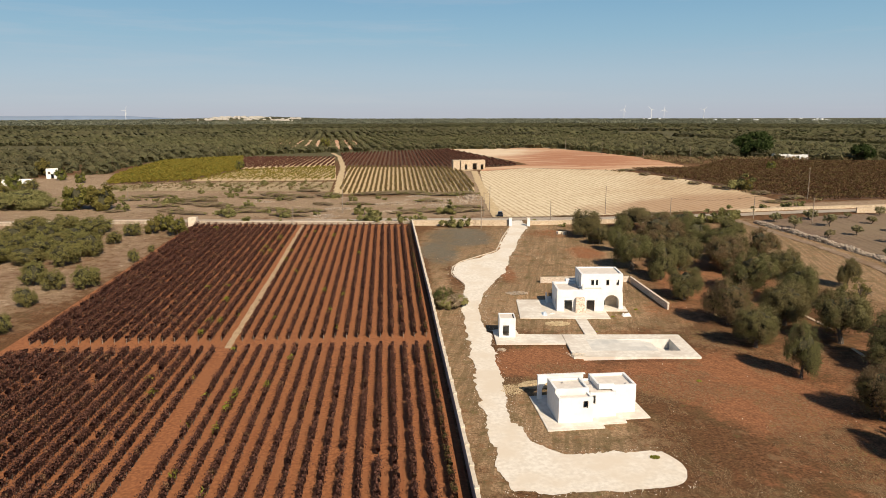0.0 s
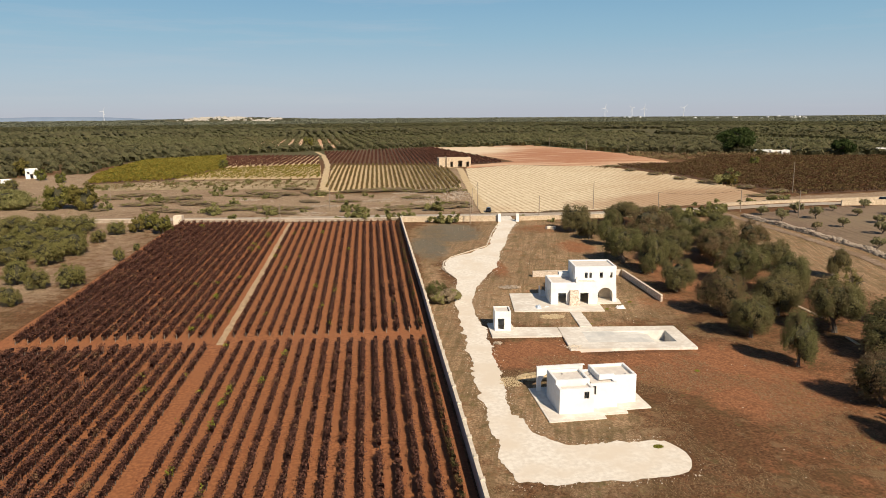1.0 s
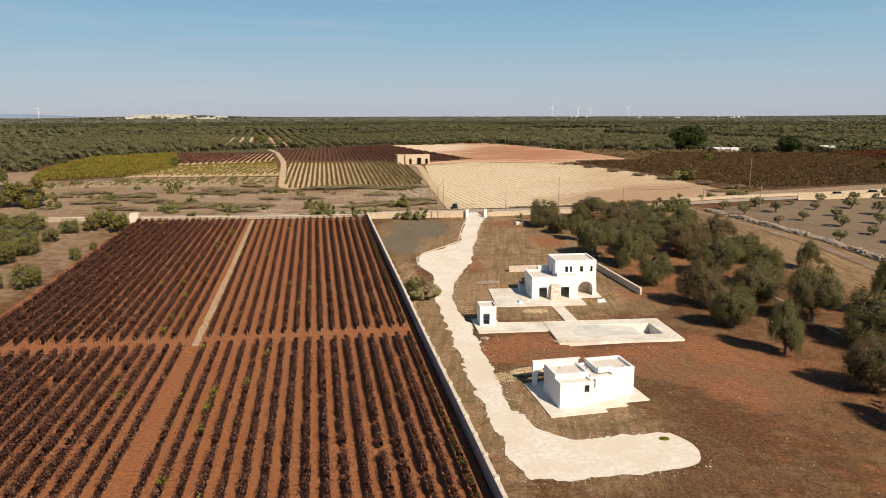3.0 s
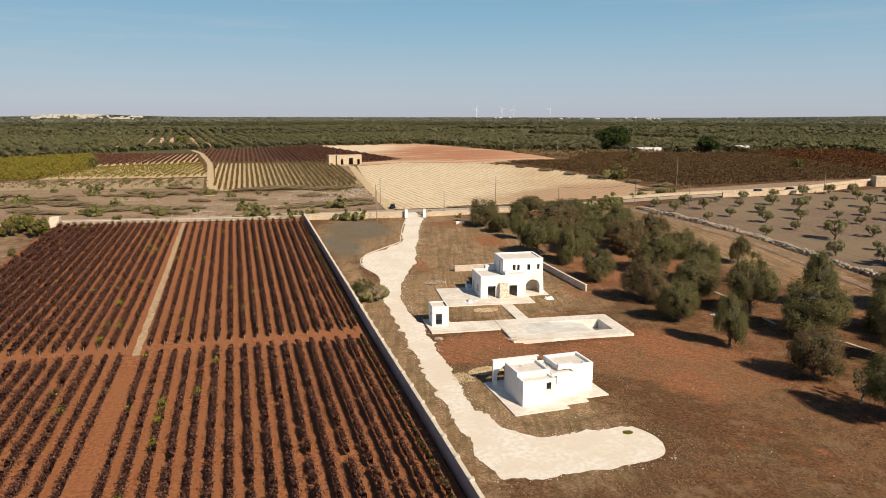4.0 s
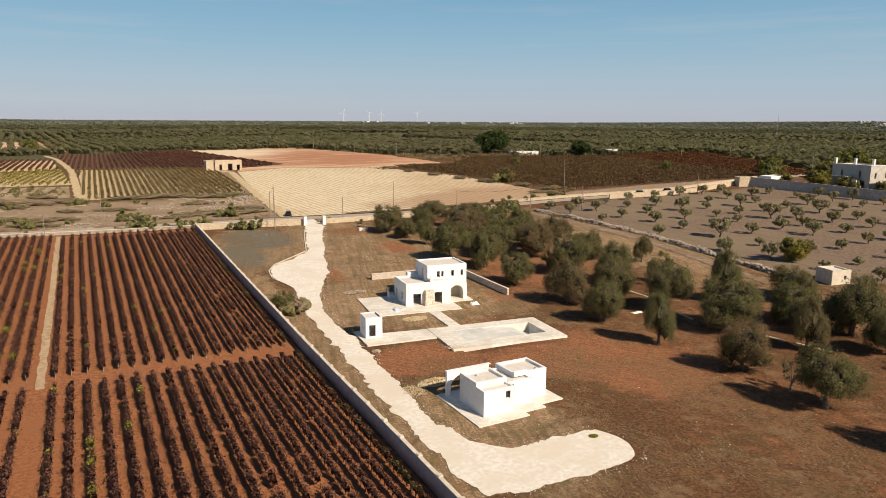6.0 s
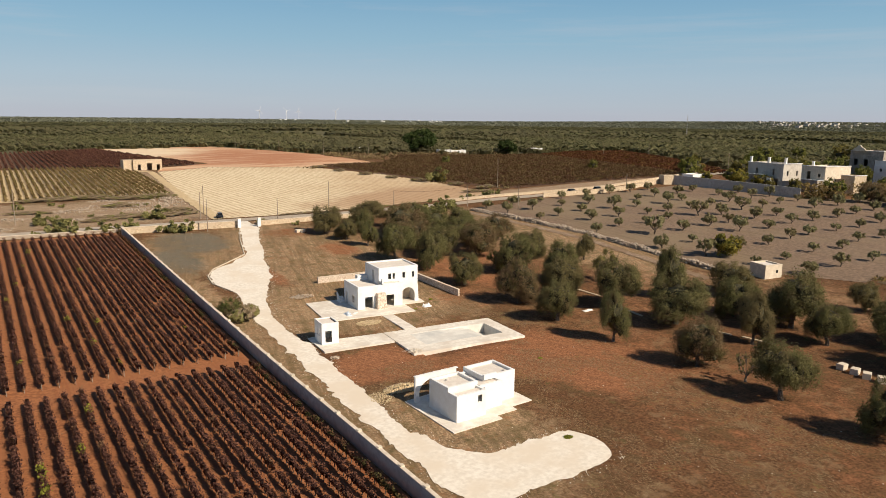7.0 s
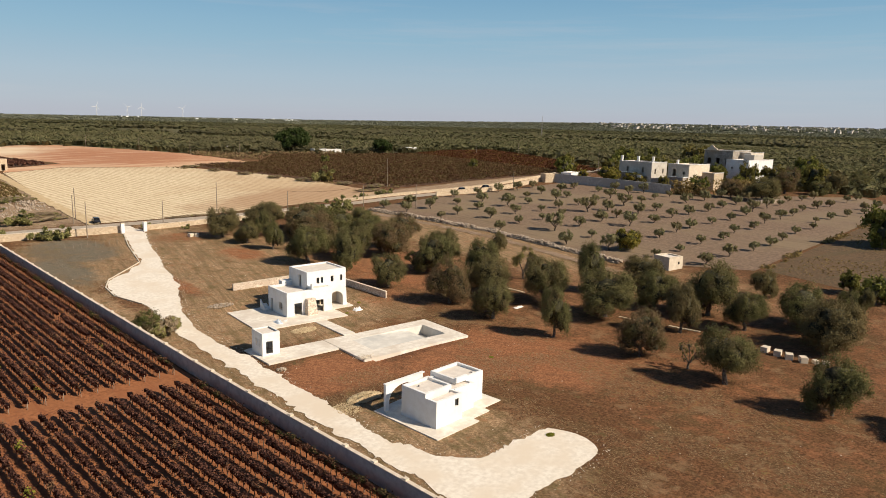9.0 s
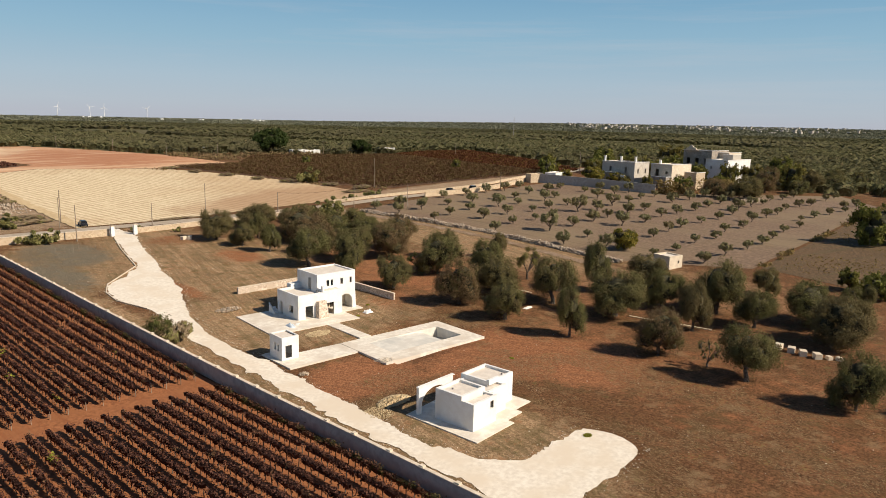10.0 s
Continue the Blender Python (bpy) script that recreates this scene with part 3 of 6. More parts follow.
def build_ground():
    gx, gy = np.meshgrid(spread(-4700, 4700, -90, 150, 2.0), spread(-3000, 4700, 20, 240, 2.0))
    x, y = gx.ravel(), gy.ravel()
    z = land(x, y)
    pu, pv = (x - 28.6) * 0.9973 - (y - 98.8) * 0.0732, (x - 28.6) * 0.0732 + (y - 98.8) * 0.9973
    z = np.where((pu > 1.6) & (pu < 18.4) & (pv > 0.8) & (pv < 10.3), z - 3.0, z)  # pit of the pool
    pad = (x > 22.5) & (x < 48) & (y > 116.5) & (y < 134.5)
    z = np.where(pad, np.minimum(z, 0.74), z)
    h, w = gx.shape
    i = np.arange(h * w).reshape(h, w)
    faces = np.stack([i[:-1, :-1], i[:-1, 1:], i[1:, 1:], i[1:, :-1]], -1).reshape(-1, 4)
    ob = link_np("ground", np.stack([x, y, z], 1), faces, GROUND, smooth=True)
    tagged(ob, "dry grassy ground with bare red soil and pale stony scrub", "ground", kind="structure")

    def blob(cx, cy, rx, ry):
        return np.clip(1.6 - np.hypot((x - cx) / rx, (y - cy) / ry), 0, 1)
    red = np.maximum.reduce([1.0 * blob(24, 98, 8, 6), 0.85 * blob(44, 86, 16, 14), 0.4 * blob(80, 75, 45, 60), 0.3 * blob(66, 150, 16, 50),
                             0.4 * blob(60, 40, 50, 25), 0.85 * blob(50, 94, 6, 6), 0.2 * blob(11.3, 85, 2.5, 60), 0.45 * blob(46, 62, 18, 14), 0.3 * blob(60, 128, 13, 26), 0.32 * blob(58, 100, 12, 12)])
    red = red * (1 - 0.9 * blob(24, 80, 9, 8)) * (1 - 0.8 * blob(34, 75, 7, 9)) * (1 - 0.9 * blob(40, 190, 10, 30))
    red = np.maximum.reduce([red, 0.65 * blob(50, 172, 5, 9), 0.6 * blob(48, 196, 10, 7), 0.6 * blob(26.7, 154, 2.2, 12), 0.6 * blob(70, 142, 16, 26), 0.5 * blob(53, 122, 6, 10), 0.4 * blob(33, 168, 3, 8)])
    pale = np.maximum.reduce([0.9 * blob(-20, 252, 130, 26), 0.65 * blob(-95, 260, 80, 80), 0.55 * blob(-75, 165, 22, 55),
                              0.9 * blob(190, 222, 60, 7), 0.8 * blob(38, 330, 9, 60), 0.85 * blob(-140, 312, 34, 40)])
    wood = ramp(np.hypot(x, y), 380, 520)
    straw = np.maximum.reduce([0.95 * blob(42, 172, 17, 42), 0.9 * blob(32, 128, 20, 17), 0.6 * blob(48, 118, 10, 8), 0.8 * blob(100, 155, 12, 55), 0.55 * blob(76, 165, 24, 40), 0.8 * blob(18, 185, 10, 26), 0.35 * blob(66, 112, 26, 34), 0.8 * blob(20, 74, 10, 15), 0.5 * blob(100, 110, 18, 60), 0.7 * blob(11.6, 110, 3, 70)])
    grey = np.maximum(0.95 * blob(20, 194, 8, 13), 0.8 * blob(13, 176, 5, 14))
    for name, values in (("straw_grass", straw), ("red_soil", red), ("pale_soil", pale), ("wood_floor", wood), ("grey_grass", grey)):
        a = ob.data.attributes.new(name, "FLOAT", "POINT")
        a.data.foreach_set("value", values.astype(np.float32))


build_ground()


def field(name, outline, mat, lift, label, cell=6.0, category="field"):
    """A worked field: a sheet cut to its outline, lying on the land."""
    bm = bmesh.new()
    xs, ys = [p[0] for p in outline], [p[1] for p in outline]
    f = bm.faces.new([bm.verts.new((px, py, 0)) for px, py in outline])
    f.normal_update()
    for axis, lo, hi in ((0, min(xs), max(xs)), (1, min(ys), max(ys))):
        for k in range(1, int((hi - lo) / cell) + 1):
            co, no = [0, 0, 0], [0, 0, 0]
            co[axis], no[axis] = lo + k * cell, 1
            bmesh.ops.bisect_plane(bm, geom=bm.verts[:] + bm.edges[:] + bm.faces[:], plane_co=co, plane_no=no)
    for v in bm.verts:
        v.co.z = float(land(v.co.x, v.co.y)) + lift
    bmesh.ops.recalc_face_normals(bm, faces=bm.faces)
    if sum(f.normal.z for f in bm.faces) < 0:
        bmesh.ops.reverse_faces(bm, faces=bm.faces)
    return tagged(link(name, bm, mat, smooth=True), label, category, kind="structure")


field("vineyard_ground", VINEYARD, VINE_SOIL, 0.05, "bare tilled red-orange soil of the vineyard")
field("olive_field_ground", [(110, 200), (114.5, 151), (112, 126), (110, 108), (122, 84), (258, 89), (290, 110), (236, 150), (224, 158), (213, 203), (182, 202), (143, 203)],
      GREY_SOIL, 0.07, "grey-brown tilled soil of the young olive field")
field("fallow_field", [(124, 83), (258, 88), (330, 84), (330, 20), (150, 20), (118, 62)], FALLOW, 0.06, "dark fallow field of dry brown-green grass")
field("straw_field", [(33.5, 225.5), (79, 224), (120, 218.5), (134, 222), (134, 258), (130, 295), (113, 342), (72, 378), (46, 366)], STRAW, 0.08, "straw-coloured field with furrows of dry stubble")
field("red_field", [(46, 367), (72, 379), (113, 343), (151, 344), (149, 422), (121, 577), (48, 615), (78, 400), (52, 388)], PLOUGHED, 0.09, "bare reddish ploughed field")
MID_VINES = [(-20.5, 285), (20, 283), (35, 289), (37.6, 330), (36.5, 366), (28, 390), (-24, 397)]
DARK_VINES = [(-26, 403), (30, 396), (73, 396), (47, 601), (-38, 530)]
PALE_VINES = [(-90, 323), (-48, 327), (-25.5, 331), (-31, 398), (-76, 370)]
GOLD_VINES = [(-123, 313), (-91, 323), (-78, 374), (-98, 480), (-137, 441), (-131, 345)]
BROWN_VINES = [(-77, 374), (-32, 400), (-38, 481), (-96, 468)]
EAST_VINES = [(118, 344), (136, 267), (141, 248), (146, 231), (185, 231), (225, 227), (252, 227), (268, 300), (280, 372), (225, 374), (186, 386), (150, 342)]
RUSSET_VINES = [(254, 227), (279, 228), (320, 281), (382, 394), (325, 392), (282, 372), (270, 300)]
field("mid_vineyard_ground", MID_VINES, TAN, 0.08, "tan soil under faded vines")
field("dark_vineyard_ground", DARK_VINES, DARK_FLOOR, 0.08, "brown soil under dark vines")
field("pale_vineyard_ground", PALE_VINES, TAN, 0.08, "pale tan soil under yellowing vines")
field("gold_vineyard_ground", GOLD_VINES, DARK_FLOOR, 0.08, "soil under yellow-green vines")
field("brown_vineyard_ground", BROWN_VINES, TAN, 0.08, "tan soil under brown vines")
field("russet_vineyard_ground", RUSSET_VINES, DARK_FLOOR, 0.08, "dark soil under russet vines")
field("grove_lanes_ground", [(-112, 600), (-34, 610), (-40, 860), (-150, 860)], RED_FIELD, 0.1, "reddish soil lanes between olive rows")
field("young_vine_ground", [(-118, 290), (-25, 293), (-26, 326), (-48, 323), (-122, 310)], YOUNG_SOIL, 0.07, "pale stony soil with young plants")
field("east_vineyard_ground", EAST_VINES, DARK_FLOOR, 0.08, "dark soil under russet vines")


def lane(name, line, width, mat, lift, label, category, jitter=0.0):
    rows = []
    for i, p in enumerate(line):
        a, b = np.array(line[max(i - 1, 0)], float), np.array(line[min(i + 1, len(line) - 1)], float)
        d = (b - a) / np.linalg.norm(b - a)
        n = np.array((-d[1], d[0])) * width / 2
        rows.append((tuple(np.array(p) + n), tuple(np.array(p) - n)))
    return tagged(sheet(name, rows, mat, lift, across=4, jitter=jitter), label, category, kind="structure")


lane("road", [(-420, 205), (-200, 214), (-60, 219), (2, 222), (57, 220), (85, 216), (108, 211), (140, 209), (182, 208.5), (222, 216), (275, 230), (400, 262)], 5.0, ROAD, 0.14,
     "narrow dusty asphalt country road", "road")
lane("lane", [(104, 212), (104.5, 196), (107, 168), (107.6, 145), (104, 122), (101, 104)], 2.3, LANE_SOIL, 0.1, "pale dirt lane beside a dry stone wall", "lane", 0.15)
lane("farm_track", [(35, 224), (37, 260), (40, 320), (43, 366), (37, 373)], 3.3, TAN, 0.16, "pale dirt track to the farm building", "track", 0.15)
lane("field_track", [(-21.5, 270), (-22, 295), (-27, 400), (-36, 490), (-45, 540)], 3.0, TAN, 0.14, "pale dirt track between vine blocks", "track", 0.2)
lane("vineyard_path", [(-24.6, 107), (-25.1, 150), (-25.95, 213)], 1.05, PATH_SOIL, 0.09, "narrow pale trodden path between vine rows", "path", 0.05)
lane("far_lane", [(250, 352), (300, 352), (350, 348), (420, 310), (520, 290)], 4.0, PATH_SOIL, 0.15, "pale lane beyond the vines", "lane", 0.2)

drive = sheet("driveway", [
    ((36.9, 218), (41.8, 218)), ((36.9, 209), (41.6, 207.5)), ((32.2, 192), (35.6, 188)), ((27.9, 174.3), (30.4, 169)), ((24.3, 170.3), (28.4, 161)), ((17.6, 163), (26.3, 152.5)),
    ((15.3, 158), (23.5, 146)), ((14.6, 152), (20.6, 139.5)), ((16.6, 143), (18.6, 132)), ((14.8, 134), (17.3, 126)), ((14.1, 124), (16.8, 118)),
    ((13.6, 109), (17.6, 110)), ((13.2, 97), (16.6, 94)), ((12.8, 86), (16.2, 86)), ((12.6, 77), (15.8, 79)), ((12.6, 70), (16.5, 74)),
    ((12.5, 64.2), (18, 70.6)), ((13.3, 61.8), (20.4, 68.7)), ((17, 60.9), (22.5, 69)), ((22.8, 61.2), (24.8, 69.2)), ((26.7, 61), (27.2, 69.4)),
    ((29.4, 61.1), (29.8, 69.3)), ((30.8, 61.8), (31.0, 68.9)), ((31.6, 63.0), (31.8, 67.9)), ((31.9, 64.4), (32.0, 66.6))], GRAVEL, 0.06, across=8, jitter=0.2)
tagged(drive, "cream crushed-stone driveway widening into a parking area", "driveway", kind="structure")


# ---- walls round the estate ----
def run_wall(name, line, height, thick, body, cap, label, pillars=0.0, cap_over=0.06, pillar_out=0.3):
    """A masonry wall along a line on the land, with coping and, if asked, pillars."""
    top = thing(name, line[0][0], line[0][1], float(land(*line[0])), 0, label, "wall", kind="structure")
    ox, oy, oz = line[0][0], line[0][1], float(land(*line[0]))
    bm, cp = bmesh.new(), bmesh.new()
    for target, half, z0, z1 in ((bm, thick / 2, -0.3, height), (cp, thick / 2 + cap_over, height + 0.003, height + 0.09)):
        last = None
        for a, b in zip(line, line[1:]):
            n = max(1, int(math.dist(a, b) / 5))
            d = (Vector(b) - Vector(a)).normalized()
            s = Vector((-d.y, d.x)) * half
            for k in range(n + 1):
                p = Vector(a).lerp(Vector(b), k / n)
                g = float(land(p.x, p.y)) - oz
                ring = [target.verts.new((p.x + e * s.x - ox, p.y + e * s.y - oy, g + z)) for e, z in ((1, z0), (-1, z0), (-1, z1), (1, z1))]
                if last:
                    for i in range(4):
                        target.faces.new((last[i], last[(i + 1) % 4], ring[(i + 1) % 4], ring[i]))
                else:
                    target.faces.new(ring)
                last = ring
        target.faces.new(last[::-1])
        bmesh.ops.recalc_face_normals(target, faces=target.faces)
    part("masonry", bm, body, top)
    part("coping", cp, cap, top, "cream stone coping")
    if pillars:
        for a, b in zip(line, line[1:]):
            for k in range(int(math.dist(a, b) / pillars)):
                p = Vector(a).lerp(Vector(b), (k + 0.5) * pillars / math.dist(a, b))
                g = float(land(p.x, p.y)) - oz
                r = part("pillar", boxed((-thick / 2 + 0.02, pillar_out, -0.25, 0.25, -0.2, height + 0.2)), cap, top)
                r.matrix_basis = pose(p.x - ox, p.y - oy, g)
    return top


run_wall("vineyard_wall", [(9.6, 22), (9.2, 80), (8.6, 130), (7.0, 211)], 1.9, 0.3, RENDER, COPING, "long rendered boundary wall with stub pillars along a vineyard", pillars=4.4)
run_wall("front_wall", [(7.4, 211.5), (36.3, 209.6)], 1.7, 0.4, STONE, COPING, "cream stone front wall with pale coping")
run_wall("front_wall", [(42.4, 210), (60, 210.5), (84, 208), (101, 203)], 1.3, 0.4, STONE, COPING, "cream stone front wall with pale coping")
run_wall("verge_wall", [(-57, 214.5), (-30, 215.5), (6.6, 215)], 0.8, 0.4, GREYSTONE, COPING, "low stone wall between vineyard and road")
run_wall("verge_wall", [(-240, 207), (-120, 212.5), (-62, 214)], 1.0, 0.4, GREYSTONE, COPING, "low pale wall between olive grove and road")
run_wall("garden_wall", [(32.6, 143.6), (40, 143.4), (51.6, 143.2)], 1.2, 0.35, WALLSTONE, COPING, "low cream stone garden wall behind the villa")
run_wall("garden_wall", [(51.9, 142.8), (52.5, 123)], 1.2, 0.35, WALLSTONE, COPING, "low cream stone garden wall beside the villa")
run_wall("road_wall", [(143, 205), (165, 203.5), (182, 204.5), (213, 212)], 1.6, 0.5, STONE, STONE, "pale dry stone retaining wall by the road")
run_wall("manor_wall", [(213, 206), (218, 182), (222, 158)], 3.6, 0.4, RENDER, RENDER, "tall grey rendered wall round the manor garden")
run_wall("road_kerb_wall", [(110, 215.5), (140, 213.5), (182, 213.5), (222, 221), (275, 236)], 0.9, 0.4, STONE, STONE, "pale stone wall along the far road edge")
run_wall("drive_kerb", [(36.4, 207.5), (31.8, 192), (27.6, 174.8), (24.1, 170.9), (17.4, 163.6), (15.0, 158.2), (14.3, 152), (16.2, 144.4)], 0.1, 0.16, STONE, COPING, "low stone kerb wall along the driveway", cap_over=0.02)


for line in ([(74.6, 117.5), (74.9, 108.5)], [(72.4, 99.0), (72.0, 95.5)], [(74.8, 87.5), (75.6, 80.5)], [(76.2, 79.0), (77.0, 74.0)]):
    run_wall("old_kerb", line, 0.05, 0.4, STONE, STONE, "remains of a low pale stone kerb under the olive trees")


def gate_post(x, y):
    t = thing("gate_post", x, y, float(land(x, y)) - 0.05, 0, "square white plastered gate post with a flat cap", "gate post", "gate posts")
    part("shaft", bevelled(boxed((-0.42, 0.42, -0.42, 0.42, 0, 2.55))), PLASTER, t)
    part("cap", bevelled(boxed((-0.47, 0.47, -0.47, 0.47, 2.553, 2.68))), COPING, t)


gate_post(36.6, 208.6)
gate_post(42.1, 208.2)
rng = np.random.default_rng(7)


def dry_wall(name, line, height, width, mat, label, density=36):
    spots = []
    for a, b in zip(line, line[1:]):
        n = int(math.dist(a, b) * density)
        t = rng.uniform(0, 1, n)
        q = rng.uniform(0, 1, n) ** 1.2
        d = (np.array(b) - np.array(a)) / math.dist(a, b)
        off = rng.uniform(-1, 1, n) * width / 2 * (1.15 - 0.7 * q)
        x, y = a[0] + (b[0] - a[0]) * t - d[1] * off, a[1] + (b[1] - a[1]) * t + d[0] * off
        top = height * (0.8 + 0.4 * np.sin(x * 0.7 + y * 0.4) * np.sin(y * 0.23))
        spots.append(np.stack([x, y, land(x, y) + q * top], 1))
    v, f = rubble(rng, np.concatenate(spots), 0.38)
    return tagged(link_np(name, v, f, mat), label, "wall", kind="stuff")


dry_wall("dry_stone_wall", [(107.5, 198), (110, 178), (112.5, 151), (110, 126), (108, 108)], 0.85, 1.9, GREYSTONE, "tumbled grey dry stone wall along the lane")


# ---- the houses ----
def shell(house, u0, u1, v0, v1, h, holes=None, drop=0.3, thick=0.35, z0=-0.2, arch=None, sides="snwe", back_open=False):
    """Four walls with openings, a sunk roof and a floor. holes: side -> (a0, a1, z0, z1)."""
    holes = holes or {}
    def cut(side):
        return [(a0, a1, b0 - z0, b1 - z0) for a0, a1, b0, b1 in holes.get(side, ())]
    if "s" in sides:
        if arch:
            part("front_wall", arch_bm(u1 - u0, h - z0, thick, arch[0], arch[1], arch[2], arch[3] - z0, at=(u0, v0, z0)), PLASTER, house)
        else:
            part("front_wall", wall_bm(u1 - u0, h - z0, thick, cut("s"), "u", (u0, v0, z0)), PLASTER, house)
    if "n" in sides:
        part("back_wall", wall_bm(u1 - u0, h - z0, thick, cut("n"), "u", (u0, v1 - thick, z0)), PLASTER, house)
    run = v1 - v0 - (thick if back_open else 2 * thick)
    if "w" in sides:
        part("side_wall", wall_bm(run, h - z0, thick, cut("w"), "v", (u0, v0 + thick, z0)), PLASTER, house)
    if "e" in sides:
        part("side_wall", wall_bm(run, h - z0, thick, cut("e"), "v", (u1 - thick, v0 + thick, z0)), PLASTER, house)
    part("roof", boxed((u0 + thick + 0.004, u1 - thick - 0.004, v0 + thick + 0.004, v1 - thick - 0.004, h - drop - 0.25, h - drop)), SCREED, house, "flat roof of grey-beige screed")


def frame_in(house, a, d, z0, a1, z1, axis="u", depth=0.08, leaf=False, mat=None):
    """A thin joinery frame set inside an opening."""
    t = 0.06
    def b(p0, p1, q0, q1):
        return (p0, p1, d, d + depth, q0, q1) if axis == "u" else (d, d + depth, p0, p1, q0, q1)
    bm = boxed(b(a, a + t, z0, z1), b(a1 - t, a1, z0, z1), b(a + t, a1 - t, z1 - t, z1))
    wall = next((c for c in house.children if c.name.startswith("front_wall")), house)
    return part("window_frame", bm, mat or DARKWOOD, wall)


villa = thing("villa", 31.57, 123.28, 0.86, -4.2, "two-storey white plastered villa under construction with arched porch", "house")
shell(villa, 0, 4.6, 0, 6.7, 4.1, {"s": [(1.35, 2.8, 0.02, 2.15)], "w": [(1.3, 2.6, 0.9, 2.15), (4.7, 5.5, 0.02, 2.2)]}, drop=0.35, sides="snw")
shell(villa, 4.604, 12.3, 1.55, 7.9, 6.75, {"w": [(1.7, 2.6, 3.85, 5.95)], "e": [(2.0, 3.0, 4.4, 5.6)]}, drop=0.22, sides="nwe")
part("front_wall", wall_bm(7.696, 2.6, 0.35, [(1.85, 2.4, 0.4, 1.45), (2.7, 3.15, 0.4, 1.45), (4.65, 5.2, 0.4, 1.45), (6.55, 7.0, 0.4, 1.45)], "u", (4.604, 1.55, 4.153)), PLASTER, villa)
part("porch_wall", arch_bm(3.75, 4.35, 0.35, 0.45, 3.2, 1.35, 1.55, at=(8.55, 1.55, -0.2)), PLASTER, villa, "white wall with a wide round arch")
part("terrace_wall", wall_bm(3.94, 4.4, 0.35, [(0.8, 2.3, 0.22, 2.35)], "u", (4.604, 0, -0.2)), PLASTER, villa)
part("terrace_end", wall_bm(1.2, 4.4, 0.35, (), "v", (8.2, 0.35, -0.2)), PLASTER, villa)
part("terrace_floor", boxed((4.61, 8.19, 0.36, 1.545, 3.75, 4.12)), SCREED, villa)
part("porch_back", wall_bm(3.7, 3.2, 0.2, [(0.2, 1.2, 0.2, 2.4)], "u", (8.58, 4.2, -0.2)), COPING, villa, "tan rendered back wall of the porch")
part("porch_ceiling", boxed((8.56, 11.94, 1.91, 4.4, 3.05, 3.2)), COPING, villa)
bm = boxed((12.304, 12.56, 1.6, 7.6, -0.2, 3.4))
for v in bm.verts:
    if v.co.z > 3 and v.co.x > 12.5:
        v.co.z, v.co.x = 3.0, 12.4
part("scarp", bm, PLASTER, villa)
part("chimney", boxed((4.55, 4.85, -0.12, 0.3, 4.2, 5.1)), PLASTER, villa)
part("party_wall", boxed((4.604, 4.95, 0.0, 1.545, 4.203, 4.55)), PLASTER, villa)
bm = boxed((3.2, 5.15, -1.15, -0.004, -0.2, 2.75))
for v in bm.verts:
    if v.co.z > 2:
        v.co.x = 4.2 + (v.co.x - 4.2) * 0.78
        v.co.y *= 0.72 if v.co.y < -0.1 else 1
bmesh.ops.subdivide_edges(bm, edges=bm.edges[:], cuts=5, use_grid_fill=True)
for v in bm.verts:
    v.co += noise.noise_vector(v.co * 2.2) * 0.06
part("buttress", bm, WALLSTONE, villa, "battered buttress of rough pale tan stone")
for a, b in ((6.454, 7.004), (7.304, 7.754), (9.254, 9.804), (11.154, 11.604)):
    frame_in(villa, a, 1.72, 4.553, b, 5.603)
frame_in(villa, 1.35, 0.2, 0.0, 2.8, 2.15)
frame_in(villa, 5.404, 0.2, 0.0, 6.904, 2.15)
part("shutter", boxed((8.8, 9.75, 4.1, 4.19, 0, 2.2)), DARKWOOD, villa, "dark wooden porch door")
part("threshold", boxed((0.4, 4.55, 0.4, 6.3, -0.2, 0.0)), SCREED, villa)
# outside stair to the roof terrace at the back corner
for k in range(5):
    part("step", boxed((-0.9, -0.004, 6.2 + 0.28 * k, 6.48 + 0.28 * k, -0.2, 0.18 * (k + 1))), PLASTER, villa)
bm = bmesh.new()
outline = [(6.0, -0.2), (7.7, -0.2), (7.7, 1.7), (6.0, 0.4)]
f = bm.faces.new([bm.verts.new((-1.1, y, z)) for y, z in outline])
out = bmesh.ops.extrude_face_region(bm, geom=[f])
bmesh.ops.translate(bm, verts=[v for v in out["geom"] if isinstance(v, bmesh.types.BMVert)], vec=(0.2, 0, 0))
bmesh.ops.recalc_face_normals(bm, faces=bm.faces)
part("stair_parapet", bm, PLASTER, villa)
part("roof_parapet", boxed((2.6, 4.6, 6.704, 7.9, -0.2, 4.55)), PLASTER, villa)


def slab(name, outline, z, depth, mat, label, category="terrace"):
    bm = bmesh.new()
    f = bm.faces.new([bm.verts.new((px, py, z)) for px, py in outline])
    f.normal_update()
    if f.normal.z < 0:
        f.normal_flip()
    out = bmesh.ops.extrude_face_region(bm, geom=[f])
    bmesh.ops.translate(bm, verts=[v for v in out["geom"] if isinstance(v, bmesh.types.BMVert)], vec=(0, 0, -depth))
    bmesh.ops.recalc_face_normals(bm, faces=bm.faces)
    return tagged(link(name, bm, mat), label, category, kind="structure")


slab("villa_terrace", [(25.5, 132.1), (24.1, 119.6), (40.1, 118.1), (40.6, 123.0), (44.7, 122.7), (45.2, 126), (40, 131)], 0.9, 0.5, CONCRETE, "pale concrete terrace slab round the villa")
slab("villa_path", [(33.8, 118.6), (35.8, 118.4), (35.2, 109.6), (33.2, 109.8)], 0.82, 0.5, CONCRETE, "pale concrete path from terrace to pool", "path")

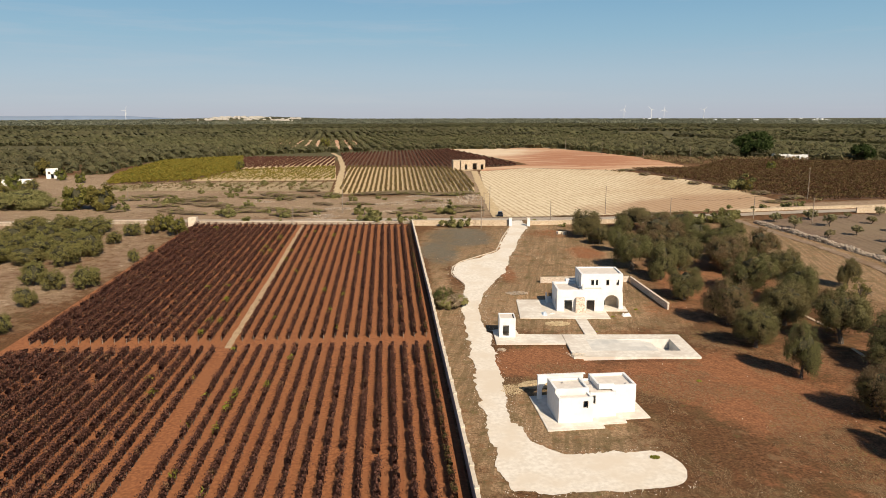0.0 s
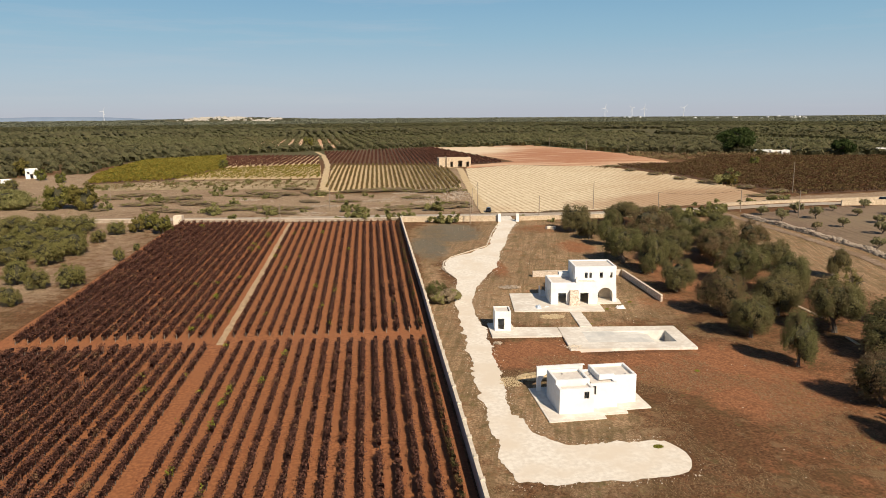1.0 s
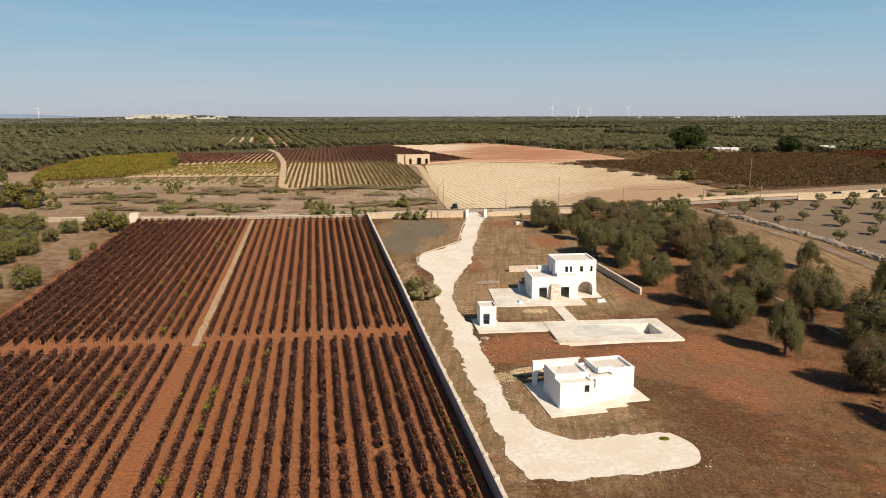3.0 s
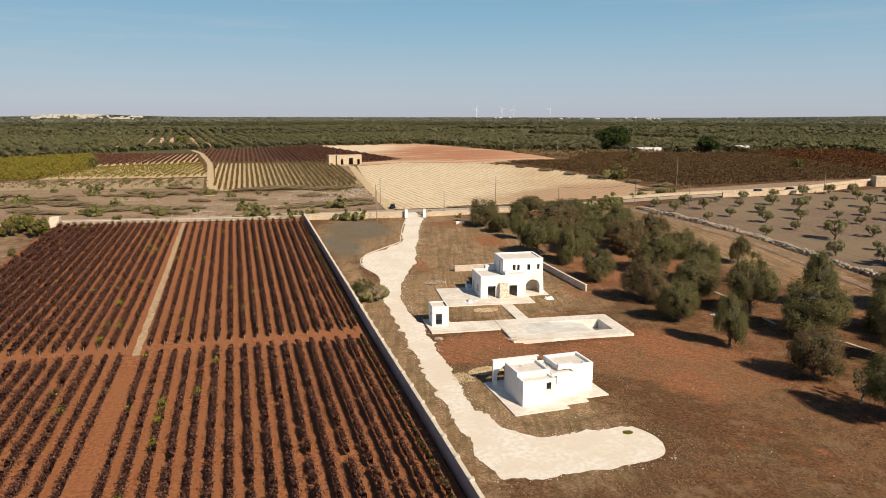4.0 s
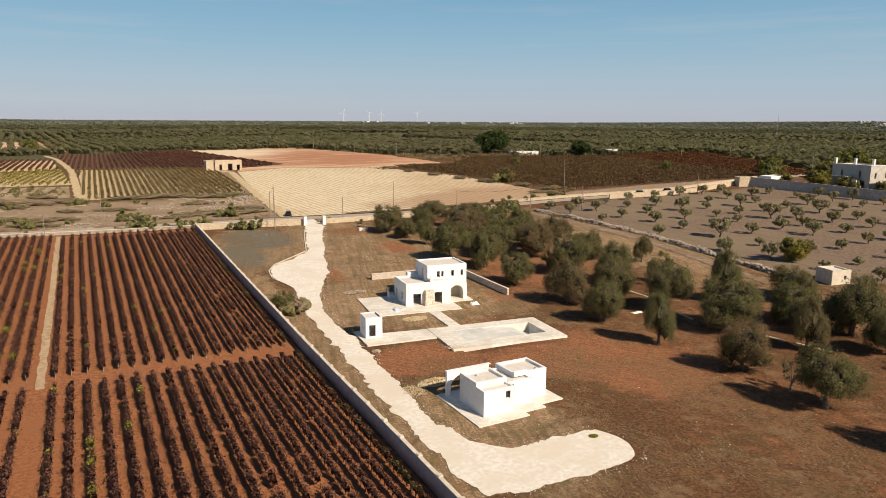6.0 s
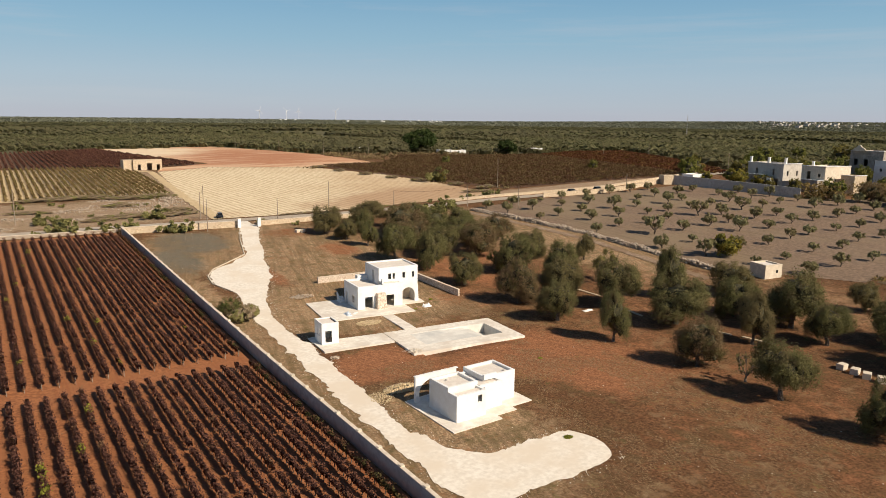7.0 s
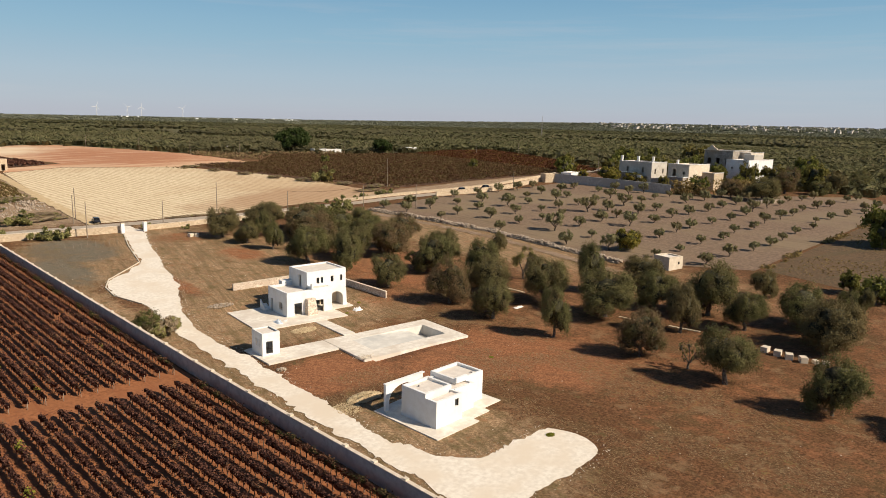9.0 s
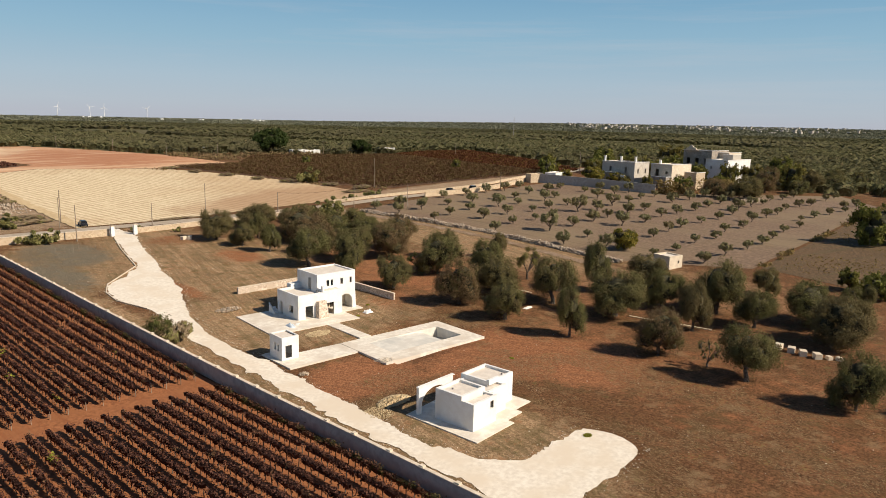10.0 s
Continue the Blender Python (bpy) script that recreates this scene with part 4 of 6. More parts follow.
hut = thing("pool_hut", 18.78, 109.03, 0.8, -4.2, "small white cube-shaped pool hut with a dark doorway", "hut")
shell(hut, 0, 2.64, 0, 3.3, 3.2, {"s": [(0.55, 1.55, 0.22, 2.0)], "w": [(0.55, 1.05, 1.15, 2.2), (1.45, 1.95, 1.15, 2.2)]}, drop=0.16, thick=0.2)
part("floor", boxed((0.21, 2.43, 0.21, 3.09, -0.2, 0.0)), SCREED, hut)
part("tar_strip", boxed((2.25, 2.43, 0.3, 3.0, 3.043, 3.06)), DARKWOOD, hut, "dark tarred strip on the flat roof")
frame_in(hut, 0.55, 0.08, 0.0, 1.55, 2.0)

slab("pool_walk", [(17.9, 105.9), (18.2, 113.2), (19.0, 113.4), (22.2, 112.6), (22.2, 110.6), (29.3, 109.8), (29.0, 105.25)], 0.78, 0.6, CONCRETE, "pale concrete walk beside the pool", "path")


def pool():
    p = thing("swimming_pool", 28.6, 98.8, 0.8, -4.2, "empty rectangular pool with wide pale concrete deck", "swimming pool")
    # deck 19.2 x 11.0, basin from (3.6, 2.4) to (16.6, 8.6)
    W, D, a0, a1, b0, b1 = 19.2, 11.0, 3.4, 17.0, 2.9, 8.6
    part("deck", boxed((0, W, 0, b0, -0.7, 0), (0, W, b1, D, -0.7, 0), (0, a0, b0, b1, -0.7, 0), (a1, W, b0, b1, -0.7, 0)), CONCRETE, p)
    bm = bmesh.new()
    # floor: a beach shelving down, then the deep end
    prof = [(a0, -0.04), (a0 + 5.0, -0.08), (a0 + 9.0, -0.22), (a1 - 2.9, -0.55), (a1 - 2.4, -1.3), (a1, -1.7)]
    rows = [[bm.verts.new((a, b, z)) for b in (b0 + 0.006, b1 - 0.006)] for a, z in prof]
    for q, r in zip(rows, rows[1:]):
        bm.faces.new((q[0], r[0], r[1], q[1]))
    for b in (b0 + 0.006, b1 - 0.006):
        top = [bm.verts.new((a, b, -0.003)) for a, z in prof]
        low = [bm.verts.new((a, b, z)) for a, z in prof]
        for k in range(len(prof) - 1):
            bm.faces.new((top[k], top[k + 1], low[k + 1], low[k]))
    bm.faces.new([bm.verts.new(c) for c in ((a1 - 0.006, b0, -0.003), (a1 - 0.006, b1, -0.003), (a1 - 0.006, b1, -1.7), (a1 - 0.006, b0, -1.7))])
    part("basin", bm, POOL, p, "smooth pale grey basin shelving to a deep end")


pool()

lodge = thing("guest_lodge", 21.15, 76.65, 0.5, 2.6, "single-storey white plastered lodge with stepped flat roofs", "house")
shell(lodge, 0, 4.2, 1.7, 5.46, 3.6, {}, drop=0.3, thick=0.3)
shell(lodge, 0, 4.2, 0, 1.696, 3.1, {"s": [(3.0, 3.6, 1.75, 2.65)]}, drop=0.2, thick=0.3, sides="swe", back_open=True)
shell(lodge, 4.204, 7.5, 1.1, 6.0, 3.15, {"s": [(0.1, 0.65, 1.75, 2.85)]}, drop=0.2, thick=0.3, sides="sn")
shell(lodge, 5.6, 10.33, 2.19, 6.4, 3.6, {}, drop=0.3, thick=0.3, sides="nwe")
part("front_wall", wall_bm(2.826, 3.8, 0.3, (), "u", (7.504, 2.19, -0.2)), PLASTER, lodge)
part("front_wall", wall_bm(1.904, 0.65, 0.3, (), "u", (5.6, 2.19, 3.153)), PLASTER, lodge)
part("side_wall", boxed((7.2, 7.5, 1.404, 2.19, -0.2, 3.15)), PLASTER, lodge)
frame_in(lodge, 3.0, 0.12, 1.75, 3.6, 2.65)
frame_in(lodge, 4.304, 1.22, 1.75, 4.854, 2.85)
part("pergola_arch", arch_bm(6.0, 3.4, 0.35, 0.55, 5.2, 1.6, 1.35, at=(-0.75, 7.3, -0.2)), PLASTER, lodge, "free-standing white wall with a wide arch")
part("pergola_coping", boxed((-0.8, 5.5, 7.25, 7.7, 3.203, 3.3)), PLASTER, lodge)
part("roof_pipe", boxed((4.5, 5.3, 4.1, 4.2, 2.96, 3.06), (5.2, 5.3, 4.2, 4.7, 2.96, 3.06)), RENDER, lodge)
for u, v, z in ((3.2, 1.9, 3.31), (9.2, 3.0, 3.31), (1.5, 4.2, 3.31)):
    part("roof_vent", boxed((u, u + 0.18, v, v + 0.18, z, z + 0.18)), RENDER, lodge)
slab("lodge_plinth", [(19.5, 74.7), (26.4, 75.1), (26.35, 76.1), (29.4, 76.3), (29.45, 77.3), (32.7, 77.5), (32.4, 83.6), (27, 86), (19.2, 85.0)], 0.53, 0.4, CONCRETE, "pale concrete plinth round the lodge")


# ---- vines ----
def vine_row(x, y0, y1, mat, rng, width, per_m, size, height=1.45, low=0.45, lean=0.0, trunks=True, group="vineyard rows", label="", gaps=0.02):
    """One trained row of vines along y, following the land; x is at y = 110."""
    def line(y):
        return x + lean * (y - 110)
    n = int((y1 - y0) * per_m)
    y = rng.uniform(y0, y1, n)
    # clumped by plant, with a few weak or missing ones
    plants = int(y1 - y0) + 1
    vigour = np.clip(rng.normal(1.0, 0.28, plants + 1), 0.3, 1.4)
    vigour[rng.uniform(size=plants + 1) < gaps] = 0.0
    k = (y - y0).astype(int)
    y = y0 + k + 0.5 + np.clip(rng.normal(0, 0.42, n), -0.95, 0.95)
    keep = rng.uniform(0, 1.15, n) < vigour[k]
    y, k = y[keep], k[keep]
    n = len(y)
    z = low + (height - low) * rng.beta(2.0, 1.5, n) * np.clip(vigour[k], 0.6, 1.25)
    side = rng.normal(0, width * 0.5, n) * (0.75 + 0.4 * (z > 0.9))
    px = line(y) + side + 0.03 * np.sin(y * 0.7 + x)
    out = np.stack([side / width, rng.normal(0, 0.25, n), (z - 0.75) * 1.1], 1)
    pts = np.stack([px, y, land(line(y), y) + z], 1)
    # a few plants still green, most of them beside the bare path
    green_plant = rng.uniform(size=plants + 1) < (0.035 * math.exp(-((x + 24) / 9) ** 2) + 0.0012)
    green = green_plant[k] & (rng.uniform(size=n) < 0.7)
    v, f = sprays(rng, pts[~green], out[~green], size, 1.4, 0.5)
    # the dense heart of the hedge
    hy = y0 + 0.5 * np.arange(2 * plants)
    hv = np.clip(np.repeat(vigour[:plants], 2)[:len(hy)], 0, 1.2)
    hx, hz = line(hy) + rng.normal(0, 0.06, len(hy)), land(line(hy), hy) + low + 0.5 * (height - low)
    ok = hv > 0.55
    cv, cf = cores(rng, np.stack([hx, hy, hz], 1)[ok], (0.3 + 0.14 * width) * hv[ok] ** 0.5, 1)
    v, f = np.concatenate([v, cv]), np.concatenate([f, cf + len(v)])
    mid = (y0 + y1) / 2
    base = np.array((line(mid), mid, float(land(line(mid), mid))))
    row = tagged(new("vine_row"), label, "vine row", group)
    row.matrix_basis = Matrix.Translation(base)
    link_np("foliage", v - base, f, mat, row)
    if green.any():
        v, f = leaves(rng, pts[green] + (0, 0, 0.12), size * 1.2, 1.3)
        tagged(link_np("green_growth", v - base, f, VINE_SHOOTS, row), kind="stuff")
    if trunks:
        ty = y0 + 0.5 + np.arange(plants)
        tx, s, hgt = line(ty) + rng.normal(0, 0.04, plants), 0.035, low + 0.35
        tz = land(tx, ty)
        bx = rng.normal(0, 0.08, (2, plants))
        q = np.array([(-1, -1), (1, -1), (1, 1), (-1, 1)]) * s
        lo = np.stack([tx[:, None] + q[:, 0], ty[:, None] + q[:, 1], np.repeat(tz[:, None] - 0.05, 4, 1)], -1)
        hi = np.stack([(tx + bx[0])[:, None] + q[:, 0], (ty + bx[1])[:, None] + q[:, 1], np.repeat(tz[:, None] + hgt, 4, 1)], -1)
        pts = np.concatenate([lo, hi], 1).reshape(-1, 3)
        f4 = np.array([(0, 1, 5, 4), (1, 2, 6, 5), (2, 3, 7, 6), (3, 0, 4, 7)])
        tagged(link_np("stem", pts - base, (f4[None] + 8 * np.arange(plants)[:, None, None]).reshape(-1, 4), BARK, row), kind="stuff")
        for ye in (y0 - 0.2, y1 + 0.2):
            post = part("end_post", boxed((-0.03, 0.03, -0.03, 0.03, -0.1, 1.0)), POLEWOOD, row)
            post.matrix_basis = Matrix.Translation(np.array((line(ye), ye, float(land(line(ye), ye)))) - base)
    return row


rng = np.random.default_rng(11)
ROWS_EAST = [(6.85 - 1.862 * k, -0.0106 - 0.00037 * k) for k in range(17)]
ROWS_WEST = [(-26.2 - 1.87 * k, -0.0123 + 0.00072 * k) for k in range(17)]
for x, lean in ROWS_EAST + ROWS_WEST:
    for y0, y1 in ((38, 105.0), (110.6, 209.5)):
        thick = x < (-29 if y0 < 100 else -27)
        vine_row(x, y0, y1, VINE_EDGE if x > 6 else VINE, rng, 0.5 if thick else 0.36, 150 if thick else (112 if y0 < 100 else 92), 0.155, 1.55 if thick else 1.45, 0.42, lean,
                 label="row of wine-red autumn vines trained on low trellis over red soil")


def vine_block(outline, mat, step, per_m, size, label, group, angle=0.0, height=1.3, width=0.4):
    """Rows across an outlined field, each clipped to it."""
    rng = np.random.default_rng(len(label))
    c = np.mean(np.array(outline), 0)
    ca, sa = math.cos(angle), math.sin(angle)
    rot = [((px - c[0]) * ca + (py - c[1]) * sa, -(px - c[0]) * sa + (py - c[1]) * ca) for px, py in outline]
    x0, x1 = min(p[0] for p in rot), max(p[0] for p in rot)
    for x in np.arange(x0 + step / 2, x1, step):
        cuts = sorted(a[1] + (x - a[0]) / (b[0] - a[0]) * (b[1] - a[1]) for a, b in zip(rot, rot[1:] + rot[:1]) if (a[0] - x) * (b[0] - x) < 0)
        if len(cuts) < 2 or cuts[-1] - cuts[0] < 4:
            continue
        y0, y1 = cuts[0] + 1, cuts[-1] - 1
        n = int((y1 - y0) * per_m)
        y = rng.uniform(y0, y1, n)
        px = x + rng.normal(0, width / 2, n)
        wx, wy = c[0] + px * ca - y * sa, c[1] + px * sa + y * ca
        z = 0.25 + (height - 0.25) * rng.beta(1.8, 1.4, n)
        v, f = leaves(rng, np.stack([wx, wy, land(wx, wy) + z], 1), size, 1.3)
        base = v.mean(0)
        base[2] = float(land(base[0], base[1]))
        row = tagged(new("vine_row"), label, "vine row", group)
        row.matrix_basis = Matrix.Translation(base)
        tagged(link_np("foliage", v - base, f, mat, row), kind="stuff")


vine_block(MID_VINES, VINE_OLD, 2.1, 10, 0.5, "distant row of faded brown-green vines on tan soil", "mid vineyard rows")
vine_block(DARK_VINES, VINE, 2.6, 9, 0.6, "distant row of dark brown vines", "dark vineyard rows")
vine_block(PALE_VINES, VINE_GOLD, 2.8, 7, 0.45, "distant row of yellowing vines on pale soil", "pale vineyard rows", radians(-8))
vine_block(GOLD_VINES, VINE_GOLD, 2.4, 12, 0.65, "distant row of dense yellow-green vines", "yellow vineyard rows", radians(-8))
vine_block([(-118, 291), (-27, 294), (-27, 325), (-48, 322), (-122, 309)], GREENSCRUB, 4.4, 3.2, 0.5, "sparse row of low young plants on pale soil", "young plant rows", radians(-8))
vine_block(BROWN_VINES, VINE, 2.8, 8, 0.5, "distant row of brown vines on tan soil", "brown vineyard rows")
vine_block(EAST_VINES, VINE_EAST, 2.5, 16, 0.45, "distant row of dark purple-brown vines", "east vineyard rows", radians(70))
vine_block(RUSSET_VINES, VINE_RED, 2.5, 8, 0.65, "distant row of russet vines", "russet vineyard rows", radians(70))


# ---- trees ----
def olive(rng, name, h, w, leaf_mat, n_leaves, leaf, label, category, clumps=26, trunk=0.3, group="", bare=False, bottom=0.12):
    """A gnarled tree: forked trunk, limbs, and a crown of many small sprays in uneven clumps."""
    tree = tagged(new(name), label, category, group)
    bm = bmesh.new()
    fork = h * 0.2
    pts = [(0, 0, -0.2), (rng.normal(0, 0.08), rng.normal(0, 0.08), fork * 0.5), (rng.normal(0, 0.15), rng.normal(0, 0.15), fork)]
    tube(bm, pts, (trunk * 1.5, trunk * 1.05, trunk * 0.95), 8)
    # several uneven lobes round a main one; clumps of leaves sit on their skins
    floor = max(0.0, bottom) * h
    lobes = [(np.array((rng.normal(0, 0.03) * w, rng.normal(0, 0.03) * w, 0.58 * h + 0.4 * floor)), np.array((0.36 * w, 0.36 * w, 0.42 * (h - floor))))]
    turn0 = rng.uniform(0, 6.3)
    for k in range(6):
        a = turn0 + 2 * math.pi * k / 6 + rng.normal(0, 0.25)
        far, size = rng.uniform(0.2, 0.31) * w, np.array((rng.uniform(0.17, 0.26) * w,) * 2 + (rng.uniform(0.22, 0.36) * (h - floor),))
        lobes.append((np.array((far * math.cos(a), far * math.sin(a), floor + size[2] * rng.uniform(0.9, 1.15) + rng.choice((0.0, 0.12, 0.3)) * (h - floor))), size))
    def skin():
        for _ in range(40):
            c, size = lobes[int(rng.integers(len(lobes)))]
            u, a = rng.uniform(-0.8, 1), rng.uniform(0, 2 * math.pi)
            d = np.array((math.sqrt(1 - u * u) * math.cos(a), math.sqrt(1 - u * u) * math.sin(a), u))
            p = c + d * size * rng.uniform(0.78, 1.04)
            if all(np.linalg.norm((p - o) / q) > 0.75 for o, q in lobes) and p[2] > 0.3 * floor:
                break
        return p, d / size
    tips = [skin() for _ in range(clumps)]
    centres = [p for p, d in tips]
    limbs = 6
    for k in range(limbs):
        c = Vector(centres[k * max(1, clumps // limbs) % clumps])
        start = Vector(pts[-1])
        m = start.lerp(c, 0.5) + Vector(rng.normal(0, 0.2, 3))
        tube(bm, [start, m, c], (trunk * 0.55, trunk * 0.36, 0.04), 5)
        if bare:
            for _ in range(5):
                d = c + Vector(rng.normal(0, w * 0.14, 3))
                tube(bm, [m.lerp(c, rng.uniform(0.2, 1)), c.lerp(d, 0.5) + Vector(rng.normal(0, 0.1, 3)), d], (0.06, 0.04, 0.015), 4)
    part("trunk", bm, BARK, tree, "gnarled grey-brown trunk")
    per = n_leaves // clumps
    cloud, face = [], []
    for c, n in tips:
        rad = w * rng.uniform(0.055, 0.115)
        d = rng.normal(size=(per, 3))
        d /= np.linalg.norm(d, axis=1, keepdims=True)
        cloud.append(c + d * rad * rng.uniform(0.2, 1.35, (per, 1)) * (1, 1, min(1.2, 1.3 * h / w)))
        face.append(0.6 * d + n / np.linalg.norm(n))
    cloud = np.concatenate(cloud)
    cloud[:, 2] = np.maximum(cloud[:, 2], 0.06)
    v, f = sprays(rng, cloud, np.concatenate(face), leaf, 2.2)
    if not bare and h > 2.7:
        # filler lobes, coloured dark to imitate the shaded inside of the crown
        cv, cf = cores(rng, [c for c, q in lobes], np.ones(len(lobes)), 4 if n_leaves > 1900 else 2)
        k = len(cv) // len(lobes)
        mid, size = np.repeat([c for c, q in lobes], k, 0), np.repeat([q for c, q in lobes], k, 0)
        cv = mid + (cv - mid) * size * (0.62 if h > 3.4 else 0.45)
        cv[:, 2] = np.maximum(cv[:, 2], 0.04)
        tagged(link_np("crown_core", cv, cf, CROWN_SHADE, tree), "dark filler lobes in the crown, coloured as its inner shade")
    link_np("crown", v, f, leaf_mat, tree)
    return tree


def place(first, x, y, scale, turn, sz=None):
    m = pose(x, y, float(land(x, y)), 0, 0, turn) @ Matrix.Diagonal((scale, scale, sz or scale, 1))
    return copy_thing(first, m)


rng = np.random.default_rng(21)
GROVE_FRONT = [(62, 36, 8.0, 7.0), (58.8, 48.7, 6.4, 7.2), (59.1, 61.7, 7.4, 7.2), (60.1, 74.8, 6.9, 7.0), (58.3, 88.9, 4.8, 7.7), (58.4, 101.8, 7.5, 7.2), (59.5, 113.4, 8.2, 8.3), (58.2, 129.4, 6.4, 6.6),
               (59.0, 144.0, 7.4, 8.8), (56.0, 154.0, 9.6, 8.6), (57.6, 171.4, 7.8, 6.2), (56.2, 181.0, 6.6, 5.6), (55.0, 191.0, 8.2, 7.6)]
GROVE_MIDDLE = [(82.6, 56.4, 9.8, 7.6), (82.8, 69.4, 6.2, 6.2), (74.6, 76.2, 7.8, 7.2), (86.2, 77.2, 9.2, 9.4), (73.4, 89.4, 8.8, 7.8), (84.4, 86.4, 7.8, 6.6), (72.2, 101.6, 8.2, 8.4), (84.4, 100.0, 8.2, 8.6),
                (68.6, 111.8, 8.4, 7.8), (76.2, 121.0, 6.4, 8.0), (72.6, 131.2, 9.8, 8.4), (75.0, 149.2, 9.8, 8.0), (71.0, 176.6, 11.6, 6.8), (71.2, 198.0, 10.0, 6.4), (66.0, 162.5, 8.8, 7.4), (64.0, 186.5, 8.0, 6.2)]
GROVE_BACK = [(90.8, 63.4, 8.4, 6.8), (95.2, 94.8, 7.4, 6.0), (103.4, 74.6, 5.2, 5.2), (103.0, 60.4, 3.4, 4.0), (105.0, 58.2, 3.8, 3.8), (84.0, 196.6, 7.2, 5.0), (92.6, 182.8, 6.2, 4.6), (90.2, 161.0, 6.6, 5.2),
              (84.5, 140.0, 7.6, 6.4), (82.0, 166.0, 7.6, 5.8), (80.5, 184.0, 7.0, 5.4), (79.0, 174.0, 8.2, 6.6), (76.0, 187.5, 8.0, 6.2), (80.5, 155.5, 8.2, 7.0), (66.5, 152.0, 8.4, 7.2), (92.3, 131.1, 6.2, 5.2)]
GROVE = GROVE_FRONT + GROVE_MIDDLE + GROVE_BACK
BROWN_CROWNS = ((59.5, 113.4), (60.1, 74.8), (71.0, 176.6), (75.0, 149.2), (66.0, 162.5), (90.2, 161.0))
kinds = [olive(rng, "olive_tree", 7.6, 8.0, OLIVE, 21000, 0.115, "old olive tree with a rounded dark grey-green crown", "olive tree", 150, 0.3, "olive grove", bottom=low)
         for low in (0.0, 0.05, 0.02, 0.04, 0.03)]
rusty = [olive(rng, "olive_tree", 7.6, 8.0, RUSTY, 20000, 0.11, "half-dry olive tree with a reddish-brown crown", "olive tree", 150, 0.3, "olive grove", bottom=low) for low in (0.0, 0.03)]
made = {"live": 0, "dry": 0}
for k, (x, y, w, h) in enumerate(GROVE):
    w, h = (1.1 * w, 1.05 * h) if x > 66 else (w, h)
    brown = (x, y) in BROWN_CROWNS
    family, key = (rusty, "dry") if brown else (kinds, "live")
    m = pose(x, y, float(land(x, y)), 0, 0, 67 * k) @ Matrix.Diagonal((w / 7.7, w / 7.7, 1.02 * h / 7.6, 1))
    if made[key] < len(family):
        family[made[key]].matrix_basis = m
    else:
        copy_thing(family[made[key] % len(family)], m)
    made[key] += 1

bare = olive(rng, "bare_tree", 4.2, 3.6, OLIVE, 240, 0.2, "small half-bare tree with thin brown branches", "tree", 14, 0.14, bare=True)
thin = olive(rng, "olive_tree", 7.0, 5.6, SILVER, 2600, 0.15, "thin grey olive tree with bare limbs showing", "olive tree", 22, 0.24, "olive grove", bare=True, bottom=0.2)
thin.matrix_basis = pose(82.6, 115.2, float(land(82.6, 115.2)))
place(thin, 70.8, 135.6, 0.75, 130, 0.62)
bare.matrix_basis = pose(60.7, 67.7, float(land(60.7, 67.7)))

# young olives in rows on the tilled field
young = [olive(rng, "young_olive_tree", 2.7, 3.3, YOUNG, 2600, 0.14, "young pruned olive tree on tilled soil", "olive tree", 30, 0.13, "young olive field", bottom=0.32) for _ in range(4)]
e1, e2 = np.array((11.3, 0.3)), np.array((0.3, -11.5))
FIELD = [(111, 199), (115, 151), (113, 126), (111, 106), (124, 86), (258, 91), (285, 108), (236, 146), (219, 156), (210, 200), (182, 200), (143, 202)]
spots = []
for i in range(-3, 18):
    for j in range(-4, 11):
        p = np.array((114.0, 185.6)) + i * e1 + j * e2 + (max(0.0, j - 4) * 1.0 - 1.0, 0) + rng.normal(0, 0.9, 2)
        if inside(p[0], p[1], FIELD) and rng.uniform() > 0.05:
            spots.append(p)
for k, p in enumerate(spots):
    s = rng.uniform(0.8, 1.3) * (0.8 if p[1] < 112 else 1.0)
    m = pose(p[0], p[1], float(land(*p)), 0, 0, rng.uniform(0, 360)) @ Matrix.Diagonal((s, s, s * rng.uniform(0.85, 1.15), 1))
    if k < 4:
        young[k].matrix_basis = m
    else:
        copy_thing(young[k % 4], m)

# the olive grove west of the vineyard
west, light_kinds = [], [olive(rng, "olive_tree", 6.4, 8.4, SILVER, 5200, 0.18, "olive tree with a rounded silvery green crown", "olive tree", 90, 0.3, "west olive grove", bottom=0.05) for _ in range(3)]
for gx in np.arange(-150, -66, 7.5):
    for gy in np.arange(112, 210, 7.5):
        p = np.array((gx, gy)) + rng.normal(0, 1.2, 2)
        if p[0] < -74 - 0.12 * abs(p[1] - 180) and 150 - 0.4 * (p[0] + 66) < p[1] < (206 if p[0] > -104 else 197):
            west.append((p[0], p[1], rng.uniform(7.6, 9.4), rng.uniform(4.8, 6.2)))
west += [(-61.5, 144.3, 6.2, 5.2), (-67.4, 131.9, 4.8, 4.2), (-67.5, 143.3, 4.8, 4.8), (-73, 147, 6.2, 5.4), (-71, 185.7, 4.3, 3.9), (-70.3, 196.1, 5.2, 4.1), (-59.5, 166.3, 2.9, 3.4),
         (-58.9, 176.5, 1.8, 2.1), (-64, 116, 4.6, 4.2), (-74, 163, 7.4, 6.2), (-72, 172, 7.8, 6.4), (-80, 140, 6.4, 5.4), (-72, 122, 5.4, 4.6), (-77, 130, 6, 5)]
for k, (x, y, w, h) in enumerate(west):
    m = pose(x, y, float(land(x, y)), 0, 0, 41 * k) @ Matrix.Diagonal((w / 8.4, w / 8.4, h / 6.4, 1))
    if k < 3:
        light_kinds[k].matrix_basis = m
    else:
        copy_thing(light_kinds[k % 3], m)

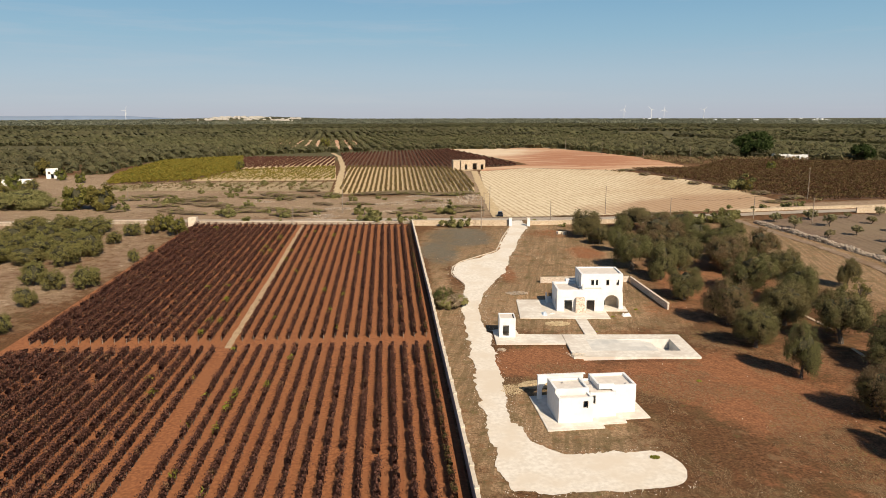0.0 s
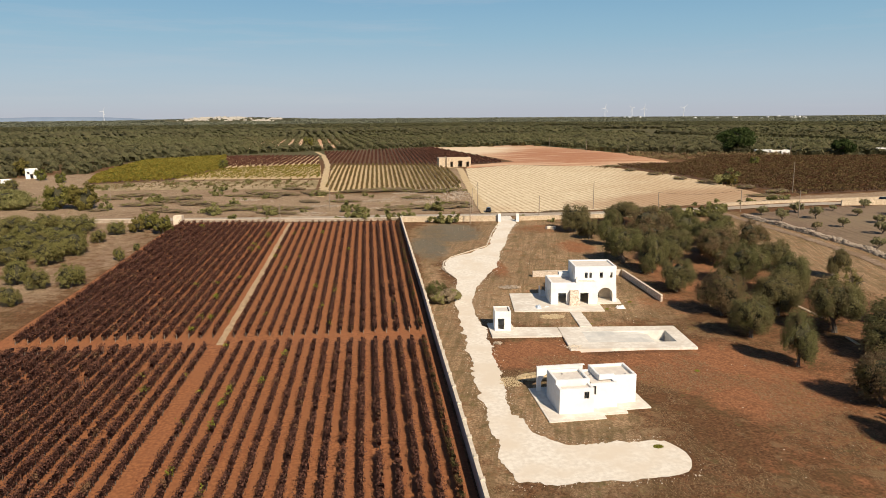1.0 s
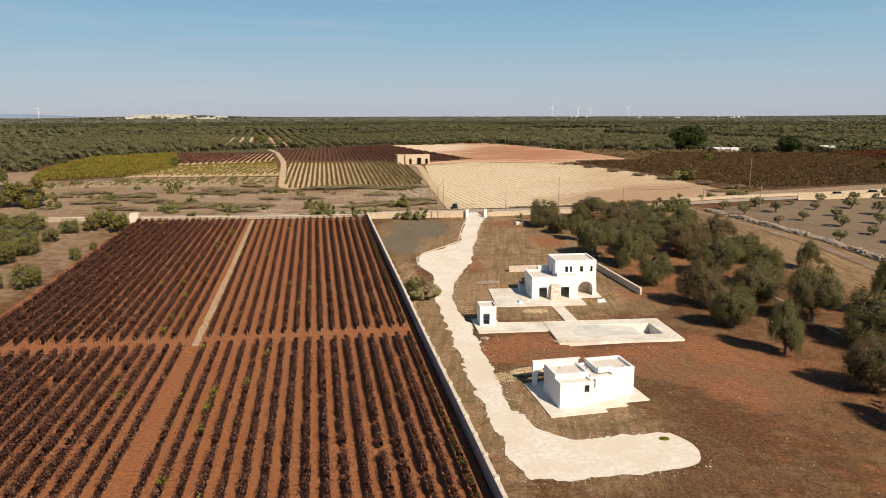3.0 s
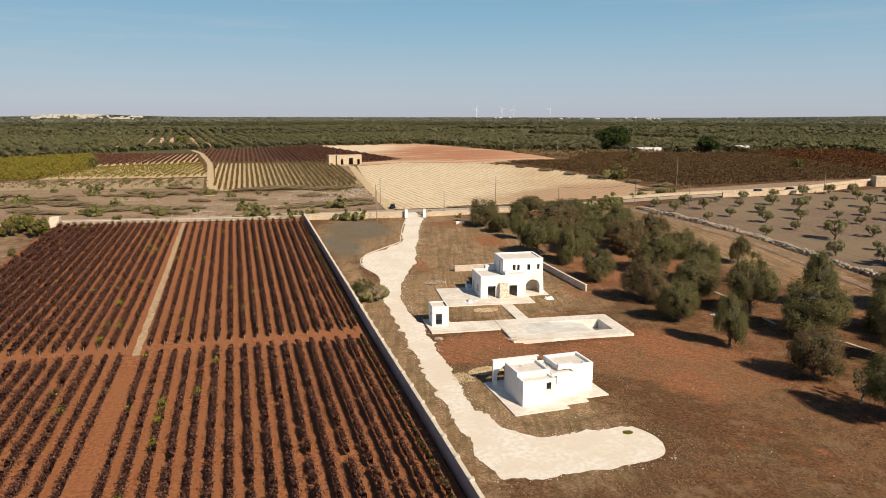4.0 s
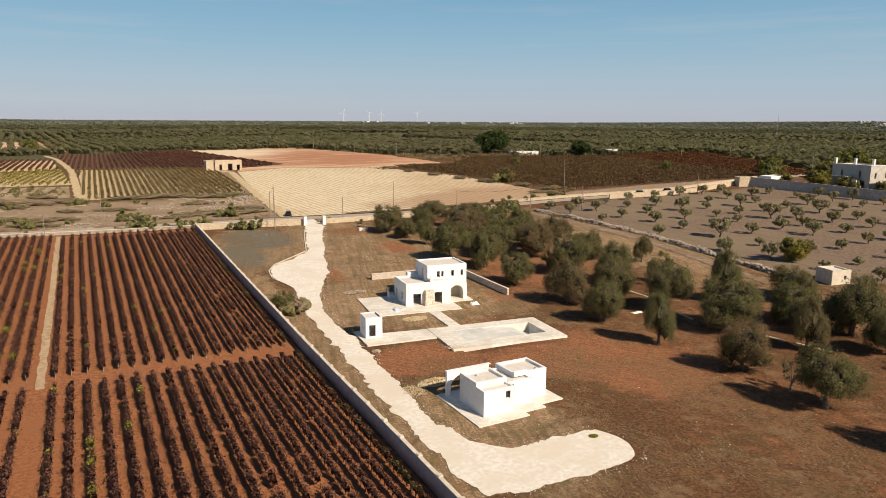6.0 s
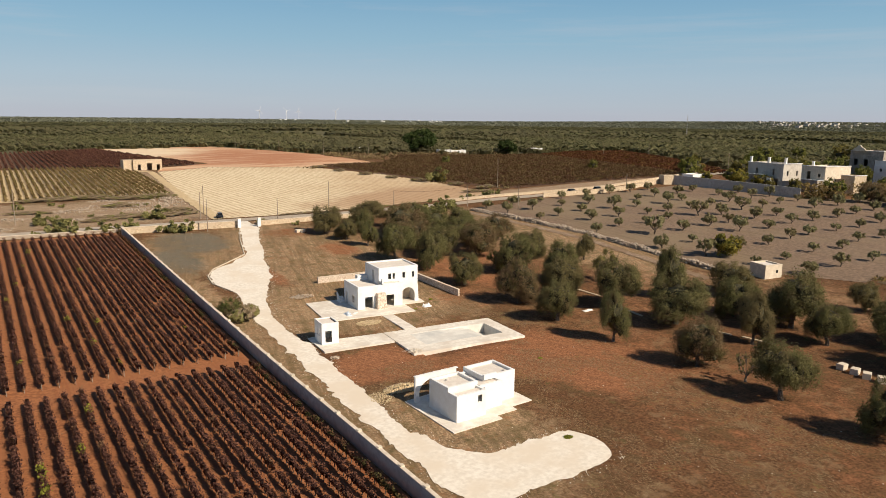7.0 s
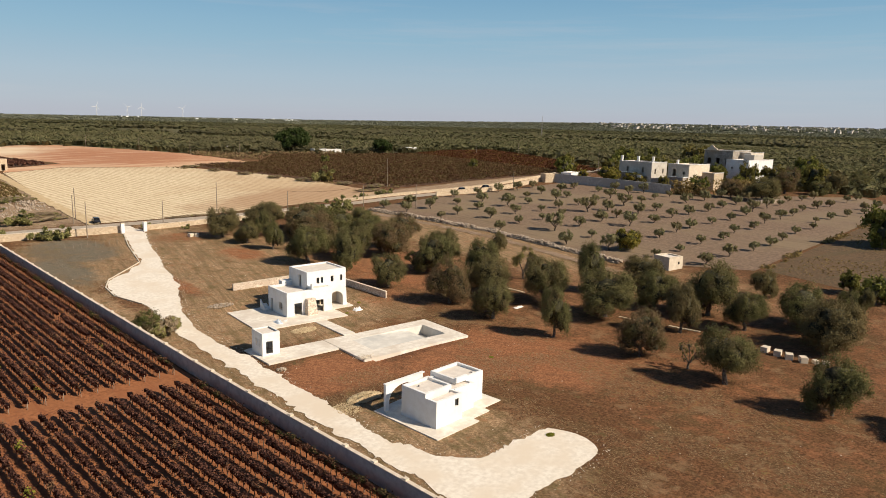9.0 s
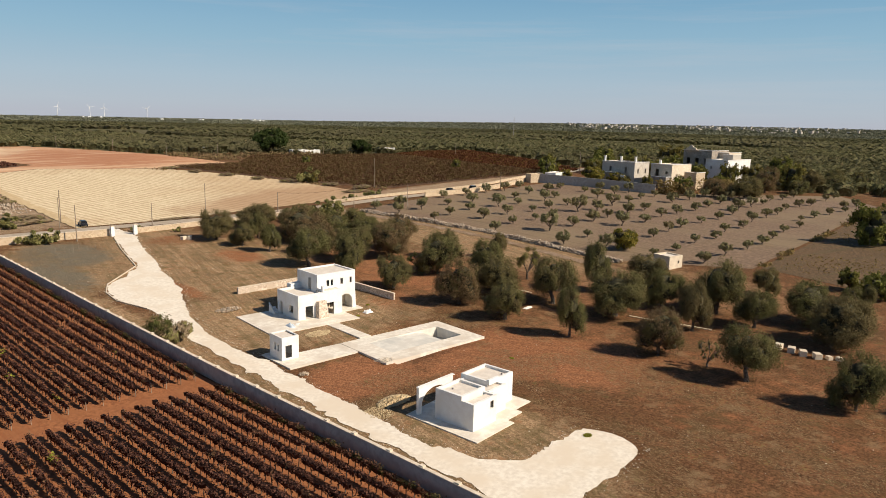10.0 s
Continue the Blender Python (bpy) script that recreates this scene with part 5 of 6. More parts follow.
# evergreen and broad-leaved trees farther off
pine = olive(rng, "pine_tree", 12, 17, PINE, 5000, 0.7, "large dark green pine with a spreading crown", "pine tree", 60, 0.6, "pines", bottom=0.25)
pine.matrix_basis = pose(216, 413, float(land(216, 413)), 0, 0, 10)
pine.scale = (1.3, 1.2, 1.22)
place(pine, 266, 385, 0.62, 80, 0.6)
broad = olive(rng, "broadleaf_tree", 7, 8, BROAD, 2200, 0.4, "leafy green tree by the manor", "tree", 50, 0.25, "broadleaf trees", bottom=0.05)
broad.matrix_basis = pose(232, 152, float(land(232, 152)))
for k, (x, y, s) in enumerate([(262, 168, 1.1), (285, 170, 1.2),
                               (310, 165, 1.3), (370, 160, 1.5), (245, 225, 1.1), (262, 235, 1.2), (290, 222, 1.4), (330, 200, 1.3),
                               (231, 176, 0.6), (234, 168, 0.75), (173, 72, 1.5), (178, 70, 1.2), (117, 64, 0.6), (112, 58.5, 0.7), (121, 60, 0.5), (228, 268, 0.7), (137, 262, 0.55), (183, 330, 0.6), (-105, 243, 1.15), (-96, 242, 1.2), (-100, 245, 1.0),
                               (-58.5, 197, 0.75), (-64, 203, 0.7), (-66, 199, 0.6), (-78, 372, 0.7), (-136, 320, 0.6), (-149, 331, 0.7), (-165, 350, 1.1), (-60, 640, 1.2)]):
    place(broad, x, y, s, 53 * k)

# the wood round the manor and the scattered trees at the western fields
def wood(outline, step, first, s0, s1, seed):
    rng = np.random.default_rng(seed)
    o = np.array(outline)
    (x0, y0), (x1, y1) = o.min(0), o.max(0)
    for gx in np.arange(x0, x1, step):
        for gy in np.arange(y0, y1, step):
            p = np.array((gx, gy)) + rng.normal(0, step * 0.2, 2)
            if inside(p[0], p[1], list(outline)):
                s = rng.uniform(s0, s1)
                place(first[int(rng.integers(len(first)))], p[0], p[1], s, rng.uniform(0, 360), s * rng.uniform(0.8, 1.15))


BIG_TREES = [(272, 150, 8.5, 11.0), (269, 161, 7.4, 8.6), (294, 131, 12.0, 11.4), (300, 150, 11.0, 9.0), (318, 142, 12.0, 9.0), (346, 254, 15.0, 9.4), (404, 240, 18.0, 11.0), (262, 150, 7.0, 6.5), (285, 140, 9.0, 8.0),
             (330, 170, 12.0, 10.0), (350, 150, 12.0, 9.0), (400, 266, 10.0, 8.4)]
for k, (x, y, w, h) in enumerate(BIG_TREES):
    place(broad, x, y, w / 8, 61 * k, h / 7)
yellowing = olive(rng, "broadleaf_tree", 5, 6.4, GOLDEN, 3200, 0.26, "round yellowing tree among the young olives", "tree", 44, 0.2, "broadleaf trees", bottom=0.03)
yellowing.matrix_basis = pose(120.5, 114.2, float(land(120.5, 114.2)))
for k, (x, y, w, h) in enumerate([(236, 194, 9.6, 6.4), (243, 187, 8.0, 4.6), (232, 206, 6.0, 4.5)]):
    tagged(place(yellowing, x, y, w / 6.4, 83 * k, h / 5), "yellow-green tree beside the manor wall", group="manor trees")
for k, (x, y, w, h) in enumerate([(237, 129, 12.4, 9.0), (297, 124, 11.0, 9.4), (326, 121, 10.0, 7.0), (337, 115, 10.0, 7.4), (312, 118, 9.0, 7.0), (281, 124, 8.0, 6.0), (350, 128, 11.0, 8.0), (255, 133, 6.5, 5.0)]):
    m = pose(x, y, float(land(x, y)), 0, 0, 47 * k) @ Matrix.Diagonal((w / 7.7, w / 7.7, h / 7.6, 1))
    tagged(copy_thing(kinds[k % 5], m), "dark olive tree beside the manor garden", group="manor trees")
for k, (x, y, w, h) in enumerate([(234.5, 140, 9.8, 8.0), (271, 134, 9.4, 9.6), (228, 149, 5.0, 4.0), (246, 137, 6.0, 4.4)]):
    m = pose(x, y, float(land(x, y)), 0, 0, 77 * k) @ Matrix.Diagonal((w / 7.7, w / 7.7, h / 7.6, 1))
    tagged(copy_thing(rusty[k % 2], m), "brown bare-looking tree beside the manor", "tree", "manor trees")


def palm(x, y, h):
    """A slim palm: ringed trunk, a head of arching fronds and dead ones hanging below."""
    t = thing("palm_tree", x, y, float(land(x, y)), 0, "slim tall palm with a drooping head of fronds", "palm tree")
    bm = bmesh.new()
    tube(bm, [(0, 0, -0.2), (0.1, 0, h * 0.5), (0, 0.1, h)], (0.3, 0.22, 0.24), 8)
    part("trunk", bm, BARK, t, "ringed brown trunk")
    for k in range(22):
        a, droop = 2.4 * k, 0.3 if k < 14 else 1.5
        bm, last = bmesh.new(), None
        for q in range(7):
            r, z = 2.2 * q / 6 * (0.6 if droop > 1 else 1), h + 0.9 * math.sin(q * 0.5) - droop * (q / 3) ** 1.6
            half = 0.28 * math.sin(0.4 + q * 0.42)
            row = [bm.verts.new((r * math.cos(a) - e * half * math.sin(a), r * math.sin(a) + e * half * math.cos(a), z - 0.12 * abs(e))) for e in (-1, 0, 1)]
            if last:
                for e in (0, 1):
                    bm.faces.new((last[e], last[e + 1], row[e + 1], row[e]))
            last = row
        part("frond", bm, BROAD if k < 14 else REED, t)


palm(262, 176.5, 9.5)
wood([(268, 176), (304, 188), (318, 226), (262, 226)], 10.0, [broad], 0.9, 1.3, 7)
wood([(-210, 262), (-140, 266), (-146, 300), (-166, 316), (-210, 330)], 9.0, [light_kinds[1], broad], 0.6, 1.0, 8)

# shrubs and prickly pears along the walls
shrub = olive(rng, "shrub", 2.2, 3.0, FIG, 900, 0.24, "green bushy shrub beside a stone wall", "shrub", 12, 0.06, "shrubs", bottom=0.05)
shrub.matrix_basis = pose(11, 212.8, float(land(11, 212.8)) - 0.05)
for k, (x, y, s) in enumerate([(-44, 219, 1.1), (-34, 216.6, 0.8), (0, 217, 0.9), (-12, 217, 0.8), (-24, 232, 0.9), (44, 212, 1.0),
                               (52, 206, 0.8), (-56, 231, 0.9), (-70, 240, 0.8), (-37, 238, 0.8), (22, 262, 0.6), (-2, 268, 0.7), (-20, 275, 0.7), (-64, 280, 0.7), (80, 204, 1.3),
                               (70, 206, 1.0), (-85, 262, 0.9), (-100, 270, 0.9), (-48, 262, 0.6), (120, 217, 1.2), (128, 218, 1.3), (133, 219, 1.2), (116, 216, 0.9)]):
    place(shrub, x, y, s, 71 * k)
dry = olive(rng, "dry_bush", 2.6, 3.6, BUSH, 10000, 0.07, "tall half-dry bush beside the driveway", "shrub", 130, 0.05, bottom=0.0)
dry.matrix_basis = pose(11.2, 128.6, float(land(11.4, 128)), 0, 0, 20) @ Matrix.Diagonal((1.3, 1.75, 1.4, 1))
mound = olive(rng, "overgrown_mound", 6.0, 22, FIG, 15000, 0.32, "broad green mound of overgrown bushes", "bushes", 130, 0.1, bottom=0.0)
mound.matrix_basis = pose(-126, 249, float(land(-126, 249)))


def scrub(name, outline, n, size, mat, label, height=0.6):
    rng = np.random.default_rng(n)
    o = np.array(outline)
    p = rng.uniform(o.min(0), o.max(0), (n * 3, 2))
    p = p[inside(p[:, 0], p[:, 1], list(map(tuple, outline)))][:n]
    keep = np.array([noise.noise((a * 0.06, b * 0.06, 3.1)) + 0.5 * noise.noise((a * 0.25, b * 0.25, 0)) > 0.02 for a, b in p])
    p = p[keep]
    z = land(p[:, 0], p[:, 1]) + rng.uniform(0.0, height, len(p)) ** 1.3
    v, f = leaves(rng, np.stack([p[:, 0], p[:, 1], z], 1), size, 1.4)
    return tagged(link_np(name, v, f, mat), label, "scrub", kind="stuff")


# low brush in long patches, figs and stone piles on the rough ground beyond the road
brush = olive(rng, "low_brush", 2.0, 4.0, BRUSH, 2200, 0.18, "low spreading patch of brown brush on dry ground", "brush", 36, 0.03, "brush patches", bottom=0.0)
brush.matrix_basis = pose(-46, 277, float(land(-46, 277)), 0, 0, 0) @ Matrix.Diagonal((2.4, 1.0, 0.9, 1))
for k, (x, y, sx, sy, sz) in enumerate([(-37, 275, 2.2, 1, 1), (-51, 271, 2, 0.8, 0.7), (-24.6, 279, 1.6, 1, 1.1), (0, 283, 3.4, 1, 1.2), (-9, 283, 2, 1, 0.9), (9, 284, 2, 1, 1.1), (17.7, 279, 2.4, 1, 1), (27, 280, 2.4, 1, 1.1),
                                        (-50, 236, 2.2, 0.9, 0.9), (-44, 240, 2.6, 1, 1), (-33, 230, 2, 0.8, 0.8), (-27.7, 240, 1.8, 0.8, 0.8), (12, 237, 2.8, 1, 1), (4, 234, 1.5, 0.7, 0.7), (24, 236, 2.4, 1, 1), (28, 246, 1.4, 1.2, 0.8),
                                        (-62, 250, 2, 1, 1), (-72, 262, 2.4, 1.1, 1), (-80, 247, 2, 1, 1), (-90, 272, 2.2, 1, 1), (-66, 232, 2, 0.8, 0.9), (-12, 256, 1.8, 0.8, 0.7), (14, 262, 1.6, 0.8, 0.8), (126, 285, 0.8, 2, 0.9), (122, 303, 0.8, 2.2, 0.9),
                                        (130, 270, 0.9, 2, 1), (118, 322, 0.8, 2.4, 0.8), (115, 340, 1.2, 2, 0.8), (136, 250, 1, 2, 1), (140, 236, 1.4, 1.6, 1), (131, 228, 1.8, 1, 0.8), (-34, 292, 1.4, 1, 0.9), (60, 223.4, 2, 0.5, 0.5), (85, 221, 2, 0.5, 0.5)]):
    copy_thing(brush, pose(x, y, float(land(x, y)), 0, 0, 7 * (k % 5) - 14) @ Matrix.Diagonal((0.75 * sx, 0.8 * sy, 0.8 * sz, 1)))
copy_thing(brush, pose(12.5, 126.4, float(land(12.5, 126.4)), 0, 0, 30) @ Matrix.Diagonal((0.7, 0.75, 1.5, 1)))
fig = olive(rng, "fig_bush", 2.6, 3.6, FIG, 1300, 0.3, "light green fig bush beside a pale wall", "shrub", 16, 0.06, "fig bushes", bottom=0.0)
fig.matrix_basis = pose(19.1, 232, float(land(19, 232)), 0, 0, 0) @ Matrix.Diagonal((1.8, 1.5, 1.5, 1))
for k, (x, y, q) in enumerate([(-6.8, 219, 0.9), (-4.1, 217.5, 0.9), (4.6, 216.6, 0.8), (9.8, 213.8, 0.9), (17.9, 208.4, 0.8), (22.3, 208.0, 0.8), (-9.2, 234, 0.9), (-33.5, 228, 0.7), (-52, 228, 0.9), (94, 202, 1.0), (99, 200.5, 0.9), (104, 206, 1.0), (90, 205, 0.8), (135.5, 264, 1.5), (-61, 289, 0.7)]):
    place(fig, x, y, q, 83 * k)


rng = np.random.default_rng(61)
ROUGH = [(-116, 226), (30, 228), (33, 284), (-20, 284), (-112, 288)]
count = 0
while count < 44:
    x, y = rng.uniform(-116, 33), rng.uniform(226, 288)
    if not inside(x, y, ROUGH) or noise.noise((x * 0.05, y * 0.09, 9.0)) < -0.12:
        continue
    q = rng.uniform()
    if q < 0.4:
        copy_thing(brush, pose(x, y, float(land(x, y)), 0, 0, rng.normal(0, 14)) @ Matrix.Diagonal((rng.uniform(0.5, 1.2), rng.uniform(0.5, 0.9), rng.uniform(0.4, 0.8), 1)))
    else:
        place(fig if q < 0.85 else shrub, x, y, rng.uniform(0.35, 0.8), rng.uniform(0, 360))
    count += 1
for k in range(46):
    x, y = rng.uniform(-114, -28), rng.uniform(291, 318)
    if inside(x, y, [(-118, 290), (-25, 293), (-26, 324), (-48, 321), (-120, 309)]):
        place(fig if k % 3 else shrub, x, y, rng.uniform(0.25, 0.55), rng.uniform(0, 360))


scrub("roadside_scrub", [(-150, 226), (32, 227), (36, 285), (-20, 284), (-124, 300)], 9000, 0.22, BRUSH, "low brown scrub on stony ground", 0.4)
scrub("field_edge_scrub", [(112, 340), (128, 300), (133, 262), (150, 232), (136, 222), (128, 290), (106, 346)], 2600, 0.6, GREENSCRUB, "low scrub between two fields", 1.0)
scrub("field_bank", [(122, 84.5), (258, 88.5), (259, 86.5), (122, 82)], 2600, 0.4, REED, "brown dry grass bank at the field edge", 0.7)
scrub("fallow_weeds", [(126, 80), (258, 86), (300, 60), (160, 30), (122, 62)], 9000, 0.3, REED, "patchy brown weeds on the fallow field", 0.35)
scrub("wood_edge", [(152, 346), (186, 389), (225, 379), (258, 380), (258, 392), (190, 402), (152, 428), (146, 400)], 5000, 0.8, GREENSCRUB, "low brown-green scrub at the edge of the groves", 1.6)
scrub("manor_reeds", [(222, 158), (226, 146), (250, 138), (262, 142), (240, 162)], 9000, 0.6, REED, "tall dry golden reeds beside the manor wall", 3.6)


# ---- the wooded plain to the horizon ----
OPEN = [(-160, 150), (-165, 262), (-166, 300), (-162, 352), (-138, 352), (-141, 443), (-101, 487), (-42, 552), (48, 612), (122, 565), (150, 425), (186, 396), (256, 378), (284, 376), (325, 396), (386, 398), (322, 279), (284, 228), (345, 205), (345, 150), (268, 140), (300, 100), (330, 84), (330, 20), (110, 20), (-120, 20)]


def plain(name, step, r0, r1, width, tall, tufts, leaf, seed, label, turn=0.09, stretch=0.9, gap=-0.42, mat=FAR_OLIVE, solid=1):
    """Far groves, laid out tree by tree in planted rows."""
    rng = np.random.default_rng(seed)
    n = int(2 * r1 / step) + 1
    m = int(n / stretch)
    i, j = np.meshgrid(np.arange(n), np.arange(m))
    gx, gy = (i.ravel() - n / 2) * step, (j.ravel() - m / 2) * step * stretch
    ca, sa = math.cos(turn), math.sin(turn)
    x, y = gx * ca - gy * sa, gx * sa + gy * ca
    planted = inside(x, y, [(-230, 560), (200, 600), (260, 1100), (-330, 1100)])
    loose = np.where(planted, 0.1, 0.24)
    x, y = x + rng.normal(0, 1, len(x)) * step * loose * np.where(planted, 0.6, 1.0), y + rng.normal(0, 1, len(y)) * step * loose
    r, az = np.hypot(x, y), np.degrees(np.arctan2(x, y))
    ok = (r > r0) & (r < r1) & (az > -42) & (az < 92) & ~inside(x, y, OPEN)
    x, y = x[ok], y[ok]
    gaps = np.array([noise.noise((a * 0.004, b * 0.004, 5.0)) for a, b in zip(x, y)])
    ok = (gaps > gap) & (rng.uniform(size=len(x)) > 0.07)
    x, y = x[ok], y[ok]
    ok = ~((np.hypot(x, y) > 3300) & (np.abs(x + 0.2 * y) < 330) & (rng.uniform(size=len(x)) < 0.8))  # the far town
    x, y = x[ok], y[ok]
    w = width * np.clip(rng.normal(1.0, 0.2, len(x)), 0.5, 1.45)
    w = np.where(inside(x, y, [(-230, 560), (200, 600), (260, 1100), (-330, 1100)]), 0.82 * w, w)  # rows with open lanes between them
    w = np.where(inside(x, y, [(-100, 598), (-22, 606), (-34, 900), (-130, 900)]), 0.8 * w, w)
    d = rng.normal(size=(len(x), tufts, 3))
    d /= np.linalg.norm(d, axis=2, keepdims=True)
    d[..., 2] = np.abs(d[..., 2])
    h = tall * np.clip(0.35 + 0.65 * w / width + rng.normal(0, 0.12, len(x)), 0.5, 1.6)
    base = np.stack([x, y, land(x, y) + 0.1], -1)
    size = np.stack([w / 2, w / 2, h], -1)
    c = base[:, None] + d * size[:, None] * rng.uniform(0.88, 1.1, (len(x), tufts, 1))
    v, f = sprays(rng, c.reshape(-1, 3), (d / size[:, None]).reshape(-1, 3), leaf, 1.3, 0.4)
    # the shaded heart of each crown
    cv, cf = cores(rng, np.zeros((len(x), 3)), np.ones(len(x)), solid)
    k = len(cv) // len(x)
    cv = cv.reshape(len(x), k, 3) * size[:, None] * (0.84 if tufts > 30 else 0.95) + base[:, None]
    cv[..., 2] = np.maximum(cv[..., 2], base[:, None, 2])
    v, f = np.concatenate([v, cv.reshape(-1, 3)]), np.concatenate([f, cf + len(v)])
    return tagged(link_np(name, v, f, mat), label, "olive grove", kind="stuff")


plain("far_grove", 9.4, 215, 520, 7.8, 4.8, 120, 0.48, 3, "olive groves beyond the fields", solid=2)
plain("far_grove", 9.4, 520, 950, 7.8, 4.8, 34, 0.72, 6, "far olive groves in planted rows", solid=2)
plain("far_grove", 12.0, 950, 1400, 10.0, 5.4, 0, 1.0, 14, "far olive woods merging into a dark green plain", solid=2)
plain("far_grove", 17.0, 1400, 2200, 15.0, 5.4, 10, 1.8, 4, "far olive woods merging into a dark green plain")
plain("far_grove", 38.0, 2200, 4550, 32.0, 5.5, 12, 4.0, 5, "woods at the horizon", gap=-0.6, mat=HAZED_WOOD)


# ---- poles, turbines, far buildings ----
def pole(x, y, h, arms=1, kind="utility_pole", label="weathered wooden utility pole"):
    t = thing(kind, x, y, float(land(x, y)) - 0.2, 15 * ((x * 7) % 5), label, "utility pole", "utility poles")
    bm = bmesh.new()
    tube(bm, [(0, 0, 0), (0, 0, h)], (0.14, 0.09), 8)
    part("shaft", bm, POLEWOOD, t)
    for k in range(arms):
        part("crossarm", boxed((-0.75, 0.75, 0.1, 0.2, h - 0.5 - 1.3 * k, h - 0.38 - 1.3 * k)), POLEWOOD, t)
    return t


for x, y, h, a in [(-15.7, 237, 10, 0), (34, 236, 9, 0), (27.5, 206.5, 9, 0), (-29, 213.5, 6, 0), (51, 218, 6.5, 0), (71, 226, 9.5, 0), (88, 213.5, 6.5, 0), (110, 204, 7, 0), (120, 190, 8, 0),
                   (31, 228, 8, 0), (179, 200, 7.5, 0), (275, 226, 10, 0), (-95, 262, 5, 0)]:
    pole(x, y, h, a)
pole(144, 233, 11.5, 2, label="tall pole with two crossarms and a transformer")
for x, y in [(150, 415), (135, 450), (170, 395), (128, 520), (230, 378), (320, 352), (355, 345)]:
    pole(x, y, 8, 0, label="distant grey utility pole")


def cable(a, b, ha, hb, sag):
    """A slack wire between two poles."""
    bm, pts = bmesh.new(), []
    for k in range(13):
        q = k / 12
        x, y = a[0] + (b[0] - a[0]) * q, a[1] + (b[1] - a[1]) * q
        z = (float(land(*a)) + ha) * (1 - q) + (float(land(*b)) + hb) * q - 4 * sag * q * (1 - q)
        pts.append((x, y, z))
    tube(bm, pts, (0.025,) * 13, 4)
    tagged(link("overhead_cable", bm, DARKWOOD), "thin dark overhead cable slung between poles", "cable", "overhead cables")


for a, b, ha, hb in (((110, 204), (179, 200), 6.7, 7.2), ((179, 200), (213, 206), 7.2, 5.0), ((144, 233), (110, 204), 10.8, 6.7), ((88, 213.5), (110, 204), 6.2, 6.7), ((34, 236), (31, 228), 8.6, 7.6)):
    cable(a, b, ha, hb, 0.9)


def mast(x, y, h):
    t = thing("radio_mast", x, y, float(land(x, y)), 0, "slender grey lattice mast above the groves", "mast")
    for u, v in ((-0.8, -0.5), (0.8, -0.5), (0, 0.9)):
        bm = bmesh.new()
        tube(bm, [(u, v, -0.5), (u * 0.3, v * 0.3, h)], (0.16, 0.1), 5)
        part("leg", bm, RENDER, t)
    for k in range(14):
        z, q = h * (k + 0.5) / 14, 1 - 0.7 * (k + 0.5) / 14
        part("brace", boxed((-0.8 * q, 0.8 * q, -0.5 * q - 0.05, -0.5 * q + 0.05, z - 0.06, z + 0.06)), RENDER, t)


mast(930, 775, 34)


def turbine(x, y, turn):
    t = thing("wind_turbine", x, y, float(land(x, y)), -20, "distant white three-bladed wind turbine", "wind turbine", "wind turbines")
    bm = bmesh.new()
    tube(bm, [(0, 0, 0), (0, 0, 54)], (1.6, 0.9), 10)
    part("tower", bm, STEEL, t)
    part("nacelle", bevelled(boxed((-1.6, 1.6, -3, 5, 53.5, 57)), 0.3), STEEL, t)
    for k in range(3):
        bm = boxed((-1.0, 1.0, -0.3, 0.3, 0, 27))
        for v in bm.verts:
            if v.co.z > 10:
                v.co.x *= 0.35
        b = part("blade", bm, STEEL, t)
        b.matrix_basis = pose(0, -3.4, 55.2, 0, turn + 120 * k, 0)


for x, y, a in ((1363, 4200, 20), (1530, 4200, 75), (1607, 4200, 5), (1851, 4200, 45), (-1522, 4200, 30)):
    turbine(x, y, a)


def plain_house(name, x, y, turn, w, d, h, mat, label, windows=0, category="house", door=True):
    t = thing(name, x, y, float(land(x, y)) - 0.1, turn, label, category)
    holes = [(w * (k + 0.5) / windows - 0.45, w * (k + 0.5) / windows + 0.45, h - 2.2, h - 1.1) for k in range(windows)]
    if door:
        holes.append((w * 0.5 - 0.6, w * 0.5 + 0.6, 0.1, 2.3) if windows % 2 == 0 else (w * 0.1, w * 0.1 + 1.2, 0.1, 2.3))
    part("front_wall", wall_bm(w, h, 0.4, holes, "u", (0, 0, 0)), mat, t)
    part("back_wall", wall_bm(w, h, 0.4, (), "u", (0, d - 0.4, 0)), mat, t)
    part("side_wall", wall_bm(d - 0.8, h, 0.4, [(d * 0.4, d * 0.4 + 0.9, h - 2.2, h - 1.1)] if windows else (), "v", (0, 0.4, 0)), mat, t)
    part("side_wall", wall_bm(d - 0.8, h, 0.4, (), "v", (w - 0.4, 0.4, 0)), mat, t)
    part("roof", boxed((0.404, w - 0.404, 0.404, d - 0.404, h - 0.5, h - 0.25)), SCREED, t)
    return t


# ruined farm building with three dark openings
MANORSTONE = rough_surface("grey_brown_masonry", (0.24, 0.2, 0.165), (0.4, 0.345, 0.29), 0.7, 0.15, (0.3, 0.25, 0.2), strength=0.3)
OLDWALL = rough_surface("weathered_plaster", (0.42, 0.37, 0.31), (0.58, 0.53, 0.46), 0.8, 0.2, (0.47, 0.42, 0.36), strength=0.2)
farm = thing("farm_building", 33.2, 376, float(land(40, 378)) - 0.1, 3, "roofless tan stone farm building with dark doorways", "farm building")
part("front_wall", wall_bm(13, 5.2, 0.6, [(2.0, 3.3, 0.1, 2.9), (6.2, 8.4, 0.1, 3.4), (10.6, 12.0, 0.1, 2.8)], "u", (4, 0, 0)), STONE, farm)
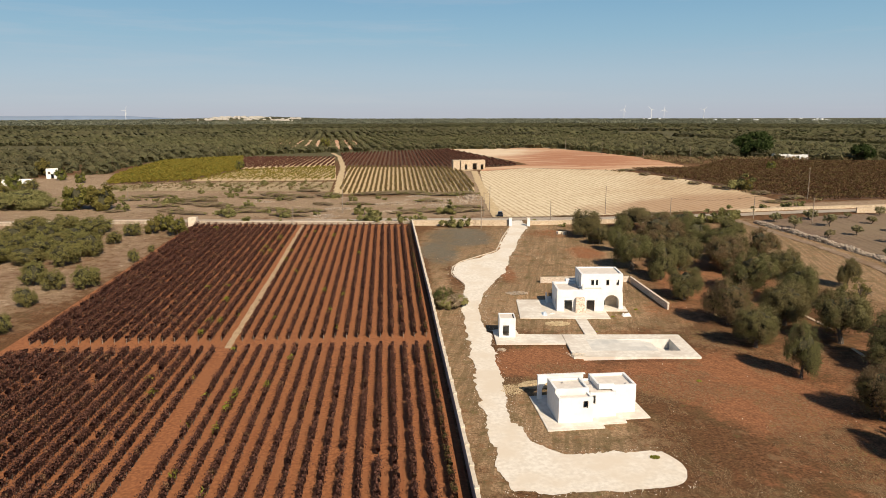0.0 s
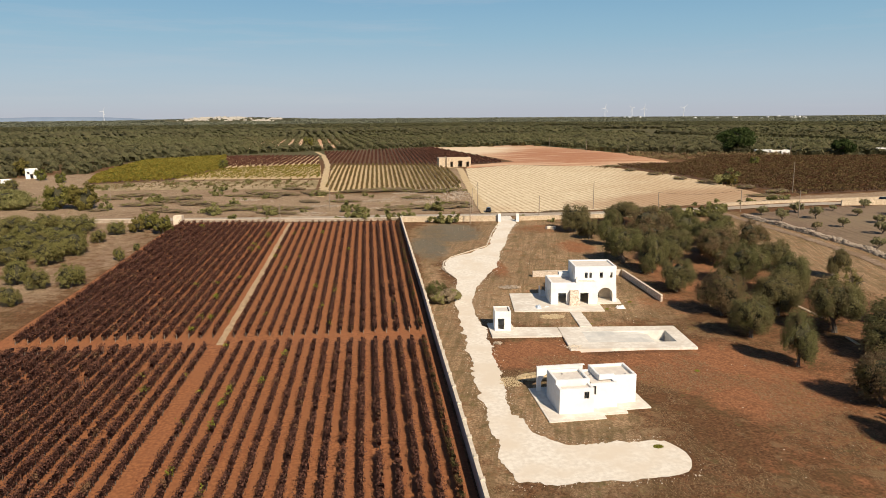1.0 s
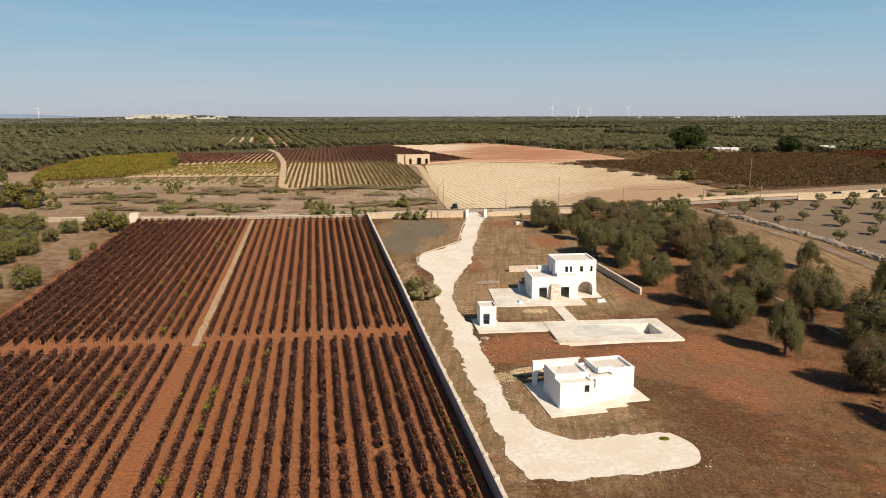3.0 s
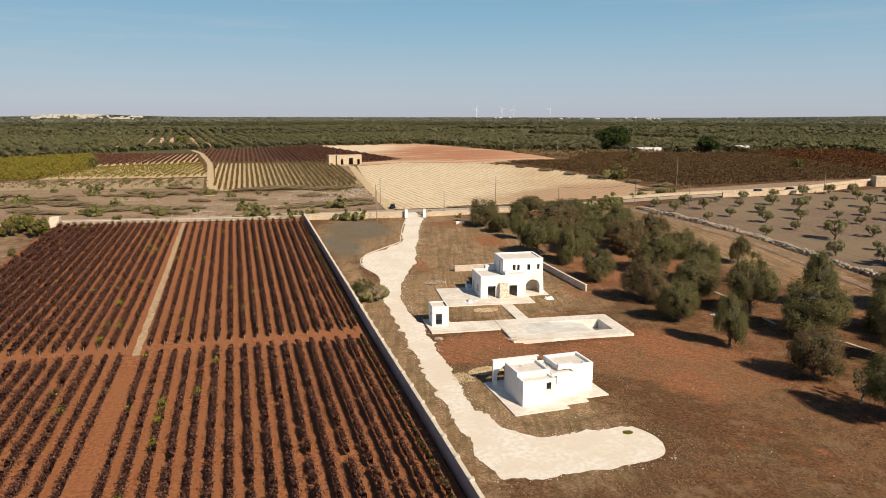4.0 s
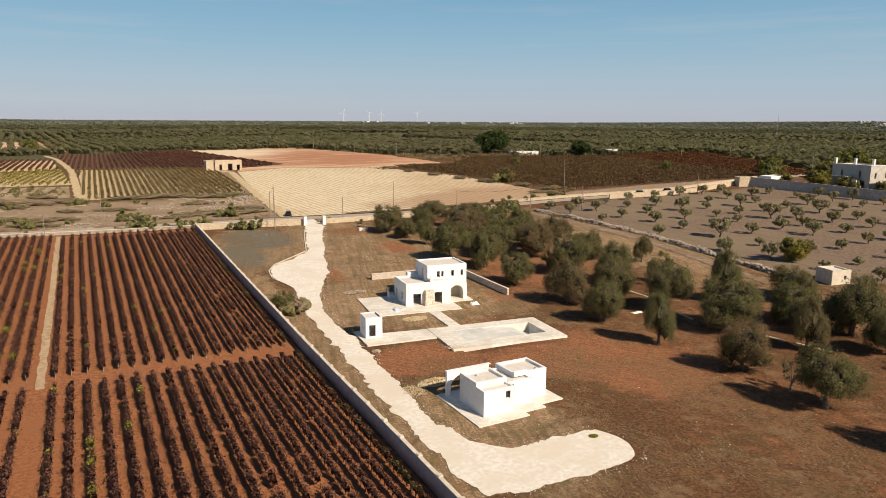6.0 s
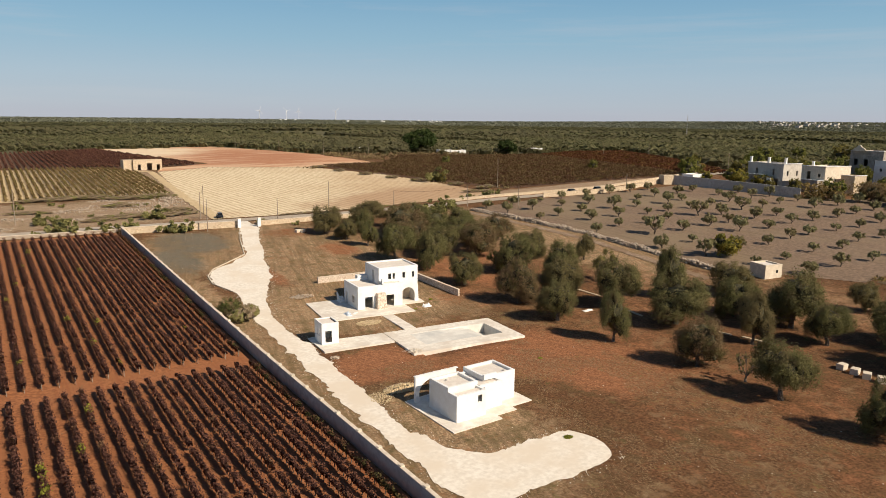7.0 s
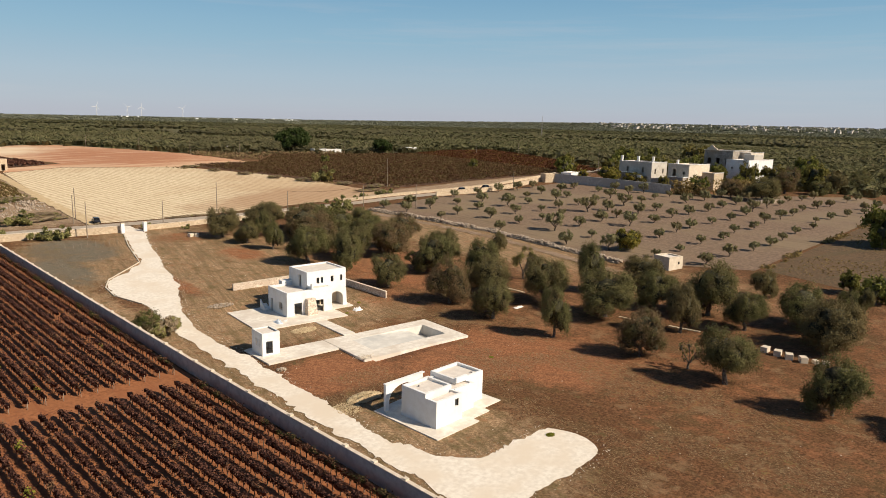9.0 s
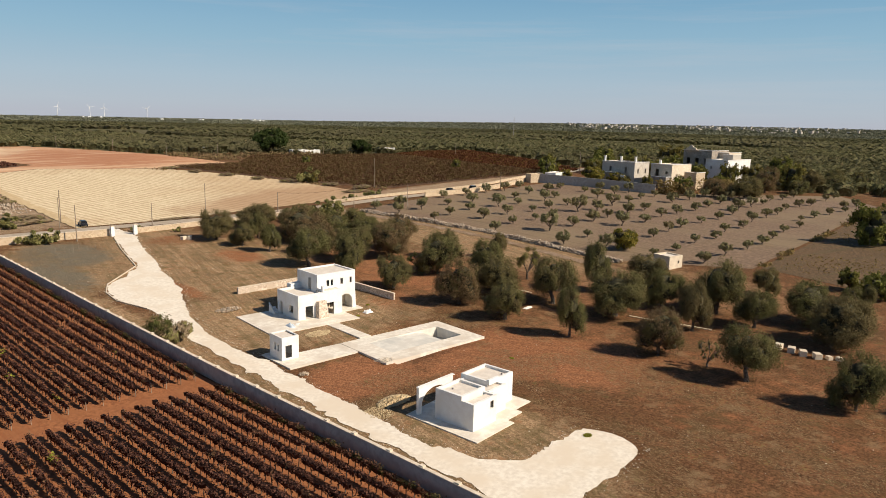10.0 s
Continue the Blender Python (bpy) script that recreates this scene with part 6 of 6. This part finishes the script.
part("side_wall", wall_bm(7, 5.2, 0.6, (), "v", (4, 0.6, 0)), STONE, farm)
part("side_wall", wall_bm(7, 5.0, 0.6, (), "v", (16.4, 0.6, 0)), STONE, farm)
part("back_wall", wall_bm(13, 4.8, 0.6, (), "u", (4, 7.6, 0)), STONE, farm)
part("annex", boxed((0, 3.996, 1.5, 8.0, 0, 4.9)), STONE, farm)
part("roof", boxed((4.62, 16.38, 0.62, 7.58, 4.3, 4.6)), SCREED, farm)

# the shed in the olive field
shed = plain_house("field_shed", 109.4, 97.2, -14, 4.2, 4.4, 3.0, COPING, "small cream rendered field shed", 0, "shed", door=False)
# dark plate on the wall stands for the unlit hole of a small window
part("hatch", boxed((2.7, 3.2, -0.03, -0.002, 1.3, 1.9)), DARKWOOD, shed, "flat dark panel in place of a small window opening")

# the manor
def manor_block(x, y, w, d, h, mat, label, west=(), south=()):
    """A flat-roofed wing; its west and south faces have windows."""
    t = thing("manor_wing", x, y, float(land(x, y)) - 0.2, -6, label, "house", "manor")
    part("south_wall", wall_bm(w, h, 0.5, south, "u", (0, 0, 0)), mat, t)
    part("north_wall", wall_bm(w, h, 0.5, (), "u", (0, d - 0.5, 0)), mat, t)
    part("west_wall", wall_bm(d - 1.0, h, 0.5, west, "v", (0, 0.5, 0)), mat, t)
    part("east_wall", wall_bm(d - 1.0, h, 0.5, (), "v", (w - 0.5, 0.5, 0)), mat, t)
    part("roof", boxed((0.504, w - 0.504, 0.504, d - 0.504, h - 0.8, h - 0.4)), SCREED, t)
    part("cornice", boxed((-0.15, w + 0.15, -0.15, 0.3, h + 0.003, h + 0.2), (-0.15, 0.3, 0.304, d + 0.15, h + 0.003, h + 0.2)), PLASTER, t, "white cornice")
    return t


def openings(n, length, z0, z1, width=1.0):
    return [(length * (k + 0.5) / n - width / 2, length * (k + 0.5) / n + width / 2, z0, z1) for k in range(n)]


manor_block(246.6, 180.5, 11, 17, 9.4, OLDWALL, "weathered grey-white manor wing with tall windows", openings(2, 16, 4.8, 7.2) + [(1.6, 3.8, 0.3, 3.4), (6.6, 7.4, 1.0, 2.4)], openings(2, 11, 4.6, 6.6))
manor_block(244.0, 188.0, 2.5, 10, 4.6, MANORSTONE, "low grey annex in front of a manor wing", [(2.0, 2.9, 1.8, 3.0), (6.2, 7.1, 1.8, 3.0)])
manor_block(245.6, 163, 15, 10, 10.0, COPING, "cream stone manor wing with a shuttered door", [(1.4, 2.4, 6.0, 7.2), (5.6, 7.2, 4.6, 8.0)], openings(2, 15, 4.6, 6.0))
manor_block(242.0, 163.6, 3.5, 7.0, 5.0, MANORSTONE, "low grey terrace block before the cream wing")
manor_block(251.6, 155, 7, 5.5, 7.2, STONE, "tan stone manor outbuilding", (), ())
manor_block(306, 172, 16, 15, 14.0, MANORSTONE, "tall grey-brown manor hall with a curved gable", openings(3, 14, 7.5, 10.4, 1.8))
manor_block(312, 166, 12, 5.9, 13.4, COPING, "cream upper wing of the manor")
manor_block(304, 161, 8, 4.8, 13.0, OLDWALL, "grey-white roof room on the white wing")
manor_block(296, 160, 22, 11, 10.8, PLASTER, "bright white manor wing with small windows", openings(2, 10, 6.5, 7.6), openings(4, 22, 6.4, 7.6))
steps = thing("outside_stair", 242.6, 181.0, float(land(242.6, 181)), -6, "white outside stair with a stepped parapet", "stair")
for k in range(8):
    part("step", boxed((0, 1.2, 0.5 * k, 0.5 * k + 0.5, -0.2, 0.4 * (k + 1))), PLASTER, steps)
part("parapet", boxed((-0.3, -0.004, 0, 2.0, -0.2, 2.0), (-0.3, -0.004, 2.004, 4.0, -0.2, 3.8)), PLASTER, steps)
plain_house("gate_shelter", 208.5, 207.5, -20, 6.4, 4.0, 3.8, STONE, "flat-roofed tan stone shelter at the road", 0, "shelter", door=False)
for x, y, z in ((248, 196, 17.6), (249, 188.5, 17.6), (251, 182.5, 17.6), (250, 170.5, 17.0)):
    c = thing("chimney", x, y, z - 0.4, 0, "small white chimney on a manor roof", "chimney", "chimneys")
    part("stack", boxed((-0.4, 0.4, -0.4, 0.4, -0.2, 2.0)), PLASTER, c)
    part("cap", boxed((-0.5, 0.5, -0.5, 0.5, 2.003, 2.2)), PLASTER, c)
bm = bmesh.new()
prof = [(0, 0), (1.0, 0.2), (1.6, 1.0), (2.6, 1.3), (3.4, 2.2), (4.0, 2.4), (4.6, 2.2), (5.4, 1.3), (6.4, 1.0), (7.0, 0.2), (8, 0)]
f = bm.faces.new([bm.verts.new((a, 0, z)) for a, z in prof])
out = bmesh.ops.extrude_face_region(bm, geom=[f])
bmesh.ops.translate(bm, verts=[v for v in out["geom"] if isinstance(v, bmesh.types.BMVert)], vec=(0, 0.6, 0))
bmesh.ops.recalc_face_normals(bm, faces=bm.faces)
gable = tagged(link("gable", bm, COPING), "curved cream baroque gable on the manor roof", "gable")
gable.matrix_basis = pose(306.2, 186.5, float(land(306, 172)) + 13.95, 0, 0, -96)

for x, y, w, d, h, tn in [(219, 394, 7, 6, 3.0, -15), (227.5, 393, 10, 7, 2.9, -15), (292, 393, 9, 7, 3.6, -15), (188, 444, 5, 5, 3.0, -20), (-158, 336, 5, 7, 4.4, 25), (-166, 312, 12, 4, 2.4, 20), (223, 205, 11, 5, 3.6, 10)]:
    plain_house("cottage", x, y, tn, w, d, h, PLASTER, "small flat-roofed white cottage among trees", 2)
plain_house("wall_shelter", -59, 209.5, 0, 2.4, 2.4, 2.8, COPING, "small cream stone shelter at the field corner", 0, "shelter", door=False)


def town(name, az0, az1, r0, r1, n, seed, label, mat=PLASTER):
    rng = np.random.default_rng(seed)
    bm = bmesh.new()
    knots = rng.uniform(size=(max(9, n // 28), 2))
    for _ in range(n):
        q = np.clip(knots[int(rng.integers(len(knots)))] + rng.normal(0, (0.05, 0.12)), 0, 1)
        a, r = radians(az0 + (az1 - az0) * q[0]), r0 + (r1 - r0) * q[1]
        x, y = r * math.sin(a), r * math.cos(a)
        z, w, d, h = float(land(x, y)), rng.uniform(5, 15), rng.uniform(8, 16), rng.uniform(3.5, 10.5)
        box(bm, x, x + w, y, y + d, z, z + h)
    return tagged(link(name, bm, mat), label, "town", kind="stuff")


town("far_town", -15.6, -7.5, 3500, 4100, 170, 2, "pale houses of a town on the horizon", OLDWALL)
town("far_town", 56, 92, 2900, 4250, 430, 3, "pale houses of a hill town on the horizon", OLDWALL)
town("far_sheds", 12, 32, 3400, 4200, 26, 4, "low white sheds on the horizon")


# the blue is haze of distance, painted as the hills' base colour
HILLS = rough_surface("hazed_far_hills", (0.17, 0.22, 0.3), (0.2, 0.255, 0.34), 0.01, 0.002, (0.19, 0.24, 0.31))


def far_hills():
    """A low ridge behind the plain."""
    pts, faces = [], []
    for k in range(70):
        a, r = radians(-46 + 32 * k / 69), 4640
        h = (26 + 5 * noise.noise((k * 0.13, 2.0, 0)) + 1.5 * noise.noise((k * 0.6, 5.0, 0))) * (1 - ramp(k, 52, 69) * 0.9)
        for q, z in ((r - 60, -2), (r, h), (r + 60, h - 3), (r + 120, -2)):
            pts.append((q * math.sin(a), q * math.cos(a), z))
    for k in range(69):
        for j in range(3):
            faces.append((4 * k + j, 4 * k + 4 + j, 4 * k + 5 + j, 4 * k + 1 + j))
    tagged(link_np("backdrop_hills", pts, faces, HILLS), "low hills on the horizon, coloured blue for distance haze", "hills", kind="structure")


far_hills()
scrub("field_boundary", [(118, 78), (122, 84.5), (170, 86.2), (258, 90), (259, 88), (170, 84.6), (124, 82.6), (119.5, 77)], 1500, 0.5, RUSTY, "low rusty brambles along the field edge", 0.9)


# ---- loose things about the estate ----
rng = np.random.default_rng(91)


def heap(name, cx, cy, rx, ry, h, n, size, mat, label, category="rubble heap"):
    a, q = rng.uniform(0, 2 * math.pi, n), np.sqrt(rng.uniform(0, 1, n))
    x, y = cx + rx * q * np.cos(a), cy + ry * q * np.sin(a)
    z = land(x, y) + h * (1 - q) ** 0.8 * rng.uniform(0.3, 1, n) + 0.03
    v, f = rubble(rng, np.stack([x, y, z], 1), size)
    return tagged(link_np(name, v, f, mat), label, category, kind="stuff")


RUBBLE = rough_surface("broken_tufa", (0.4, 0.3, 0.17), (0.6, 0.47, 0.29), 2.0, 0.6, (0.5, 0.37, 0.22), strength=0.4)
heap("rubble_heap", 20.9, 89.0, 2.4, 1.3, 0.6, 800, 0.18, RUBBLE, "heap of broken yellowish stone beside the lodge")
heap("rubble_scatter", 17.4, 87.6, 1.6, 1.8, 0.1, 320, 0.11, RUBBLE, "scattered pale rubble beside the driveway", "rubble")
heap("stone_scatter", 30.0, 116.0, 2.2, 1.2, 0.1, 320, 0.16, RUBBLE, "flat heap of pale stones on the grass", "rubble")
heap("rubble_scatter", 26.3, 136.0, 2.2, 1.3, 0.08, 140, 0.2, GREYSTONE, "scattered grey building rubble", "rubble")
heap("rubbish_heap", 18.3, 103.4, 0.7, 0.5, 0.3, 50, 0.2, GREYSTONE, "small heap of rubbish beside the driveway", "rubbish")
heap("bank_stones", 16, 262, 14, 10, 0.5, 300, 0.37, GREYSTONE, "pale boulders on scrubland", "boulders")
for px, py, ax, ay in ((-17.7, 246, 6, 3), (-21, 230, 5, 3), (0, 257, 6, 4), (11, 277, 5, 2), (-23, 223, 6, 2), (-48, 262, 6, 3), (18, 251, 5, 4), (2, 239, 5, 3)):
    heap("bank_stones", px, py, ax, ay, 0.5, 120, 0.31, GREYSTONE, "pale boulders on scrubland", "boulders")
heap("bank_stones", 31, 275, 5, 18, 0.6, 260, 0.43, GREYSTONE, "pale boulders beside the farm track", "boulders")
heap("boundary_rubble", 236, 128, 9, 5, 1.0, 300, 0.7, GREYSTONE, "collapsed dry stone wall at the field edge", "rubble")

DRIVE_EDGE = [(41.9, 208), (30.6, 169.5), (26.6, 152), (20.8, 139), (17.9, 125), (18, 111), (16.7, 93), (16.4, 85), (16.1, 79), (18.2, 70.8), (20.5, 69), (31, 69.5), (32.6, 66), (31, 61), (13, 61), (12.6, 76),
              (12.7, 94), (13.9, 110), (14.1, 122), (14.6, 132), (16.5, 144), (14, 152), (15, 159), (17.4, 163.6), (24, 171), (27.5, 175), (36.5, 208)]
# crumbs of gravel along the edges of the driveway
spots = []
for (ax, ay), (bx, by) in zip(DRIVE_EDGE, DRIVE_EDGE[1:] + DRIVE_EDGE[:1]):
    q = rng.uniform(0, 1, int(4 * math.hypot(bx - ax, by - ay)))
    spots.append(np.stack([ax + (bx - ax) * q, ay + (by - ay) * q], 1) + rng.normal(0, 0.45, (len(q), 2)))
spots = np.concatenate(spots)
v, f = rubble(rng, np.column_stack([spots, land(spots[:, 0], spots[:, 1]) + 0.04]), 0.065)
tagged(link_np("edge_stones", v, f, GRAVEL), "pale stones scattered along the driveway edge", "stones", kind="stuff")

n = 500
x, y = rng.uniform(10, 58, n), rng.uniform(42, 207, n)
v, f = rubble(rng, np.stack([x, y, land(x, y) + 0.02], 1), 0.08)
tagged(link_np("loose_stones", v, f, COPING), "small pale stones lying on the ground", "stones", kind="stuff")

STRAWGRASS = foliage("dry_grass_blades", (0.18, 0.115, 0.06), (0.38, 0.265, 0.15), (0.22, 0.18, 0.075), 0.14, through_light=0.1)


def grass(name, x0, x1, y0, y1, n, size, label, bare):
    x, y = rng.uniform(x0, x1, n), rng.uniform(y0, y1, n)
    dens = np.array([noise.noise((a * 0.11, b * 0.11, 1.0)) + 0.6 * noise.noise((a * 0.4, b * 0.4, 7.0)) for a, b in zip(x, y)])
    keep = (dens > bare) & ~inside(x, y, DRIVE_EDGE) & ~((x > 17) & (x < 33) & (y > 74) & (y < 86.5)) & ~((x > 17.5) & (x < 49) & (y > 97) & (y < 113.5)) & ~((x > 24) & (x < 46) & (y > 117.5) & (y < 133))
    x, y = x[keep], y[keep]
    # blades lie mostly flat, roughly along the mowing
    a, n = radians(104) + rng.normal(0, 0.55, len(x)), len(x)
    half = (size * rng.uniform(0.6, 1.6, n))[:, None]
    d = np.stack([np.cos(a), np.sin(a), rng.uniform(0.0, 0.35, n)], 1) * half
    side = np.stack([-np.sin(a), np.cos(a), rng.uniform(-0.3, 0.3, n)], 1) * half * 0.13
    c = np.stack([x, y, land(x, y) + 0.035], 1)
    v = np.stack([c - d * (1, 1, 0) - side, c - d * (1, 1, 0) + side, c + d], 1).reshape(-1, 3)
    f = np.arange(3 * n).reshape(n, 3)
    return tagged(link_np(name, v, f, STRAWGRASS), label, "grass", kind="stuff")


grass("dry_grass", 9.8, 56, 42, 208, 230000, 0.13, "patchy dry grass on the estate", -0.05)
grass("dry_grass", 34, 110, 30, 200, 120000, 0.13, "sparse dry grass under the olive trees", 0.1)


def blocks():
    for k, (x, y) in enumerate([(75.4, 63.1), (75.1, 61.2), (74.8, 59.5), (74.9, 57.6), (75.6, 56.2), (76.1, 55.0)]):
        s = (0.62, 0.5, 0.8) if k < 4 else (0.4, 0.35, 0.5)
        b = link("stone_block", bevelled(boxed((-s[0], s[0], -s[1], s[1], -0.05, s[2])), 0.03), COPING)
        b.matrix_basis = pose(x, y, float(land(x, y)), 0, 0, 12 * k)
        tagged(b, "cut pale stone block in a row under olive trees", "stone block", "stone blocks")
    for x, y, t in [(48.6, 195.6, 20), (50.0, 195.2, 60)]:
        b = link("stone_block", bevelled(boxed((-0.7, 0.7, -0.5, 0.5, -0.05, 0.8)), 0.05), COPING)
        b.matrix_basis = pose(x, y, float(land(x, y)), 0, 0, t)
        tagged(b, "rough pale stone block lying on bare soil", "stone block", "loose blocks")


blocks()
for k in range(9):
    x, y = 19.5 + 1.6 * k, 196.5 - 0.5 * (k % 3)
    p = link("garden_stake", boxed((-0.03, 0.03, -0.03, 0.03, -0.1, 1.1)), POLEWOOD)
    p.matrix_basis = pose(x, y, float(land(x, y)), 3 * (k % 3), 0, 0)
    tagged(p, "thin wooden stake in the bare front garden", "stake", "garden stakes")


def sheeting(name, x, y, z, w, d, h, mat, label):
    """A crumpled heap of plastic sheet."""
    bm = bmesh.new()
    bmesh.ops.create_grid(bm, x_segments=14, y_segments=10, size=0.5)
    for v in bm.verts:
        e = max(0.0, 1 - (2 * abs(v.co.x)) ** 4) * max(0.0, 1 - (2 * abs(v.co.y)) ** 4)
        v.co.z = e * (h * 0.6 + h * 0.8 * noise.noise(v.co * 5 + Vector((x, y, 0)))) - 0.02
        v.co.x, v.co.y = v.co.x * w, v.co.y * d
    ob = link(name, bm, mat, smooth=True)
    ob.matrix_basis = pose(x, y, z, 0, 0, x * 31 % 90)
    return tagged(ob, label, "plastic sheet")


PLASTIC = rough_surface("pale_blue_plastic", (0.5, 0.56, 0.62), (0.62, 0.68, 0.74), 2.0, 0.5, rough=0.4, strength=0.1)
WHITEPLASTIC = rough_surface("white_plastic", (0.7, 0.69, 0.66), (0.78, 0.77, 0.75), 2.0, 0.5, rough=0.5, strength=0.1)
sheeting("plastic_sheet", 28.9, 121.6, 0.9, 2.0, 1.0, 0.5, PLASTIC, "crumpled pale blue plastic sheet on the terrace")
sheeting("plastic_sheet", 30.4, 121.9, 0.9, 1.2, 0.6, 0.12, WHITEPLASTIC, "flat white plastic sheet on the terrace")
sheeting("plastic_sheet", 43.6, 120.0, float(land(43.6, 120)), 1.6, 1.2, 0.6, WHITEPLASTIC, "crumpled white sheet on the grass")
sheeting("plastic_sheet", 66.8, 103.2, float(land(66.8, 103.2)), 2.2, 1.0, 0.25, WHITEPLASTIC, "flattened white sheet under the olive trees")


def cuttings():
    bm = bmesh.new()
    for _ in range(34):
        a, l = rng.uniform(0, 2 * math.pi), rng.uniform(0.6, 1.5)
        c = Vector((29.2 + rng.normal(0, 0.7), 99.4 + rng.normal(0, 0.5), 0.86 + rng.uniform(0, 0.15)))
        d = Vector((math.cos(a), math.sin(a), 0)) * l / 2
        tube(bm, [c - d, c + Vector(rng.normal(0, 0.12, 3)), c + d], (0.025, 0.025, 0.015), 4)
    tagged(link("branch_heap", bm, COPING), "heap of pale cut branches at the pool corner", "branches", kind="stuff")


cuttings()
def weed():
    a, q = rng.uniform(0, 2 * math.pi, 220), np.sqrt(rng.uniform(0, 1, 220))
    v, f = leaves(rng, np.stack([0.55 * q * np.cos(a), 0.4 * q * np.sin(a), 0.03 + rng.uniform(0, 0.1, 220) * (1 - q)], 1) , 0.12, 1.6)
    return tagged(link_np("grass_tuft", v, f, VINE_SHOOTS), "bright green weed tuft on bare ground", "weed", "weed tufts")


tuft = weed()
tuft.matrix_basis = pose(29.6, 67.6, float(land(29.6, 67.6)) + 0.06)
for x, y, s in [(43.7, 88.9, 0.8), (41, 119.6, 0.7), (46.6, 123.6, 0.8), (35.6, 111.4, 0.5)]:
    place(tuft, x, y, s, 77 * s)

CARPAINT = rough_surface("dark_blue_car_paint", (0.015, 0.017, 0.025), (0.02, 0.022, 0.032), 2.0, 0.5, rough=0.3, strength=0.0)
GLASS = rough_surface("dark_car_glass", (0.01, 0.011, 0.012), (0.014, 0.015, 0.016), 2.0, 0.5, rough=0.1, strength=0.0)
RUBBER = rough_surface("tyre_rubber", (0.015, 0.015, 0.015), (0.025, 0.025, 0.025), 8.0, 1.0)


def car(x, y, turn, label):
    c = thing("car", x, y, float(land(x, y)) + 0.12, turn, label, "car", "cars")
    bm = boxed((-2.1, 2.1, -0.86, 0.86, 0.3, 0.95))
    bmesh.ops.bevel(bm, geom=bm.edges[:], offset=0.16, segments=2, affect="EDGES")
    part("body", bm, CARPAINT, c)
    bm = boxed((-1.7, 0.9, -0.78, 0.78, 0.9, 1.5))
    for v in bm.verts:
        if v.co.z > 1.2:
            v.co.x = v.co.x * 0.78 - 0.1
            v.co.y *= 0.84
    bmesh.ops.bevel(bm, geom=bm.edges[:], offset=0.08, segments=2, affect="EDGES")
    part("cabin", bm, GLASS, c, "dark glass cabin")
    part("roof", bevelled(boxed((-1.35, 0.5, -0.6, 0.6, 1.47, 1.54)), 0.02), CARPAINT, c)
    for u in (-1.3, 1.3):
        for w in (-0.8, 0.8):
            bm = bmesh.new()
            tube(bm, [(u, w - 0.1, 0.32), (u, w + 0.1, 0.32)], (0.32, 0.32), 14)
            part("wheel", bm, RUBBER, c)


car(36.2, 226.5, 80, "dark blue parked car at the farm track")
car(160, 208.6, 2, "dark car on the country road")
car(173, 208.5, 2, "dark car on the country road")
